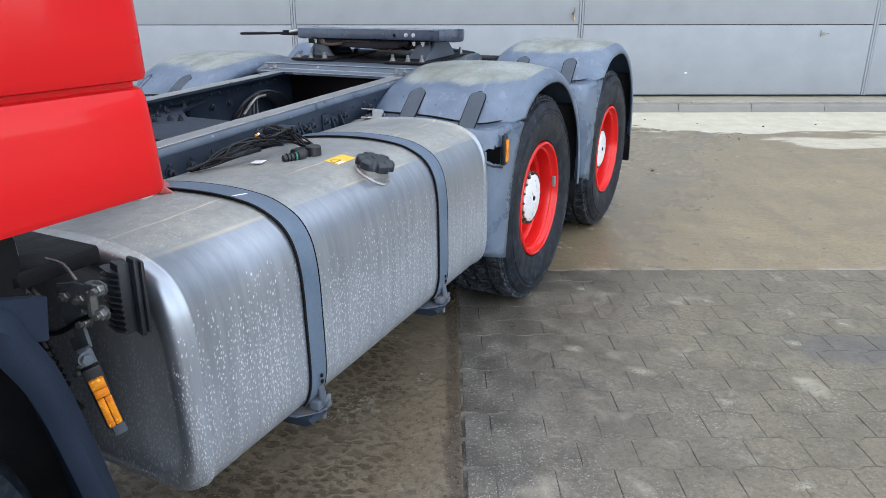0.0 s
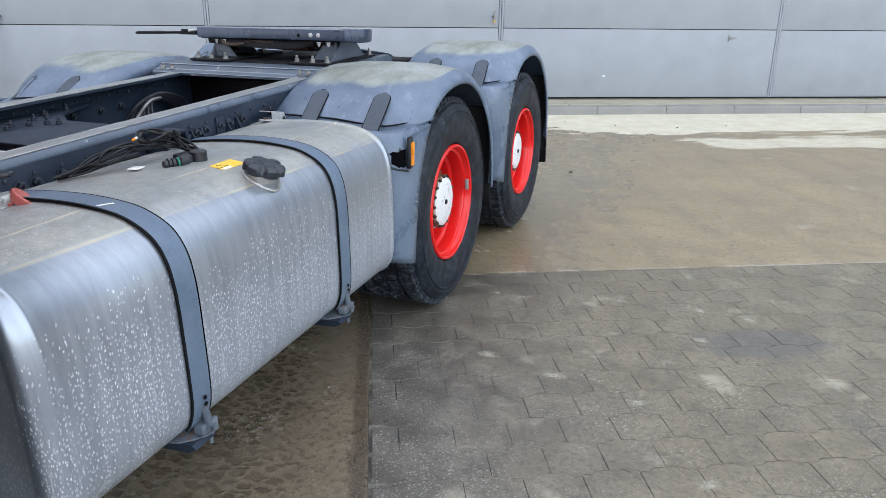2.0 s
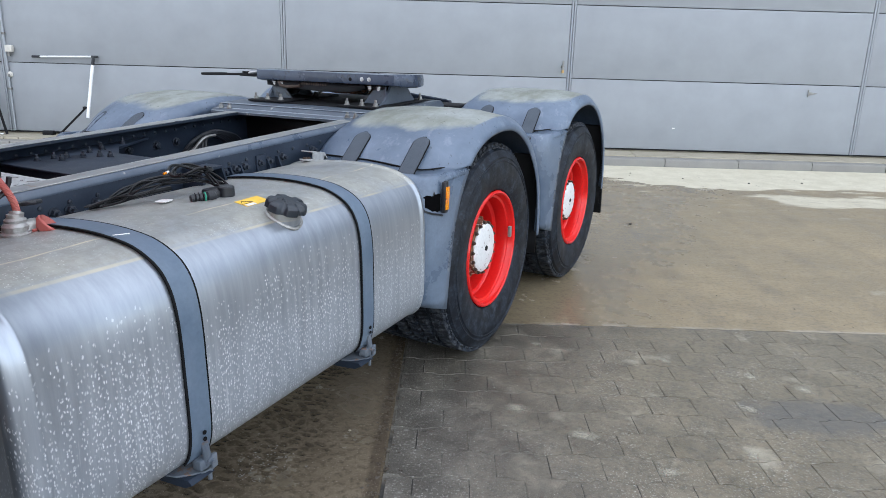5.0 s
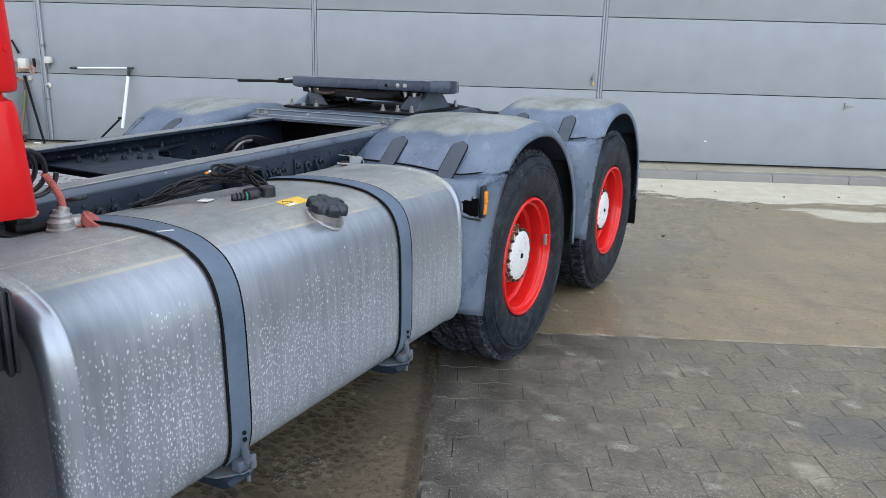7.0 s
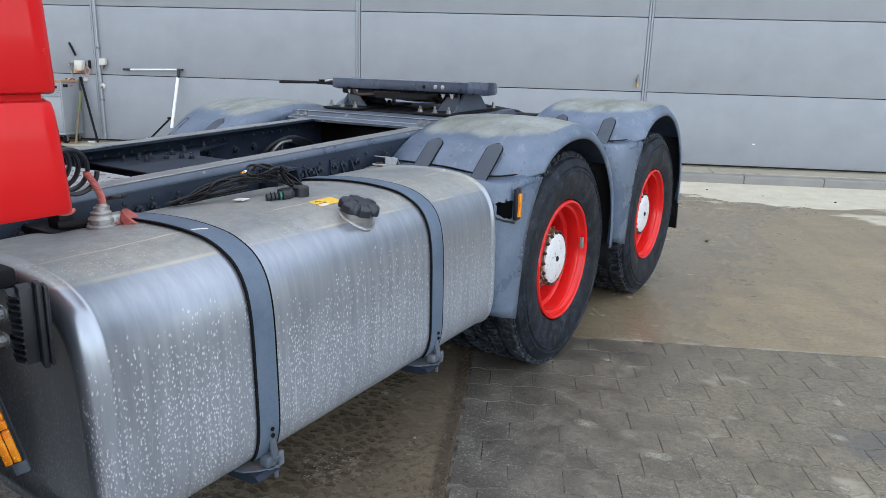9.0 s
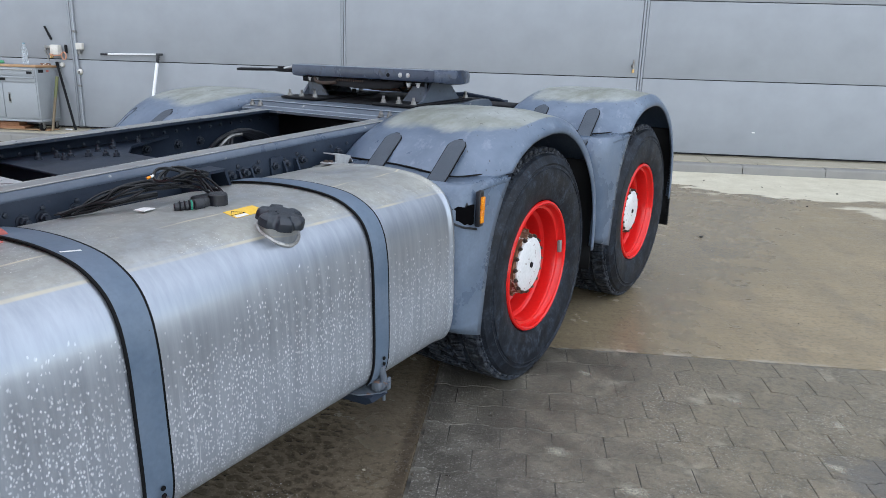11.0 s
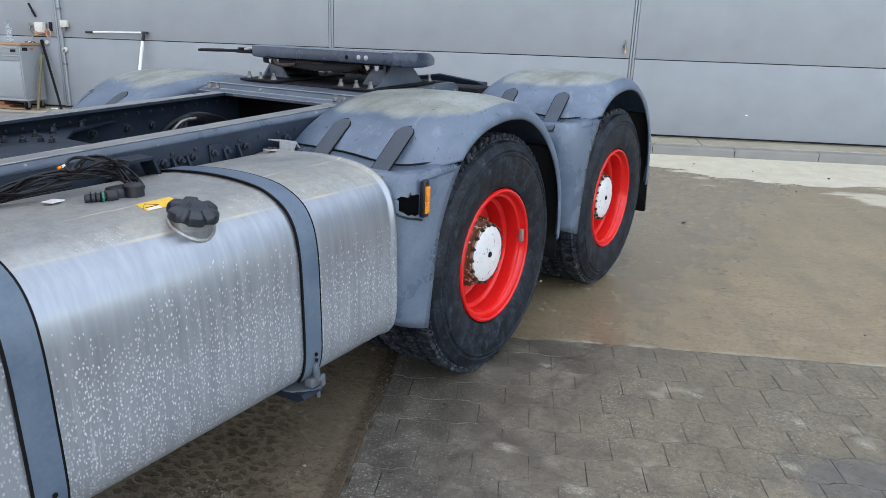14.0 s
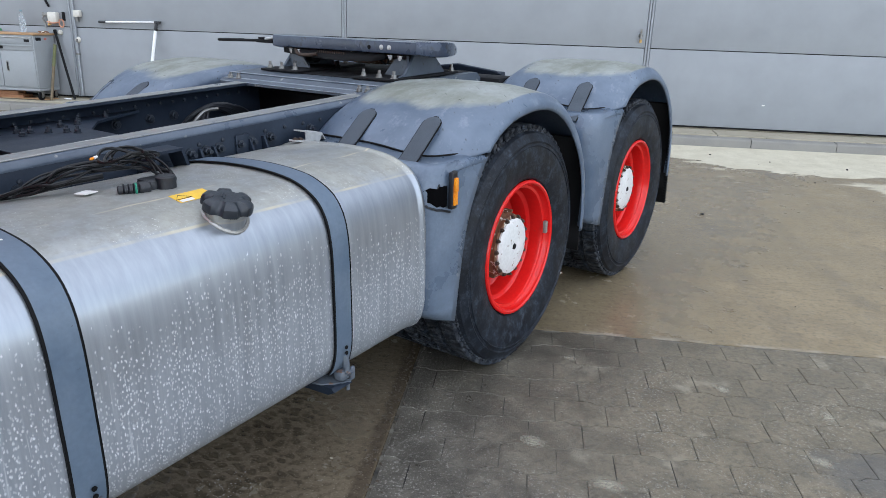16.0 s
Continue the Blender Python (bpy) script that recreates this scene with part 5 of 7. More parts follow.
box(bm, -0.6, -0.49, -1.255, -1.195, RAIL_TOP - 0.128, RAIL_TOP - 0.118, 0.002)
box(bm, -0.50, -0.49, -1.255, -1.195, RAIL_TOP - 0.155, RAIL_TOP - 0.118, 0.002)
bmesh.ops.transform(bm, matrix=RAIL_TILT, verts=bm.verts)
part("web_plate", bm, FRAME, rail_near)

# crossmember with gusset plates and bolts between the rails
bm = B()
box(bm, -1.43, -0.61, -1.52, -1.16, RAIL_TOP - 0.067, RAIL_TOP - 0.057, 0.003, RAIL_TILT)
prism(bm, [(-1.43, -1.17), (-1.43, -0.80), (-1.405, -0.80), (-1.30, -1.05), (-1.15, -1.165)], RAIL_TOP - 0.070, RAIL_TOP - 0.060, "z")
bmesh.ops.transform(bm, matrix=RAIL_TILT, verts=[v for v in bm.verts if v.co.y > -1.171 and v.co.z > RAIL_TOP - 0.072 and v.co.x < -1.149])
box(bm, -1.43, -0.61, -1.50, -1.48, RAIL_TOP - 0.26, RAIL_TOP - 0.067, 0.003, RAIL_TILT)
box(bm, -1.43, -0.61, -1.20, -1.18, RAIL_TOP - 0.26, RAIL_TOP - 0.067, 0.003, RAIL_TILT)
cross = part("crossmember", bm, FRAME, truck, "dark crossmember between the chassis rails")
repeat("crossmember_bolt", bolt_mesh(0.0105, 0.014, 0.010), BOLT, cross, [frame_at(RAIL_TILT @ Vector((x, y, RAIL_TOP - 0.057)), (0, 0, 1)) for x, y in ((-1.288, -1.358), (-1.224, -1.368), (-1.255, -1.326), (-1.212, -1.284), (-1.28, -1.205), (-1.169, -1.242), (-1.124, -1.227), (-1.30, -1.42), (-0.70, -1.45), (-0.70, -1.3), (-0.8, -1.4), (-0.8, -1.25))])
repeat("gusset_bolt", bolt_mesh(0.0105, 0.014, 0.010), BOLT, cross, [frame_at(RAIL_TILT @ Vector((x, y, RAIL_TOP - 0.060)), (0, 0, 1)) for x, y in ((-1.347, -1.10), (-1.30, -1.13), (-1.36, -0.98))])
bm = B()      # second crossmember under the mounting plate, gearbox tunnel below
box(bm, -1.43, -0.61, -0.12, 0.05, RAIL_TOP - 0.25, RAIL_TOP - 0.04, 0.01, RAIL_TILT)
box(bm, -1.43, -0.61, 0.9, 1.05, RAIL_TOP - 0.25, RAIL_TOP - 0.04, 0.01, RAIL_TILT)
cyl(bm, (CX, -3.4, 0.62), (CX, 0.0, 0.62), 0.06, 16)
# flat dark sheet added to close the view down through the frame
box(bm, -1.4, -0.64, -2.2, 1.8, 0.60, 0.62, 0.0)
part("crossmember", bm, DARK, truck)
# bundled hoses by the far rail
for k in range(7):
    o = 0.018 * k
    bm = B()
    tube(bm, catmull([(-1.40 + 0.01 * k, -0.62 + o, 0.93), (-1.37, -0.57 + o, 1.00 + 0.006 * k), (-1.36, -0.48 + o, 1.035 + 0.004 * (k % 3)), (-1.365, -0.38 + o, 1.01), (-1.38, -0.3 + o, 0.95)], 5), 0.010, 8)
    part("hose", bm, BLACK, truck, "dark hose between the rails")
bm = B()
tube(bm, catmull([(-1.35, -0.60, 0.95), (-1.33, -0.53, 1.02), (-1.33, -0.45, 1.03)], 5), 0.008, 8)
part("silver_hose", bm, STEEL, truck)
bm = B()      # tread plate lying behind the cab
box(bm, -1.36, -0.74, -2.55, -1.74, RAIL_TOP - 0.016, RAIL_TOP - 0.011, 0.001, RAIL_TILT)
for i in range(12):
    for j in range(15):
        a = radians(45 if (i + j) % 2 else -45)
        box(bm, -0.017, 0.017, -0.004, 0.004, 0, 0.003, 0.0, RAIL_TILT @ Matrix.Translation((-1.335 + 0.052 * i, -2.52 + 0.053 * j, RAIL_TOP - 0.011)) @ Matrix.Rotation(a, 4, "Z"))
part("tread_plate", bm, CHECKER, truck, "bare aluminium tread plate between the rails")

# fifth-wheel mounting plate
PLATE_TILT = tilt(0.036, -0.25, 1.14)
bm = B()
prof = [(-0.255, 1.122), (-0.255, 1.134), (-0.235, 1.146), (-0.215, 1.146), (-0.185, 1.168), (-0.10, 1.172), (0.56, 1.172), (0.60, 1.146), (0.60, 1.122)]
prism(bm, prof, -1.545, -0.555, "x")
bmesh.ops.transform(bm, matrix=PLATE_TILT, verts=bm.verts)
plate = part("mounting_plate", bm, surface("blue_grey_plate_paint", (0.055, 0.072, 0.098), (0.10, 0.122, 0.15), 8, (0.35, 0.55), 0.15, 110, 0.15, (0.3, 0.3, 0.29), 20, 0.64, 0.72), truck, "corrugated blue-grey steel mounting plate with worn, highlighted edges", 25)
repeat("plate_bolt", bolt_mesh(0.012, 0.017, 0.010), STEEL, plate, [frame_at(PLATE_TILT @ Vector((x, -0.226, 1.146)), (0, 0, 1)) for x in (-1.496, -1.438, -0.664, -0.616)])
# pale strips give the plate's folds their edge highlights and wear
for y0, y1, z in ((-0.257, -0.243, 1.1345), (-0.191, -0.172, 1.1690), (-0.226, -0.212, 1.1465)):
    bm = B()
    box(bm, -1.543, -0.557, y0, y1, z - 0.002, z + 0.0012, 0.0008, PLATE_TILT, 1)
    part("worn_highlit_edge", bm, EDGE, plate, "pale edge strip, rubbed metal with its highlight painted in")
# thin black sheet: grease and the coupling's shadow in one dark colour
bm = B()
box(bm, -1.44, -0.60, -0.06, 0.555, 1.1725, 1.1755, 0.001, PLATE_TILT)
part("grease_and_shade", bm, DARK, plate, "black sheet for the grease and shade under the coupling")
for x in (-0.70, -1.50):
    bm = B()
    box(bm, x, x + 0.10, -0.30, -0.16, 1.112, 1.121, 0.003, PLATE_TILT)
    part("plate_foot", bm, FRAME, plate)


# fifth wheel ----------------------------------------------------------------
def build_fifth_wheel():
    fw = new("fifth_wheel")
    fw.parent = truck
    FX = -1.007
    half = [(0.455, 0.028), (0.462, 0.034), (0.510, 0.118), (0.513, 0.20), (0.475, 0.30), (0.425, 0.40), (0.365, 0.50), (0.305, 0.585), (0.250, 0.655), (0.11, 0.655), (0.068, 0.54), (0.042, 0.45), (0.0, 0.41)]
    outline = [(FX + x, y) for x, y in half] + [(FX - x, y) for x, y in half[-2::-1]]

    def top_z(y):
        return 1.352 if y < 0.27 else 1.352 - 0.05 * min((y - 0.27) / 0.36, 1.0)

    def low_z(y):
        return 1.297 - 0.012 * min(max(y / 0.12, 0.0), 1.0)
    bm = B()
    rows = []
    for s, hi in ((0.965, 0.0), (0.995, 0.06), (1.0, 0.2), (1.0, 0.88), (0.993, 1.0)):
        rows.append([Vector((FX + (x - FX) * s, 0.35 + (y - 0.35) * s, low_z(y) * (1 - hi) + top_z(y) * hi)) for x, y in outline])
    loft(bm, rows, True, True)
    part("top_plate", bm, surface("scuffed_coupling_paint", (0.022, 0.033, 0.060), (0.055, 0.074, 0.115), 7, (0.2, 0.38), 0.15, 100, 0.15, (0.022, 0.025, 0.032), 16, 0.56, 0.68), fw, "thick dark blue-grey coupling plate with bevelled edge", 28)
    bm = B()      # worn rim along the upper front edge, its bright highlight painted in
    tube(bm, [(FX - 0.452, 0.031, 1.3505), (FX + 0.452, 0.031, 1.3505)], 0.0028, 6)
    part("worn_highlit_edge", bm, EDGE, fw, "pale front edge, rubbed metal with its highlight painted in")
    bm = B()      # greasy belly of the lock under the plate
    lathe(bm, [(0.0, -0.046), (0.10, -0.044), (0.18, -0.030), (0.235, -0.008), (0.255, 0.02), (0, 0.02)], Matrix.Translation((FX + 0.02, 0.28, 1.275)) @ Matrix.Diagonal((1.25, 0.8, 1, 1)), 32)
    part("lock_housing", bm, RUST, fw, "greasy brown underside of the locking mechanism", 40)
    bm = B()
    loft(bm, [[(FX - 0.40, 0.055, z0), (FX - 0.25, 0.05, z0 - 0.012 * (z0 < 1.29)), (FX, 0.048, z0 - 0.022 * (z0 < 1.29)), (FX + 0.18, 0.05, z0 - 0.014 * (z0 < 1.29)), (FX + 0.26, 0.055, z0)] for z0 in (1.292, 1.272)] + [[(FX - 0.40, 0.14, 1.278), (FX - 0.25, 0.14, 1.27), (FX, 0.14, 1.262), (FX + 0.18, 0.14, 1.268), (FX + 0.26, 0.14, 1.278)]])
    thicken(part("stiffening_rib", bm, DARK, fw, "dark greasy rib under the front edge", 40), 0.012, 0.0)
    bm = B()
    for k in range(15):
        box(bm, FX - 0.155 + 0.012 * k, FX - 0.149 + 0.012 * k, 0.040, 0.048, 1.277, 1.289, 0.0015, None, 1)
    part("lock_spring", bm, NUT, fw, "rusty coil spring of the lock")
    bm = B()
    tube(bm, catmull([(FX - 0.31, 0.045, 1.288), (FX - 0.29, 0.04, 1.268), (FX - 0.24, 0.038, 1.262), (FX - 0.16, 0.042, 1.270)], 5), 0.009, 8)
    part("lock_bar", bm, NUT, fw, "dark rusty bar under the coupling plate")
    PAINT = surface("pedestal_paint", (0.050, 0.066, 0.092), (0.078, 0.098, 0.128), 9, (0.35, 0.5), 0, 100, 0.15, (0.03, 0.035, 0.04), 25, 0.6, 0.7)
    for s in (1, -1):
        xo = FX + s * 0.392      # outer face of the side bracket
        bm = B()
        prism(bm, [(-0.005, 1.186), (-0.005, 1.196), (0.035, 1.206), (0.085, 1.262), (0.105, 1.292), (0.262, 1.292), (0.30, 1.258), (0.36, 1.206), (0.405, 1.194), (0.405, 1.184)], xo - s * 0.014, xo, "x")
        part("pedestal", bm, PAINT, fw, "triangular steel pedestal bracket")
        for y in (0.07, 0.27):
            bm = B()
            prism(bm, [(xo - s * 0.155, 1.19), (xo - s * 0.014, 1.19), (xo - s * 0.014, 1.288), (xo - s * 0.075, 1.288)], y, y + 0.012, "y")
            part("pedestal_web", bm, PAINT, fw)
        bm = B()
        cyl(bm, (xo - s * 0.105, 0.175, 1.262), (xo - s * 0.012, 0.175, 1.262), 0.042, 24, None, 0.006)
        box(bm, min(xo - s * 0.10, xo - s * 0.02), max(xo - s * 0.10, xo - s * 0.02), 0.06, 0.26, 1.272, 1.292, 0.006)
        part("bearing_block", bm, DARK, fw)
        bm = B()
        box(bm, min(xo - s * 0.215, xo + s * 0.035), max(xo - s * 0.215, xo + s * 0.035), -0.085, 0.43, 1.176, 1.187, 0.003, PLATE_TILT)
        part("foot_plate", bm, DARK, fw)
        repeat("foot_bolt", bolt_mesh(0.0125, 0.016, 0.017), STEEL, fw, [frame_at(PLATE_TILT @ Vector((xo - s * dx, y, 1.187)), (0, 0, 1)) for y, dx in ((-0.05, 0.172), (-0.05, 0.080), (-0.05, -0.004), (0.40, -0.012), (0.40, 0.10))])
        repeat("plate_screw", bolt_mesh(0.010, 0.016, 0.006), GALV, fw, [frame_at(Vector((xo - s * dx, 0.052, 1.288)), (0, 0, -1)) for dx in (0.10, 0.045)])
    bm = B()      # release handle
    tube(bm, catmull([(-1.44, 0.085, 1.322), (-1.60, 0.06, 1.318), (-1.74, 0.045, 1.314), (-1.87, 0.03, 1.311), (-1.895, 0.04, 1.311), (-1.87, 0.058, 1.3125), (-1.74, 0.075, 1.316)], 5), 0.0075, 8)
    part("release_handle", bm, DARK, fw, "dark steel release handle")
    bm = B()
    box(bm, -1.60, -1.475, 0.035, 0.095, 1.308, 1.326, 0.004)
    box(bm, -1.575, -1.535, 0.030, 0.06, 1.326, 1.336, 0.003)
    part("handle_guide", bm, DARK, fw)
    bm = B()
    cyl(bm, (-1.53, 0.04, 1.328), (-1.46, 0.04, 1.338), 0.007, 10)
    part("handle_catch", bm, GALV, fw, "bright pin of the handle catch")
    bm = B()
    lathe(bm, [(0.0, 0.007), (0.005, 0.007), (0.006, 0.003), (0.0115, 0.002), (0.0115, 0)], Matrix.Identity(4), 14)
    repeat("grease_nipple", bm, GALV, fw, [frame_at((x, 0.0285, 1.322), (0, -1, 0)) for x in (-0.748, -0.703)])
    bm = B()
    lathe(bm, [(0.0, 0.002), (0.010, 0.002), (0.010, 0)], frame_at((-0.821, 0.0285, 1.320), (0, -1, 0)), 14)
    part("plugged_hole", bm, RUBBER, fw)
    bm = B()
    tube(bm, catmull([(-0.72, 0.05, 1.29), (-0.735, 0.06, 1.255), (-0.775, 0.09, 1.245), (-0.83, 0.12, 1.26)], 5), 0.004, 6)
    part("grease_line", bm, RUBBER, fw)
    bm = B()
    hex_bolt(bm, (FX - 0.19, 0.22, 1.182), (0, 0, 1), 0.02, 0.03, 0.02)
    part("stop_bolt", bm, DARK, fw)
    return fw


build_fifth_wheel()


def build_rear_ramp():
    """Dark folded sheet at the tail of the chassis, sloping down to the rear."""
    bm = B()
    loft(bm, [[(-1.66, 1.74, 1.122), (-1.44, 1.75, 1.152), (-1.13, 1.76, 1.118)], [(-1.60, 1.95, 1.02), (-1.48, 1.95, 1.03), (-1.05, 1.96, 1.02)], [(-1.60, 1.96, 0.99), (-1.48, 1.96, 0.99), (-1.05, 1.97, 0.99)]])
    thicken(part("tail_ramp", bm, FRAME, truck, "dark folded sheet at the chassis tail"), 0.012, 0.0)


build_rear_ramp()
# cab -------------------------------------------------------------------------
def build_cab():
    cab = new("cab")
    cab.parent = truck
    bm = B()      # lower side fairing, with a shoulder that leans in at the top and a rounded rear edge
    prof = [(0.075, 1.150), (0.097, 1.153), (0.103, 1.165), (0.1025, 1.24), (0.1015, 1.300), (0.099, 1.332), (0.092, 1.347), (0.072, 1.352), (0.030, 1.353)]
    sec = []
    for y, d in ((-5.2, 0.0), (-2.43, 0.0), (-2.412, 0.002), (-2.402, 0.008), (-2.398, 0.018), (-2.400, 0.05)):
        sec.append([(x - d, y - 0.06 * (z - 1.15), z) for x, z in prof])
    loft(bm, sec)
    low = part("side_fairing", bm, CABRED, cab, "glossy red lower cab fairing", 40)
    thicken(low, 0.012, -1)
    bm = B()
    prof = [(0.040, 1.358), (0.085, 1.360), (0.099, 1.364), (0.104, 1.376), (0.106, 1.46), (0.106, 1.60), (0.104, 1.72), (0.10, 1.80)]
    sec = []
    for y, d in ((-5.2, 0.0), (-2.44, 0.0), (-2.42, 0.003), (-2.408, 0.010), (-2.402, 0.022), (-2.405, 0.06)):
        sec.append([(x - d, y - 0.045 * (z - 1.36), z) for x, z in prof])
    loft(bm, sec)
    upp = part("side_panel", bm, CABRED, cab, "glossy red upper cab side", 40)
    thicken(upp, 0.012, -1)
    bm = B()
    sec = []
    for y, d in ((-5.2, 0.0), (-2.46, 0.0), (-2.44, 0.004), (-2.43, 0.015)):
        sec.append([(x - d, y - 0.02 * (z - 1.8), z) for x, z in ((0.05, 1.80), (0.085, 1.806), (0.098, 1.83), (0.10, 2.4), (0.06, 2.9), (-0.1, 3.05))])
    loft(bm, sec)
    part("upper_body", bm, CABRED, cab, "", 40)
    bm = B()
    box(bm, -0.3, 0.080, -5.2, -2.425, 1.335, 1.375, 0.004)
    part("gap_backing", bm, CABRED, cab)
    bm = B()
    box(bm, 2 * CX - 0.05, 0.03, -5.2, -2.47, 1.16, 3.0, 0.04)
    part("cab_body", bm, CABRED, cab)
    for y, z in ((-2.425, 1.43), (-2.43, 1.52), (-2.43, 1.62)):
        bm = B()
        lathe(bm, [(0.006, 0), (0.005, 0.003), (0, 0.004)], frame_at((0.101, y, z), (1, 0.2, 0)), 10)
        part("panel_clip", bm, CABRED, cab)
    bm = B()      # frayed red webbing hanging below the fairing edge
    tube(bm, catmull([(0.04, -2.42, 1.15), (0.03, -2.38, 1.138), (0.02, -2.36, 1.142)], 5), 0.004, 6)
    part("fairing_tie", bm, REDRUBBER, cab)
    return cab


build_cab()


def build_front_arch():
    """Dark blue-grey wheel arch ahead of the tank, the front wheel and the bracketry behind it."""
    arch = new("front_mudguard")
    arch.parent = truck
    outer = catmull([(-3.35, 1.185, 0), (-3.10, 1.165, 0), (-2.88, 1.105, 0), (-2.745, 1.038, 0), (-2.712, 0.979, 0), (-2.679, 0.899, 0), (-2.649, 0.768, 0), (-2.618, 0.60, 0), (-2.60, 0.46, 0), (-2.595, 0.30, 0)], 4)
    bm = B()
    inner = [Vector((p.x - 0.050, p.y - 0.028, 0)) for p in outer]
    secs = [[(0.09, p.x, p.y) for p in inner], [(0.105, (p.x + q.x) / 2, (p.y + q.y) / 2) for p, q in zip(outer, inner)], [(0.085, p.x, p.y) for p in outer], [(0.03, p.x + 0.015, p.y + 0.01) for p in outer], [(-0.45, p.x + 0.02, p.y + 0.01) for p in outer]]
    loft(bm, secs)
    thicken(part("arch", bm, surface("dark_blue_arch_plastic", (0.0105, 0.0175, 0.034), (0.017, 0.026, 0.046), 5, (0.6, 0.75), 0, 120, 0.08, gloss=0.2), arch, "dark blue-grey plastic front wheel arch", 45), 0.008, -1)
    bm = B()
    lathe(bm, [(0.297, 0.03), (0.33, 0.05), (0.42, 0.06), (0.495, 0.045), (0.515, 0.02), (0.522, -0.02), (0.522, -0.22), (0.5, -0.26), (0.42, -0.29), (0.297, -0.25)], Matrix.Translation((-0.02, -3.22, HUB_Z)) @ Matrix.Rotation(math.pi / 2, 4, "Y"), 48)
    part("front_tyre", bm, TYRE, arch)
    bm = B()
    prism(bm, [(-2.80, 1.075), (-2.66, 1.030), (-2.672, 0.955), (-2.80, 0.99)], 0.058, 0.078, "x")
    part("arch_shelf", bm, bpy.data.materials["dark_blue_arch_plastic"], arch)
    return arch


build_front_arch()


def build_lamps():
    lamp = new("work_lamp")
    lamp.parent = truck
    m = Matrix.Translation((0.075, -2.515, 0.978)) @ Matrix.Rotation(radians(-14), 4, "Z") @ Matrix.Rotation(radians(3), 4, "Y")
    bm = B()
    box(bm, -0.010, 0.022, 0.014, 0.026, -0.084, 0.080, 0.006, m)
    box(bm, -0.006, 0.026, 0.026, 0.034, -0.078, 0.074, 0.004, m)
    part("housing", bm, BLACK, lamp, "black rectangular work lamp with cooling fins")
    bm = B()
    prism(bm, [(-0.046, -0.020), (-0.050, -0.010), (-0.040, 0.012), (0.004, 0.014), (0.008, -0.012), (-0.010, -0.022)], 0.0, 0.0036, "z")
    repeat("cooling_fin", bm, BLACK, lamp, [m @ Matrix.Translation((0, 0, -0.070 + 0.0123 * k)) for k in range(11)])
    bm = B()
    box(bm, -0.024, 0.008, -0.010, 0.014, -0.074, 0.072, 0.004, m)
    part("fin_core", bm, BLACK, lamp)
    ZINC = surface("greyed_steel_plate", (0.085, 0.105, 0.13), (0.15, 0.165, 0.18), 15, (0.35, 0.55), 0.3, 120, 0.2, (0.14, 0.09, 0.06), 22, 0.58, 0.68)
    bm = B()      # bent bracket that carries the lamp
    prism(bm, [(-0.078, 0.990), (-0.020, 1.002), (-0.016, 0.945), (-0.020, 0.905), (-0.012, 0.866), (-0.030, 0.850), (-0.064, 0.846), (-0.068, 0.872), (-0.048, 0.884), (-0.052, 0.902), (-0.076, 0.905)], -2.547, -2.540, "y")
    part("bracket", bm, ZINC, lamp, "bent grey-plated bracket with rust")
    bm = B()
    box(bm, 0.018, 0.062, -2.556, -2.536, 0.994, 1.014, 0.004)
    box(bm, 0.014, 0.056, -2.556, -2.536, 0.944, 0.962, 0.004)
    box(bm, -0.030, 0.030, -2.550, -2.542, 0.950, 1.004, 0.003)
    part("hinge", bm, ZINC, lamp, "rusty hinge of the lamp bracket")
    repeat("bracket_bolt", bolt_mesh(0.012, 0.014, 0.01), STEEL, lamp, [frame_at((x, -2.545, z), (0.3, -1, 0)) for x, z in ((-0.052, 0.970), (-0.006, 0.974), (0.050, 1.004), (0.046, 0.953), (-0.010, 0.925), (-0.049, 0.807))])
    bm = B()
    tube(bm, [(0.040, -2.556, 1.000), (0.034, -2.556, 0.950)], 0.010, 10)
    part("hinge_pin", bm, STEEL, lamp)
    bm = B()
    tube(bm, catmull([(0.05, -2.53, 0.955), (0.0, -2.555, 0.935), (-0.07, -2.565, 0.895), (-0.16, -2.56, 0.873)], 6), 0.006, 8)
    tube(bm, catmull([(-0.15, -2.56, 0.875), (-0.128, -2.565, 0.845), (-0.10, -2.57, 0.80), (-0.075, -2.575, 0.76), (-0.03, -2.58, 0.74)], 6), 0.009, 8)
    part("lamp_cable", bm, CABLE, lamp)
    bm = B()
    for k in range(6):
        lathe(bm, [(0.012, -0.006), (0.016, 0), (0.012, 0.006)], frame_at((-0.128 + 0.0075 * k, -2.567, 0.842 - 0.0145 * k), (0.45, 0, -0.9)), 14)
    part("cable_boot", bm, CABLE, lamp, "ribbed black rubber boot")
    lamp.matrix_basis = Matrix.Translation((0.010, -2.465, 0.938)) @ Matrix.Scale(1.05, 4) @ Matrix.Translation((-0.075, 2.515, -0.978))
    side = new("side_marker")
    side.parent = truck
    side.matrix_basis = Matrix.Translation((-0.044, -2.513, 0.718)) @ Matrix.Scale(1.1, 4) @ Matrix.Translation((-0.086, 2.608, -0.818))
    bm = B()
    m = Matrix.Translation((0.086, -2.608, 0.818)) @ Matrix.Rotation(radians(12), 4, "X") @ Matrix.Rotation(radians(-26), 4, "Z") @ Matrix.Diagonal((1, 0.8, 1.05, 1))
    box(bm, -0.012, 0.004, -0.021, 0.021, -0.066, 0.072, 0.004, m)
    part("backing", bm, BLACK, side, "black lamp backing")
    bm = B()
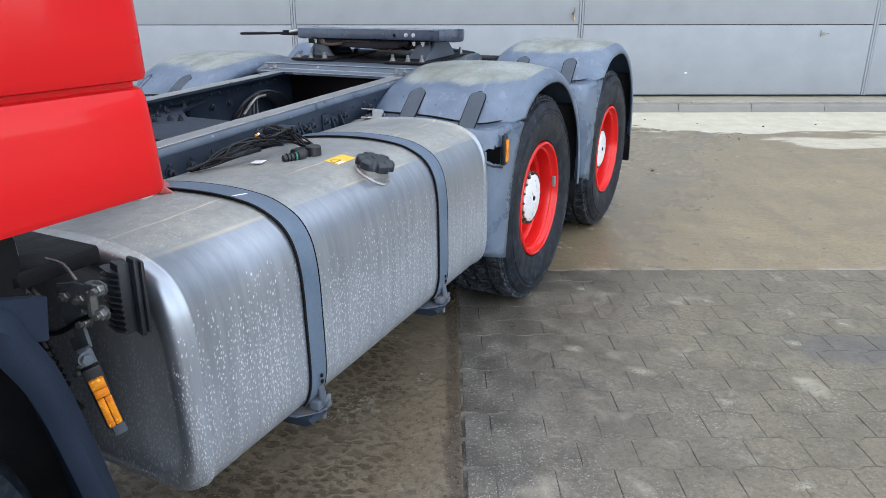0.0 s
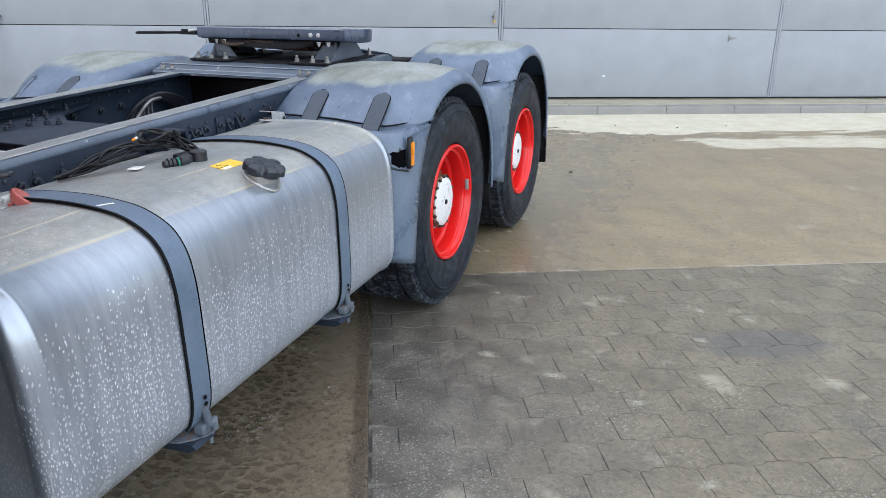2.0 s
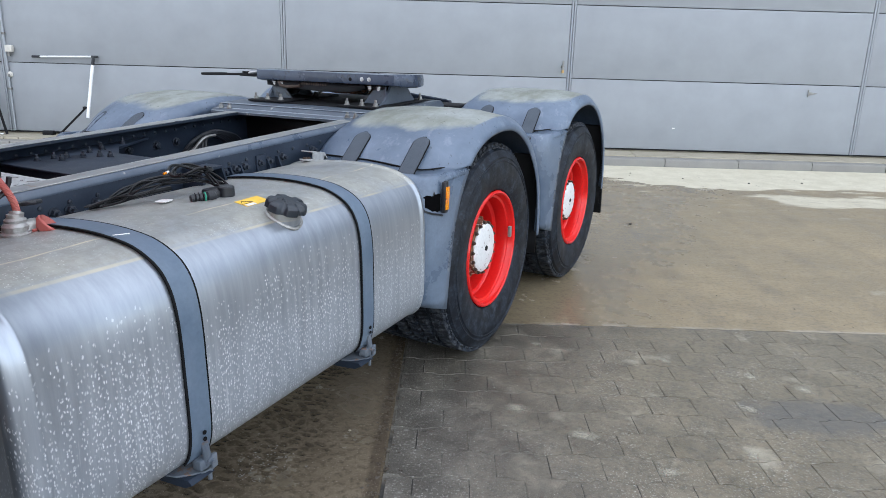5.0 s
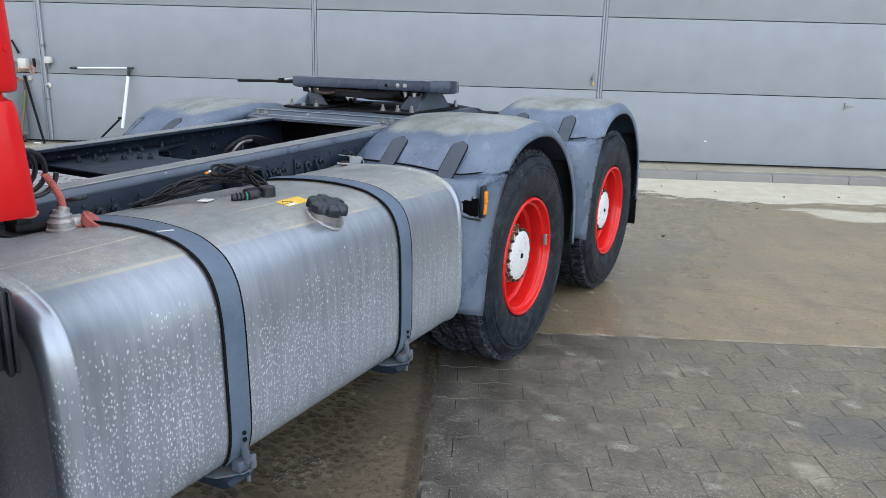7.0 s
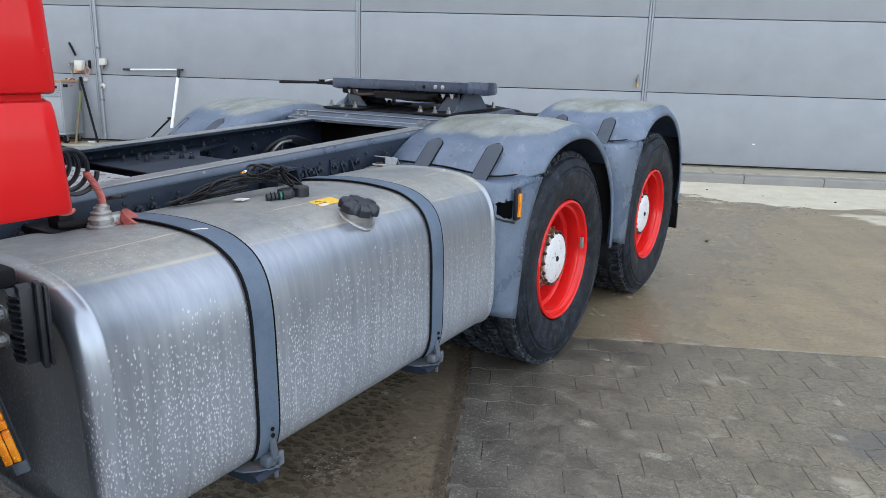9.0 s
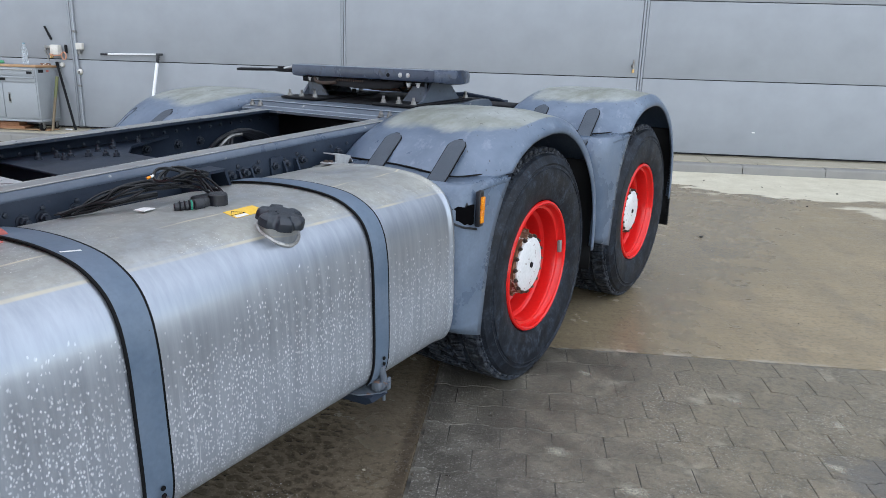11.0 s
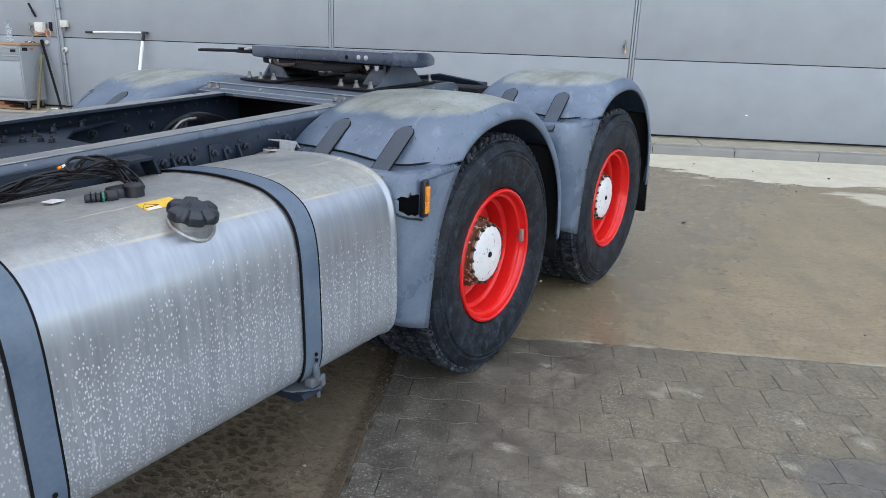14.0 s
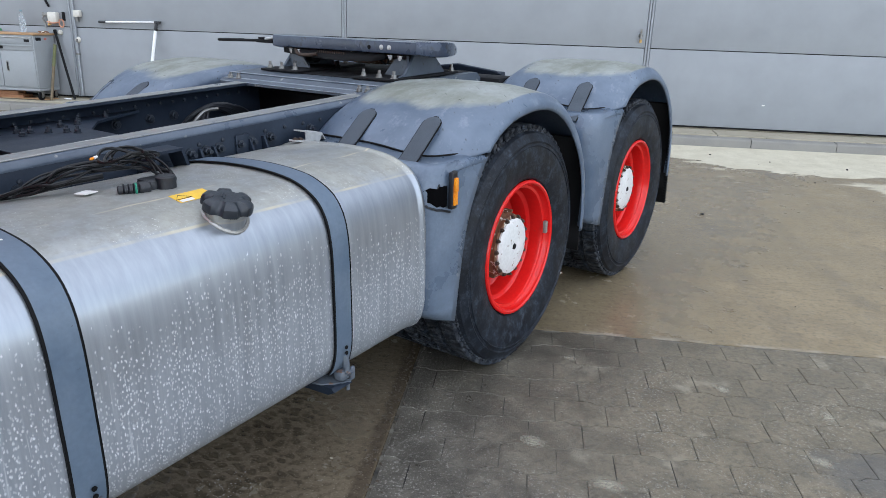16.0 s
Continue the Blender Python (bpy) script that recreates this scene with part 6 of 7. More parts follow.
    for y0, y1, z0, z1, h in ((-0.017, -0.001, -0.060, 0.006, 0.012), (0.0, 0.016, -0.060, 0.006, 0.010), (-0.017, 0.016, 0.008, 0.026, 0.009), (-0.017, 0.016, 0.028, 0.050, 0.012)):
        box(bm, 0.002, h, y0, y1, z0, z1, 0.003, m)
    part("lens", bm, AMBER, side, "amber side marker lens")
    bm = B()
    box(bm, -0.03, -0.012, -0.012, 0.02, -0.10, 0.10, 0.004, m)
    hex_bolt(bm, m @ Vector((-0.008, 0.0, 0.088)), (1, -0.3, 0), 0.011, 0.012)
    part("bracket", bm, ARMPAINT, side, "rusty steel lamp bracket")


build_lamps()
bm = B()      # added dark filler behind the arch, closing and darkening the view ahead of the tank
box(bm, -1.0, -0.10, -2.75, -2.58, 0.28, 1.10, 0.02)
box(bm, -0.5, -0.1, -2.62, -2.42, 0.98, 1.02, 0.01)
part("arch_filler", bm, DARK, truck, "dark filler box added behind the front wheel")
bm = B()      # bent wire stays in front of the tank
tube(bm, catmull([(-0.10, -2.54, 1.028), (-0.06, -2.54, 1.027), (-0.043, -2.54, 1.022), (-0.018, -2.54, 0.998)], 5), 0.0035, 6)
tube(bm, catmull([(-0.20, -2.54, 1.09), (-0.19, -2.54, 1.01), (-0.18, -2.54, 0.94)], 5), 0.005, 6)
tube(bm, catmull([(-0.23, -2.55, 0.968), (-0.19, -2.55, 0.985), (-0.165, -2.55, 0.970), (-0.13, -2.55, 0.945)], 5), 0.006, 6)
part("wire_stay", bm, STEEL, truck)


# air coupling, coiled hose, cable loom ----------------------------------------
def build_coupling():
    c = new("air_coupling")
    c.parent = truck
    bm = B()
    lathe(bm, [(0.0, 0.0), (0.033, 0.0), (0.036, 0.006), (0.036, 0.016), (0.03, 0.02), (0.031, 0.034), (0.024, 0.042), (0.0, 0.044)], Matrix.Translation((-0.42, -2.05, 0.985)), 28)
    lathe(bm, [(0.0, 0.018), (0.034, 0.018), (0.035, 0.024), (0.028, 0.028), (0.030, 0.040), (0.025, 0.043), (0.026, 0.052), (0.019, 0.057), (0.018, 0.066), (0.0, 0.066)], Matrix.Translation((-0.425, -2.045, 0.982)), 24)
    cyl(bm, (-0.452, -2.062, 1.006), (-0.425, -2.05, 1.006), 0.012, 12, None, 0.003)
    tube(bm, catmull([(-0.42, -2.05, 1.022), (-0.428, -2.04, 1.036), (-0.432, -2.034, 1.05)], 4), 0.017, 12)
    box(bm, -0.437, -0.40, -2.04, -1.985, 1.0, 1.028, 0.008)
    bmesh.ops.transform(bm, matrix=Matrix.Translation((0.018, -0.012, -0.003)), verts=bm.verts)
    part("coupling_head", bm, ALLOY, c, "cast alloy air brake coupling head")
    bm = B()
    lathe(bm, [(0.0, -0.003), (0.040, -0.003), (0.042, 0.003), (0.040, 0.008), (0.0, 0.008)], Matrix.Translation((-0.402, -2.064, 0.977)), 24)
    part("seal", bm, PLANK, c, "brown rubber seal under the coupling")
    bm = B()      # red dust cap on its arm
    lathe(bm, [(0.0, 0.004), (0.026, 0.004), (0.030, 0.010), (0.032, 0.026), (0.029, 0.030), (0.026, 0.024), (0.022, 0.010), (0.0, 0.010)], Matrix.Translation((-0.405, -1.945, 0.992)) @ Matrix.Rotation(radians(35), 4, "Y") @ Matrix.Rotation(radians(-30), 4, "X"), 24)
    tube(bm, catmull([(-0.41, -2.01, 1.008), (-0.408, -1.985, 1.004), (-0.405, -1.96, 1.0)], 4), 0.010, 8)
    bmesh.ops.transform(bm, matrix=Matrix.Translation((0.014, -0.056, 0.0)), verts=bm.verts)
    part("dust_cap", bm, REDRUBBER, c, "red rubber dust cap")
    bm = B()
    ring_ = [(-0.425 + 0.022 * math.cos(a), -2.0 + 0.022 * math.sin(a), 1.062 + 0.004 * math.cos(a)) for a in [2 * math.pi * k / 20 for k in range(21)]]
    tube(bm, ring_, 0.006, 8)
    part("hook_ring", bm, BLACK, c)
    bm = B()      # spiral air hose
    pts = []
    for k in range(97):
        a = 2 * math.pi * k / 24
        pts.append((-0.66 + 0.058 * k / 24, -2.068 + 0.056 * math.cos(a) - 0.008 * k / 24, 1.136 + 0.056 * math.sin(a)))
    tube(bm, pts, 0.0065, 8)
    part("spiral_hose", bm, BLACK, c, "black spiral air hose")
    bm = B()
    pts = catmull([(-0.416, -2.044, 1.042), (-0.420, -2.046, 1.072), (-0.428, -2.056, 1.104), (-0.438, -2.068, 1.132)], 8)
    tube(bm, pts, 0.0078, 10)
    for p in pts:
        lathe(bm, [(0.0075, -0.003), (0.0098, 0), (0.0075, 0.003)], frame_at(p, (0.0, -0.25, 0.95)), 12)
    part("red_sleeve", bm, REDRUBBER, c, "faded red ribbed hose sleeve")
    bm = B()
    box(bm, -0.60, -0.44, -2.17, -2.07, 0.955, 0.99, 0.008)
    box(bm, -0.52, -0.46, -2.14, -2.10, 0.985, 1.03, 0.006)
    cyl(bm, (-0.47, -2.14, 1.0), (-0.44, -2.06, 1.0), 0.014, 12)
    part("valve_block", bm, DARK, c, "dark grimy valve block")


build_coupling()


def build_loom():
    loom = new("cable_loom")
    loom.parent = truck
    rnd = random.Random(4)
    for k in range(8):
        bm = B()
        j = lambda s: rnd.uniform(-s, s)
        z0 = 1.012
        pts = [(-0.50 + j(0.02), -1.76 + j(0.04), 1.0), (-0.465 + j(0.02), -1.71 + j(0.02), z0 + 0.012 + j(0.01)), (-0.43 + j(0.025), -1.64 + j(0.02), z0 + 0.035 + j(0.018)), (-0.40 + j(0.03), -1.53 + j(0.03), z0 + 0.05 + j(0.025)), (-0.36 + j(0.03), -1.45 + j(0.02), z0 + 0.045 + j(0.02)), (-0.30 + j(0.02), -1.44 + j(0.02), z0 + 0.02 + j(0.008)), (-0.27 + j(0.01), -1.48 + j(0.02), z0 + 0.014)]
        tube(bm, catmull(pts, 6), rnd.choice((0.002, 0.0027, 0.0035, 0.0046)), 8)
        part("cable", bm, CABLE, loom, "black electric cable")
    for k in range(3):
        bm = B()
        a0 = rnd.uniform(0, 6)
        c = Vector((-0.42 + 0.02 * k, -1.45 - 0.03 * k, 1.075 + 0.006 * k))
        tube(bm, [c + Vector((0.05 * math.cos(a0 + t), 0.065 * math.sin(a0 + t), 0.012 * math.sin(2 * t + k))) for t in [0.3 * i for i in range(20)]], 0.0045, 6)
        part("cable", bm, CABLE, loom, "black electric cable in a loop")
    bm = B()
    tube(bm, catmull([(-0.52, -1.77, 0.995), (-0.485, -1.71, 1.003), (-0.45, -1.64, 1.02), (-0.42, -1.55, 1.03)], 6), 0.008, 8)
    part("cable", bm, CABLE, loom, "thick black cable")
    shift = Matrix.Translation((-0.036, 0.004, -0.002))
    bm = B()
    cyl(bm, (-0.225, -1.475, 0.997), (-0.225, -1.475, 1.045), 0.027, 24, 0.026, 0.004)
    box(bm, -0.29, -0.225, -1.52, -1.455, 1.0, 1.035, 0.008)
    cyl(bm, (-0.235, -1.545, 1.02), (-0.262, -1.59, 1.018), 0.0135, 18, 0.012, 0.003)
    cyl(bm, (-0.232, -1.52, 1.02), (-0.237, -1.55, 1.02), 0.0175, 18, 0.0175, 0.003)
    for k in range(3):
        lathe(bm, [(0.013, -0.002), (0.0165, 0), (0.013, 0.002)], frame_at((-0.242 - 0.006 * k, -1.557 - 0.01 * k, 1.0195), (-0.5, -0.85, 0)), 16)
    bmesh.ops.transform(bm, matrix=shift, verts=bm.verts)
    part("level_sensor", bm, BLACK, loom, "black plastic tank level sensor with plug")
    bm = B()
    lathe(bm, [(0.0150, -0.0025), (0.0165, 0), (0.0150, 0.0025)], frame_at((-0.2375, -1.553, 1.02), (-0.5, -0.85, 0)), 18)
    bmesh.ops.transform(bm, matrix=shift, verts=bm.verts)
    part("seal_ring", bm, surface("green_seal", (0.02, 0.22, 0.14), (0.03, 0.26, 0.17), 20), loom)
    bm = B()
    cyl(bm, (-0.40, -1.590, 1.083), (-0.40, -1.580, 1.085), 0.0038, 12)
    part("orange_plug", bm, AMBER, loom)
    bm = B()
    cyl(bm, (-0.40, -1.579, 1.0855), (-0.40, -1.570, 1.087), 0.0042, 12)
    part("white_plug", bm, WHITE, loom)
    bm = B()
    prism(bm, [(-0.365, -1.66), (-0.335, -1.65), (-0.345, -1.61), (-0.375, -1.625)], 1.010, 1.0125, "z")
    part("white_tag", bm, WHITE, loom)
    bm = B()      # bolted cradle of the loom at the rail
    box(bm, -0.60, -0.50, -1.34, -1.325, 0.98, 1.05, 0.004)
    prism(bm, [(-1.34, 1.052), (-1.25, 1.055), (-1.24, 1.047), (-1.335, 1.043)], -0.58, -0.50, "x")
    prism(bm, [(-1.25, 1.055), (-1.24, 1.055), (-1.215, 0.985), (-1.225, 0.985)], -0.58, -0.50, "x")
    part("cradle", bm, FRAME, loom)


build_loom()
bm = B()      # galvanised bracket at the rear inner end of the tank
prism(bm, [(-0.716, 0.983), (-0.719, 1.047), (-0.631, 1.033), (-0.658, 0.983)], -0.503, -0.498, "x")
prism(bm, [(-0.720, 1.044), (-0.719, 1.048), (-0.629, 1.034), (-0.592, 0.985), (-0.597, 0.983), (-0.632, 1.030)], -0.560, -0.504, "x")
prism(bm, [(-0.790, -0.512), (-0.780, -0.486), (-0.722, -0.484), (-0.714, -0.500), (-0.722, -0.520), (-0.780, -0.522)], 0.0, 0.005, "z")
flap = list(bm.verts)[-12:]
bmesh.ops.transform(bm, matrix=Matrix(((0, 1, 0, 0), (1, 0, 0, 0), (-0.115, 0, 1, 0.928), (0, 0, 0, 1))), verts=flap)
hinge = part("step_bracket", bm, GALV, truck, "scratched galvanised bracket with a folded flange and a bolted tab")
repeat("tab_bolt", bolt_mesh(0.008, 0.008), NUT, hinge, [frame_at((-0.503, y, 0.933 - 0.115 * y), (0, 0.1, 1)) for y in (-0.768, -0.742)])
bm = B()
box(bm, -0.60, -0.50, -0.70, -0.63, 0.98, 1.0, 0.003)
part("bracket_foot", bm, FRAME, hinge)

# ---- things along the wall ----
FLOOR_Z = 0.285     # top of the apron near the wall
POLE_Z = 0.255


def build_tool_cart():
    cart = tagged(new("tool_cart"), "grey metal workshop trolley with wooden top, drawers and double doors", "trolley")
    cart.matrix_world = Matrix.Translation((-7.10, 6.37, FLOOR_Z - 0.002)) @ Matrix.Rotation(radians(-2), 4, "Z") @ Matrix.Diagonal((1, 1, 0.957, 1))
    bm = B()
    box(bm, -0.78, 0.30, -0.24, 0.16, 0.17, 0.915, 0.006)
    body = part("body", bm, CABINET, cart)
    bm = B()
    box(bm, -0.795, 0.315, -0.255, 0.175, 0.915, 0.945, 0.004)
    part("worktop", bm, WOOD, cart, "worn wooden worktop")
    for z0, z1 in ((0.79, 0.895), (0.70, 0.78)):
        bm = B()
        box(bm, -0.765, 0.28, -0.252, -0.235, z0, z1, 0.004)
        d = part("drawer", bm, CABINET, cart)
        bm = B()
        box(bm, -0.75, 0.27, -0.268, -0.25, z1 - 0.022, z1 - 0.006, 0.004)
        part("drawer_grip", bm, ALLOY if z1 > 0.8 else CABINET, d, "grip rail along the drawer")
    for x0, x1, hx in ((-0.765, -0.245, -0.335), (-0.235, 0.28, -0.145)):
        bm = B()
        box(bm, x0, x1, -0.252, -0.235, 0.19, 0.685, 0.004)
        d = part("door", bm, CABINET, cart)
        bm = B()
        box(bm, hx - 0.02, hx + 0.02, -0.257, -0.25, 0.40, 0.55, 0.004)
        part("handle", bm, STEEL, d, "recessed steel door pull")
        bm = B()
        box(bm, hx - 0.008, hx + 0.012, -0.259, -0.256, 0.42, 0.53, 0.003)
        part("handle_slot", bm, DARK, d)
    bm = B()
    box(bm, -0.78, 0.30, -0.24, 0.16, 0.13, 0.168, 0.005)
    part("base_rail", bm, CABINET, cart)
    for x in (-0.71, 0.25):
        for y in (-0.17, 0.10):
            bm = B()
            cyl(bm, (x - 0.02, y, 0.055), (x + 0.02, y, 0.055), 0.055, 20, None, 0.006)
            w = part("castor", bm, RUBBER, cart)
            bm = B()
            cyl(bm, (x - 0.023, y, 0.055), (x + 0.023, y, 0.055), 0.026, 14)
            box(bm, x - 0.03, x - 0.025, y - 0.025, y + 0.025, 0.05, 0.13, 0.002)
            box(bm, x + 0.025, x + 0.03, y - 0.025, y + 0.025, 0.05, 0.13, 0.002)
            part("castor_fork", bm, STEEL, w)
    for x0, x1, y, z in ((-0.33, -0.285, -0.2555, 0.742), (-0.27, -0.18, -0.2555, 0.744), (0.16, 0.24, -0.2555, 0.845)):
        bm = B()
        box(bm, x0, x1, y, y + 0.003, z - 0.25 * (x1 - x0) - 0.004, z + 0.25 * (x1 - x0) + 0.004 - 0.012 * (x1 - x0 > 0.06), 0)
        part("maker_plate", bm, DARK, cart)
    bm = B()
    box(bm, 0.300, 0.302, -0.20, -0.10, 0.84, 0.885, 0)
    part("side_sticker", bm, DARK, cart)
    bm = B()
    box(bm, 0.300, 0.302, -0.04, 0.01, 0.85, 0.88, 0)
    part("orange_sticker", bm, REDRUBBER, cart)
    return cart


build_tool_cart()


def standing(name, label, category, parts, at=None):
    """A thing from named meshes in world places."""
    root = tagged(new(name), label, category)
    if at:
        root.location = at
    for nm, bm, mat, lab in parts:
        part(nm, bm, mat, root, lab)
    return root


def clamp_mesh(z):
    bm = B()
    box(bm, -6.50, -6.45, WALL_Y - 0.038, WALL_Y - 0.004, z, z + 0.03, 0.003)
    return bm


def build_wall_things():
    top = FLOOR_Z + 0.903
    b1, b2 = B(), B()
    lathe(b1, [(0.0, 0.0), (0.036, 0.0), (0.04, 0.01), (0.04, 0.09), (0.036, 0.10), (0.04, 0.11), (0.04, 0.20), (0.03, 0.245), (0.014, 0.275), (0.014, 0.285)], Matrix.Identity(4), 24)
    lathe(b2, [(0.016, 0.278), (0.016, 0.30), (0, 0.302)], Matrix.Identity(4), 16)
    standing("bottle", "empty clear plastic bottle on the workshop trolley", "bottle", [("body", b1, CLEAR, ""), ("cap", b2, surface("blue_cap", (0.14, 0.24, 0.30), (0.16, 0.27, 0.32)), "")], (-7.17, 6.42, top))
    b1 = B()
    for k in range(7):
        cyl(b1, (0.03 * k, 0.02 * (k % 3), 0.02 + 0.012 * (k % 2)), (0.03 * k + 0.05, 0.03 * (k % 2) + 0.02, 0.03), 0.018, 10)
    standing("fittings", "small heap of green and brass fittings on the trolley top", "fittings", [("green_fitting", b1, surface("green_plastic", (0.04, 0.2, 0.09), (0.05, 0.25, 0.12)), "")], (-7.72, 6.38, top))
    b1 = B()
    cyl(b1, (0, 0, 0.012), (0.08, 0.02, 0.012), 0.014, 10)
    lathe(b1, [(0, 0), (0.06, 0), (0.05, 0.02), (0.02, 0.03), (0, 0.03)], Matrix.Translation((0.05, 0.06, 0)), 20)
    standing("dark_tool", "dark rusty tool lying on the trolley top", "tool", [("tool_body", b1, RUST, "")], (-6.93, 6.40, top))
    # planks under the trolley
    b1, b2 = B(), B()
    box(b1, -0.22, 0.24, -0.1, 0.1, 0.0, 0.05, 0.004)
    box(b2, -0.14, 0.16, -0.09, 0.08, 0.051, 0.10, 0.004)
    standing("timber_blocks", "stacked reddish timber blocks under the trolley", "timber", [("block", b1, PLANK, ""), ("block", b2, PLANK, "")], (-7.42, 6.34, FLOOR_Z))
    b1 = B()
    prism(b1, [(-0.35, -0.1), (0.36, -0.12), (0.4, 0.08), (-0.3, 0.1)], 0.0, 0.012, "z")
    standing("cardboard_sheet", "flat dirty cardboard sheet on the apron", "cardboard", [("sheet", b1, WOOD, "")], (-7.15, 6.33, FLOOR_Z))
    # broom and pole leaning at the wall beside the trolley
    b1, b2 = B(), B()
    tube(b1, [(-6.724, 6.21, FLOOR_Z), (-6.705, 6.32, FLOOR_Z + 0.46)], 0.019, 10)
    tube(b2, [(-6.705, 6.32, FLOOR_Z + 0.46), (-6.700, 6.40, FLOOR_Z + 0.75)], 0.021, 10)
    standing("wooden_handle", "worn wooden tool handle with green sleeve leaning on the wall", "handle", [("shaft", b1, surface("grey_brown_handle_wood", (0.13, 0.10, 0.06), (0.20, 0.155, 0.09), 14), ""), ("sleeve", b2, surface("green_sleeve", (0.10, 0.115, 0.04), (0.15, 0.16, 0.06)), "")])
    b1, b2 = B(), B()
    tube(b1, [(-6.50, 6.40, FLOOR_Z + 0.005), (-6.762, 6.53, FLOOR_Z + 0.90)], 0.017, 10)
    tube(b2, [(-6.762, 6.53, FLOOR_Z + 0.90), (-6.775, 6.537, FLOOR_Z + 0.95)], 0.022, 10)
    standing("steel_bar", "long dark steel bar leaning on the wall", "bar", [("shaft", b1, DARK, ""), ("grip", b2, RUBBER, "")])
    # white telescopic pole with a cross handle and a black foot rod
    b1, b2, b3, b4 = B(), B(), B(), B()
    tube(b1, [(-5.285, 6.33, POLE_Z + 0.30), (-5.24, 6.52, POLE_Z + 1.02)], 0.022, 12)
    for k in range(4):
        t = k / 3
        lathe(b2, [(0.024, -0.006), (0.026, 0), (0.024, 0.006)], frame_at((-5.24 + 0.012 * t, 6.52 + 0.015 * t, POLE_Z + 1.02 + 0.07 * t), (0.2, 0.25, 0.95)), 14)
    tube(b2, [(-5.24, 6.52, POLE_Z + 1.02), (-5.225, 6.535, POLE_Z + 1.13)], 0.02, 10)
    box(b2, -5.255, -5.165, 6.52, 6.56, POLE_Z + 1.115, POLE_Z + 1.145, 0.006)
    tube(b3, [(-5.23, 6.54, POLE_Z + 1.13), (-5.99, 6.54, POLE_Z + 1.112)], 0.012, 10)
    tube(b4, [(-5.98, 6.54, POLE_Z + 1.112), (-6.09, 6.54, POLE_Z + 1.11)], 0.017, 10)
    standing("folding_pole", "white tubular pole with cross handle leaning on the wall", "pole", [("tube", b1, POLEWHITE, ""), ("joint", b2, BLACK, ""), ("cross_tube", b3, POLEWHITE, ""), ("grip", b4, BLACK, "")])
    b1 = B()
    tube(b1, [(-5.33, 6.36, POLE_Z + 0.42), (-5.70, 6.28, POLE_Z + 0.045)], 0.014, 8)
    lathe(b1, [(0.0, -0.02), (0.03, -0.015), (0.03, 0.015), (0, 0.02)], Matrix.Translation((-5.325, 6.36, POLE_Z + 0.435)), 14)
    standing("black_rod", "black rod propped against the white pole", "rod", [("shaft", b1, DARK, "")])
    b1 = B()
    tube(b1, [(-6.64, 6.38, FLOOR_Z + 0.012), (-6.53, 6.36, FLOOR_Z + 0.012)], 0.011, 8)
    standing("white_tube", "short white plastic tube lying on the apron", "tube", [("tube", b1, POLEWHITE, "")])
    # conduit, boxes, tap, notices
    b1, b2 = B(), B()
    tube(b1, [(-6.475, WALL_Y - 0.02, 0.335), (-6.475, WALL_Y - 0.02, 5.0)], 0.014, 10)
    standing("conduit", "thin grey conduit running up the wall", "conduit", [("pipe", b1, TRIMPAINT, "")] + [("clamp", clamp_mesh(z), STEEL, "") for z in (0.9, 1.65, 2.5)])
    b1, b2 = B(), B()
    box(b1, -6.455, -6.36, WALL_Y - 0.065, WALL_Y - 0.004, 1.42, 1.51, 0.006)
    cyl(b2, (-6.42, WALL_Y - 0.04, 1.42), (-6.42, WALL_Y - 0.04, 1.36), 0.02, 12)
    standing("junction_box", "small grey electric box on the wall", "electric box", [("housing", b1, PALEPLASTIC, ""), ("gland", b2, STEEL, "")])
    b1, b2 = B(), B()
    lathe(b1, [(0.0, 0.03), (0.03, 0.028), (0.042, 0.01), (0.042, 0)], frame_at((-6.46, WALL_Y - 0.004, 1.11), (0, -1, 0)), 20)
    box(b2, -6.475, -6.445, WALL_Y - 0.045, WALL_Y - 0.02, 1.08, 1.12, 0.004)
    standing("key_switch", "round pale key switch on the wall", "switch", [("plate", b1, PALEPLASTIC, ""), ("knob", b2, STEEL, "")])
    b1 = B()
    lathe(b1, [(0.0, 0.03), (0.025, 0.028), (0.035, 0.01), (0.035, 0)], frame_at((-6.72, WALL_Y - 0.004, 1.20), (0, -1, 0)), 20)
    standing("key_switch", "small pale round switch beside the trolley", "switch", [("plate", b1, PALEPLASTIC, "")])
    b1, b2, b3, b4 = B(), B(), B(), B()
    box(b1, -6.834, -6.70, WALL_Y - 0.10, WALL_Y - 0.004, 1.335, 1.475, 0.02)
    tube(b2, catmull([(-6.90, WALL_Y - 0.03, 1.45), (-6.925, WALL_Y - 0.06, 1.39), (-6.905, WALL_Y - 0.05, 1.32), (-6.89, WALL_Y - 0.06, 1.25)], 5), 0.013, 8)
    box(b2, -6.93, -6.834, WALL_Y - 0.07, WALL_Y - 0.004, 1.42, 1.465, 0.006)
    ring_ = [(-6.655 + 0.035 * math.cos(a), WALL_Y - 0.05, 1.325 + 0.052 * math.sin(a)) for a in [2 * math.pi * k / 24 for k in range(25)]]
    tube(b3, ring_, 0.009, 8)
    tube(b3, catmull([(-6.69, WALL_Y - 0.05, 1.34), (-6.76, WALL_Y - 0.11, 1.325), (-6.83, WALL_Y - 0.11, 1.345)], 5), 0.009, 8)
    b5, b6 = B(), B()
    tube(b5, catmull([(-6.80, WALL_Y - 0.09, 1.35), (-6.825, WALL_Y - 0.1, 1.30), (-6.78, WALL_Y - 0.1, 1.31)], 5), 0.011, 8)
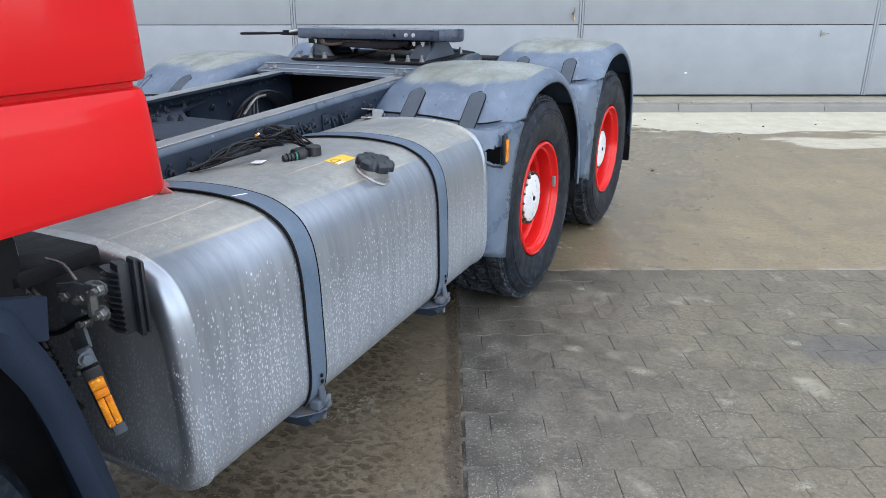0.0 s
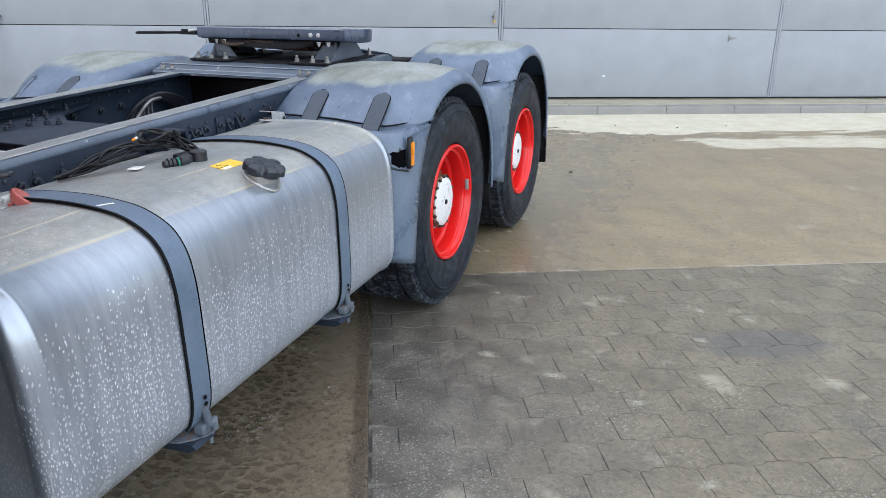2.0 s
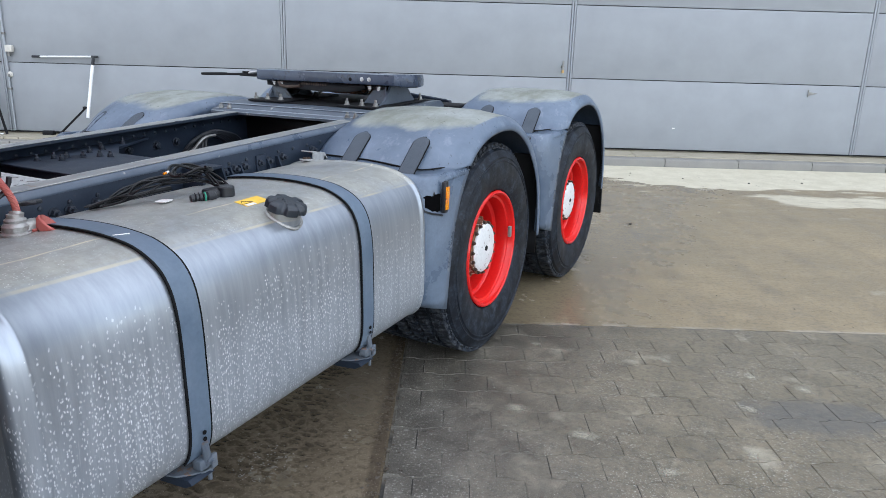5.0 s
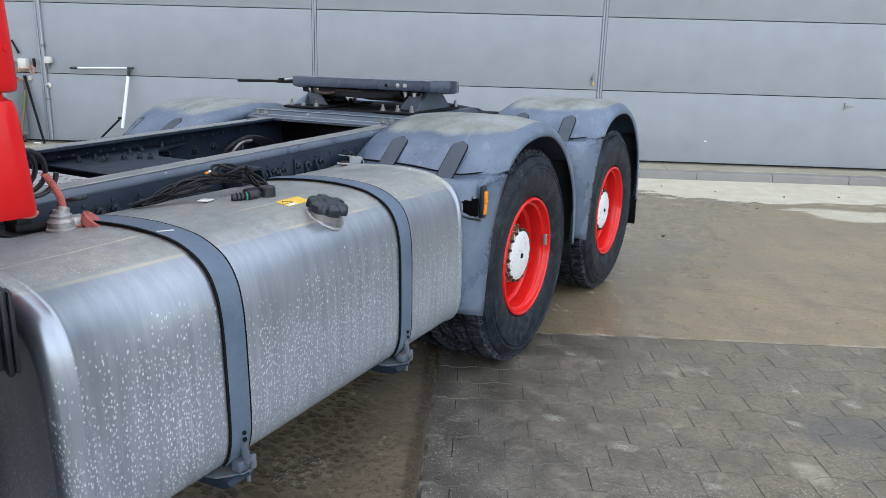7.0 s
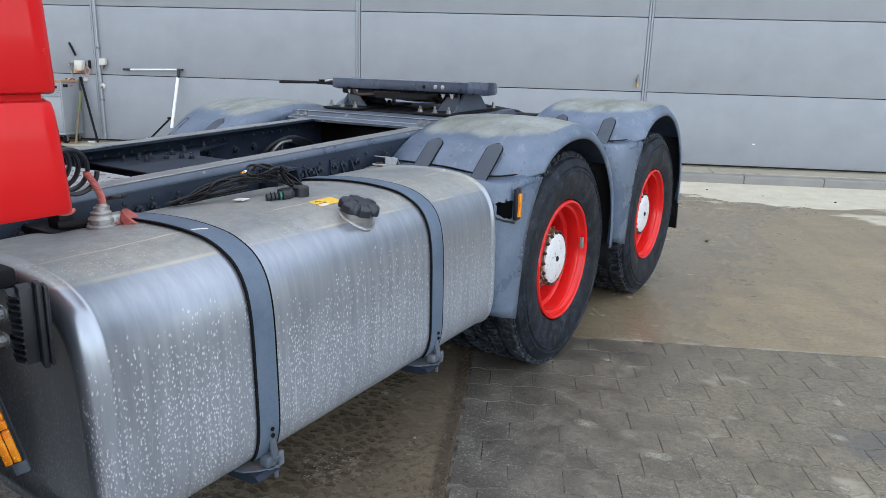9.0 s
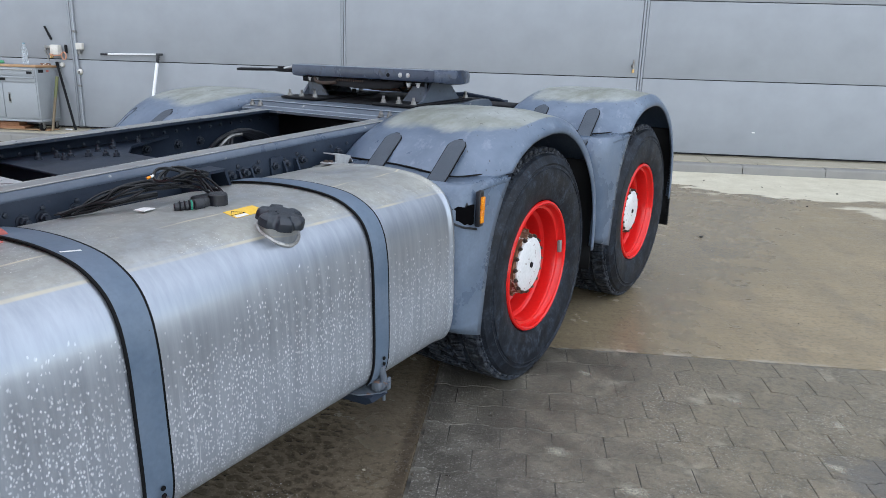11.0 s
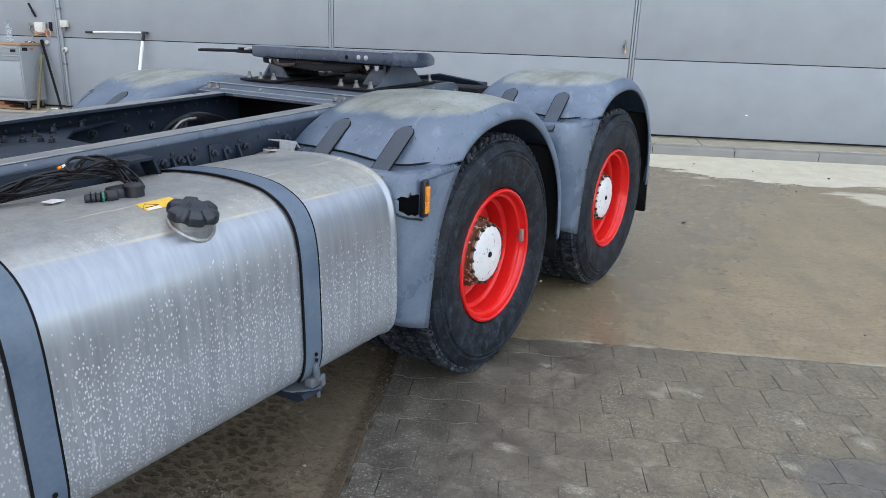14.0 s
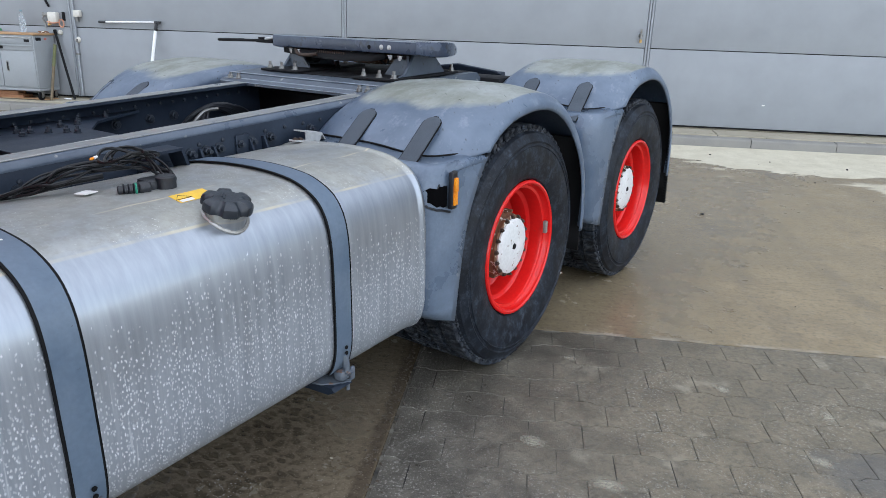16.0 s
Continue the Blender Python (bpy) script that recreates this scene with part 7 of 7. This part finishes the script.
    tube(b4, [(-6.833, WALL_Y - 0.03, 1.545), (-6.92, WALL_Y - 0.03, 1.725)], 0.014, 8)
    for k in range(3):
        lathe(b4, [(0.014, -0.012), (0.019, 0), (0.014, 0.012)], frame_at((-6.842 - 0.013 * k, WALL_Y - 0.03, 1.563 + 0.027 * k), (-0.43, 0, 0.9)), 10)
    box(b6, -6.645, -6.615, WALL_Y - 0.04, WALL_Y - 0.004, 1.36, 1.48, 0.006)
    standing("hose_reel_tap", "pale wall tap unit with orange hose loop and black lever", "tap", [("housing", b1, PALEPLASTIC, ""), ("pipe", b2, STEEL, ""), ("hose_loop", b3, surface("orange_hose", (0.50, 0.24, 0.15), (0.56, 0.30, 0.2)), ""), ("hose_end", b5, BRASS, ""), ("lever", b4, DARK, ""), ("latch", b6, DARK, "")])
    b1, b2, b3 = B(), B(), B()
    box(b1, -7.93, -7.64, WALL_Y - 0.008, WALL_Y - 0.004, 1.89, 2.09, 0)
    box(b2, -7.92, -7.655, WALL_Y - 0.0095, WALL_Y - 0.0085, 1.91, 2.08, 0)
    prism(b3, [(-7.81, 1.91), (-7.72, 1.91), (-7.71, 1.97), (-7.745, 1.985), (-7.75, 2.01), (-7.79, 2.01), (-7.81, 1.97)], WALL_Y - 0.0110, WALL_Y - 0.0100, "y")
    standing("notice", "printed photo sheet fixed to the wall", "poster", [("sheet", b1, WHITE, ""), ("picture", b2, surface("blue_print", (0.35, 0.42, 0.5), (0.4, 0.47, 0.55)), ""), ("dark_shape", b3, DARK, "")])
    b1 = B()
    box(b1, -8.26, -7.945, WALL_Y - 0.008, WALL_Y - 0.004, 1.79, 2.07, 0)
    standing("notice", "plain white sheet fixed to the wall", "poster", [("sheet", b1, WHITE, "")])
    b1 = B()
    box(b1, -7.935, -7.895, WALL_Y - 0.03, WALL_Y - 0.004, 1.675, 1.725, 0.006)
    standing("push_button", "small dark button on the wall", "switch", [("button", b1, DARK, "")])
    b1, b2 = B(), B()
    lathe(b1, [(0.0, 0.05), (0.014, 0.05), (0.018, 0.03), (0.024, 0.012), (0.026, 0.0)], frame_at((1.335, WALL_Y - 0.004, 1.43), (0, -1, 0)), 14)
    tube(b1, [(1.335, WALL_Y - 0.04, 1.51), (1.335, WALL_Y - 0.04, 1.36)], 0.012, 10)
    cyl(b2, (1.335, WALL_Y - 0.04, 1.385), (1.335, WALL_Y - 0.04, 1.345), 0.017, 12)
    standing("wall_valve", "small brass and steel valve on the wall", "valve", [("stem", b1, STEEL, ""), ("nozzle", b2, BRASS, "")])
    b1 = B()
    prism(b1, [(4.79, 1.13), (4.92, 1.165), (4.80, 1.185)], WALL_Y - 0.006, WALL_Y - 0.003, "y")
    box(b1, 4.785, 4.795, WALL_Y - 0.012, WALL_Y - 0.003, 1.12, 1.21, 0)
    standing("dent_mark", "scraped dent with chipped paint in a wall panel", "scrape", [("scrape", b1, STEEL, "")])
    for x, z, w in ((2.95, 0.62, 0.035), (3.38, 0.44, 0.03), (3.36, 0.475, 0.02)):
        b1 = B()
        box(b1, x, x + w, WALL_Y - 0.006, WALL_Y - 0.003, z, z + 0.016, 0.002)
        standing("chip_mark", "small paint chip in a wall panel", "scrape", [("chip", b1, WHITE if w > 0.032 else CABINET, "")])
    b1 = B()
    box(b1, -6.03, -5.87, 6.45, 6.53, FLOOR_Z, FLOOR_Z + 0.06, 0.01)
    standing("rubber_wedge", "small dark block on the apron by the wall", "block", [("block", b1, DARK, "")])


build_wall_things()

# ---- loose bits on the yard ----
def yard_z(x, y):
    return 0.0016 * x + 0.0157 * y + yard_lift(y)


def build_pebble(x, y, r, mat, nm, label):
    rnd = random.Random(int(1000 * x + 77 * y))
    bm = B()
    bmesh.ops.create_icosphere(bm, subdivisions=2, radius=r)
    for v in bm.verts:
        v.co *= 1 + rnd.uniform(-0.25, 0.25)
        v.co.z *= 0.55
    ob = part(nm, bm, mat, None, "", 60)
    ob.location = (x, y, yard_z(x, y) + r * 0.42)
    return tagged(ob, label, nm.replace("_", " "), group="loose stones on the yard")


for x, y, r in ((1.476, 2.80, 0.022), (3.5, 5.1, 0.02), (2.15, 5.55, 0.016), (4.2, 5.2, 0.018), (2.9, 4.35, 0.014), (2.75, 5.3, 0.014)):
    build_pebble(x, y, r * 0.65, DARK, "stone", "small dark stone lying on the concrete")
for x, y, r in ((0.283, 1.14, 0.016), (0.255, 1.09, 0.009)):
    build_pebble(x, y, r, RUST, "wood_chip", "small brown chip lying on the wet concrete")
for x, y, r in ((2.5, 3.4, 0.011), (1.9, 2.0, 0.008), (2.2, 1.3, 0.009), (-0.55, -0.9, 0.006)):
    build_pebble(x, y, r, APRONMAT, "pebble", "pale pebble lying on the concrete")

def build_splash(x, y, r):
    rnd = random.Random(int(900 * x + 31 * y))
    bm = B()
    n = 26
    ring_ = [bm.verts.new((math.cos(2 * math.pi * k / n) * 1.3, math.sin(2 * math.pi * k / n) * 1.3, 0)) for k in range(n)]
    bm.faces.new(ring_)
    ob = part("lime_splash", bm, SPLASH, None)
    ob.matrix_world = Matrix.Translation((x, y, yard_z(x, y) + 0.0022)) @ Matrix.Rotation(rnd.uniform(0, 3), 4, "Z") @ Matrix.Diagonal((r * 1.2, r * 0.85, 1, 1))
    return tagged(ob, "pale dried lime splash on the paving", "stain", group="lime splashes")


def splash_material():
    m, nt, nd, ln, b = nodes_of("pale_dried_lime")
    v = coords(nt)
    geo = nd.new("ShaderNodeNewGeometry").outputs["Position"]
    n, n2 = noise_tex(nt, 22, 5, 0.7, geo), noise_tex(nt, 110, 4, 0.7, geo)
    length = nd.new("ShaderNodeVectorMath")
    length.operation = "LENGTH"
    ln.new(v, length.inputs[0])
    ln.new(blend(nt, ramp(nt, n, 0.35, 0.65), (0.34, 0.315, 0.245), (0.50, 0.47, 0.375)), b.inputs["Base Color"])
    far = math_node(nt, "ADD", length.outputs["Value"], math_node(nt, "MULTIPLY", math_node(nt, "SUBTRACT", n, 0.5), 2.6))
    ln.new(math_node(nt, "MULTIPLY", math_node(nt, "MULTIPLY", ramp(nt, far, 0.9, 0.15, 0, 0.75), ramp(nt, n2, 0.35, 0.6, 0.4, 1.0)), ramp(nt, length.outputs["Value"], 1.3, 0.8)), b.inputs["Alpha"])
    b.inputs["Roughness"].default_value = 0.7
    return m


SPLASH = splash_material()
for x, y, r in ((0.139, -0.672, 0.05), (0.389, -0.878, 0.06), (0.93, -0.144, 0.04), (1.30, -0.30, 0.05), (0.66, -1.12, 0.05), (1.16, -0.62, 0.05), (1.5, -0.42, 0.06), (0.30, 0.02, 0.035), (0.72, -1.62, 0.05), (1.02, -1.0, 0.04)):
    build_splash(x, y, r)

# ---- grit on the blocks and crumbs of mud along their edge ----
def scatter(name, count, seed, spot, size, material, label, category):
    """Many small angular crumbs lying on the yard, as one object."""
    rnd = random.Random(seed)
    base = [(1, 0, 0), (-1, 0, 0), (0, 1, 0), (0, -1, 0), (0, 0, 1), (0, 0, -1)]
    tris = [(0, 2, 4), (2, 1, 4), (1, 3, 4), (3, 0, 4), (2, 0, 5), (1, 2, 5), (3, 1, 5), (0, 3, 5)]
    verts, faces = [], []
    for k in range(count):
        x, y = spot(rnd)
        r = size(rnd)
        z = yard_z(x, y) + 0.25 * r
        ang = rnd.uniform(0, 6.28)
        o = len(verts)
        for u, v, w in base:
            f = rnd.uniform(0.6, 1.2) * r
            verts.append((x + f * (u * math.cos(ang) - v * math.sin(ang)), y + f * (u * math.sin(ang) + v * math.cos(ang)), z + 0.6 * f * w))
        faces += [(o + i, o + j, o + l) for i, j, l in tris]
    me = bpy.data.meshes.new(name)
    me.from_pydata(verts, [], faces)
    me.materials.append(material)
    return tagged(new(name, me), label, category, kind="stuff")


CLOD = surface("wet_brown_crumbs", (0.05, 0.038, 0.026), (0.085, 0.066, 0.046), 40, (0.5, 0.8), 0, 200, 0.2)
GRIT = surface("pale_grit", (0.26, 0.25, 0.225), (0.38, 0.365, 0.33), 50, (0.5, 0.7), 0, 200, 0.2)
scatter("mud_crumbs", 900, 3, lambda r: (PAVE_X + r.gauss(-0.012, 0.022), r.uniform(-4.2, 0.25)), lambda r: 0.0025 + 0.007 * r.random() ** 3, CLOD, "wet brown mud crumbs along the paving edge", "mud")
scatter("grit", 1500, 5, lambda r: (PAVE_X + 0.03 + 0.9 * r.random() ** 2.2, 0.25 - 3.4 * r.random() ** 0.9), lambda r: 0.0011 + 0.0026 * r.random() ** 3, GRIT, "fine pale grit scattered over the paving", "grit")
def glint_spot(r):
    a, d = r.uniform(0, 6.28), 0.11 * r.random() ** 0.7
    return -0.83 + d * math.cos(a), -1.14 + 1.2 * d * math.sin(a)


# pale crumbs stand in for the sky's sparkle on wet mud
scatter("glint_crumbs", 150, 6, glint_spot, lambda r: 0.0012 + 0.003 * r.random() ** 2, GRIT, "small patch of pale crumbs imitating sky glints on the wet mud", "grit")
scatter("dark_chippings", 380, 9, lambda r: (r.uniform(-0.2, 4.6), r.uniform(0.33, 5.6)), lambda r: 0.002 + 0.006 * r.random() ** 4, CLOD, "dark crumbs scattered over the wet concrete", "grit")
scatter("chippings", 620, 8, lambda r: (r.uniform(-0.2, 4.2), r.uniform(0.33, 4.4)), lambda r: 0.0015 + 0.0045 * r.random() ** 3, GRIT, "fine chippings scattered over the wet concrete", "grit")

# ---- paving blocks: interlocking, in half bond ----
paving = new("paving")
tagged(paving, "damp grey interlocking concrete paving blocks with sandy joints", "pavement", kind="structure")
paving.matrix_world = FALL
ROW, LEN, AMP, GAP = 0.165, 0.20, 0.016, 0.0013


def zig(x):
    u = (x / LEN) % 1.0
    return AMP * min(max((abs(u - 0.5) - 0.17) / 0.10, 0), 1)


def block_outline():
    """Outline of a block whose lower and upper edges follow the zig-zag joint."""
    ks = [0.0, 0.115, 0.165, 0.225, 0.335, 0.385, 0.5, 0.615, 0.665, 0.775, 0.835, 0.885, 1.0]
    low = [(GAP + k * (LEN - 2 * GAP), zig(GAP + k * (LEN - 2 * GAP)) + GAP) for k in ks]
    upp = [(GAP + k * (LEN - 2 * GAP), ROW + zig(GAP + k * (LEN - 2 * GAP) + 0.5 * LEN) - GAP) for k in reversed(ks)]
    return low + upp


def block_mesh(bm, at=Matrix.Identity(4)):
    out = block_outline()
    cx, cy = LEN / 2, ROW / 2
    tops = [[(x, y, -0.028) for x, y in out], [(x, y, -0.002) for x, y in out], [(cx + (x - cx) * 0.989, cy + (y - cy) * 0.989, 0.0) for x, y in out]]
    rings = [[bm.verts.new(at @ Vector(p)) for p in r] for r in tops]
    n = len(out)
    for u, w in zip(rings, rings[1:]):
        for k in range(n):
            bm.faces.new([u[k], u[(k + 1) % n], w[(k + 1) % n], w[k]])
    bm.faces.new(rings[-1])


bm = B()
block_mesh(bm)
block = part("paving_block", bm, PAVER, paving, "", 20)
rest = B()
rnd = random.Random(11)
used = 0
for j in range(33):
    y = PAVE_Y - 0.006 - ROW * (j + 1) - 0.012
    for i in range(-1, 28):
        x = PAVE_X + 0.012 + LEN * i + (0.5 * LEN if j % 2 else 0.0)
        if x < PAVE_X + 0.002:
            continue
        m = Matrix.Translation((x, y, rnd.uniform(-0.0004, 0.0007))) @ Matrix.Rotation(rnd.gauss(0, 0.0028), 4, "X") @ Matrix.Rotation(rnd.gauss(0, 0.0016), 4, "Y")
        if j < 20 and i < 14:
            o = block if used == 0 else new("paving_block", block.data)
            o.parent = paving
            o.matrix_basis = m
            used += 1
        else:
            block_mesh(rest, m)
bm = B()      # half blocks along the edge
prism(bm, [(0.004, GAP), (0.096, GAP), (0.096, ROW - GAP), (0.004, ROW - GAP)], -0.028, -0.001, "z")
repeat("half_block", bm, PAVER, paving, [Matrix.Translation((PAVE_X + 0.012, PAVE_Y - 0.018 - ROW * (j + 1), 0.0012)) for j in range(33) if j % 2])
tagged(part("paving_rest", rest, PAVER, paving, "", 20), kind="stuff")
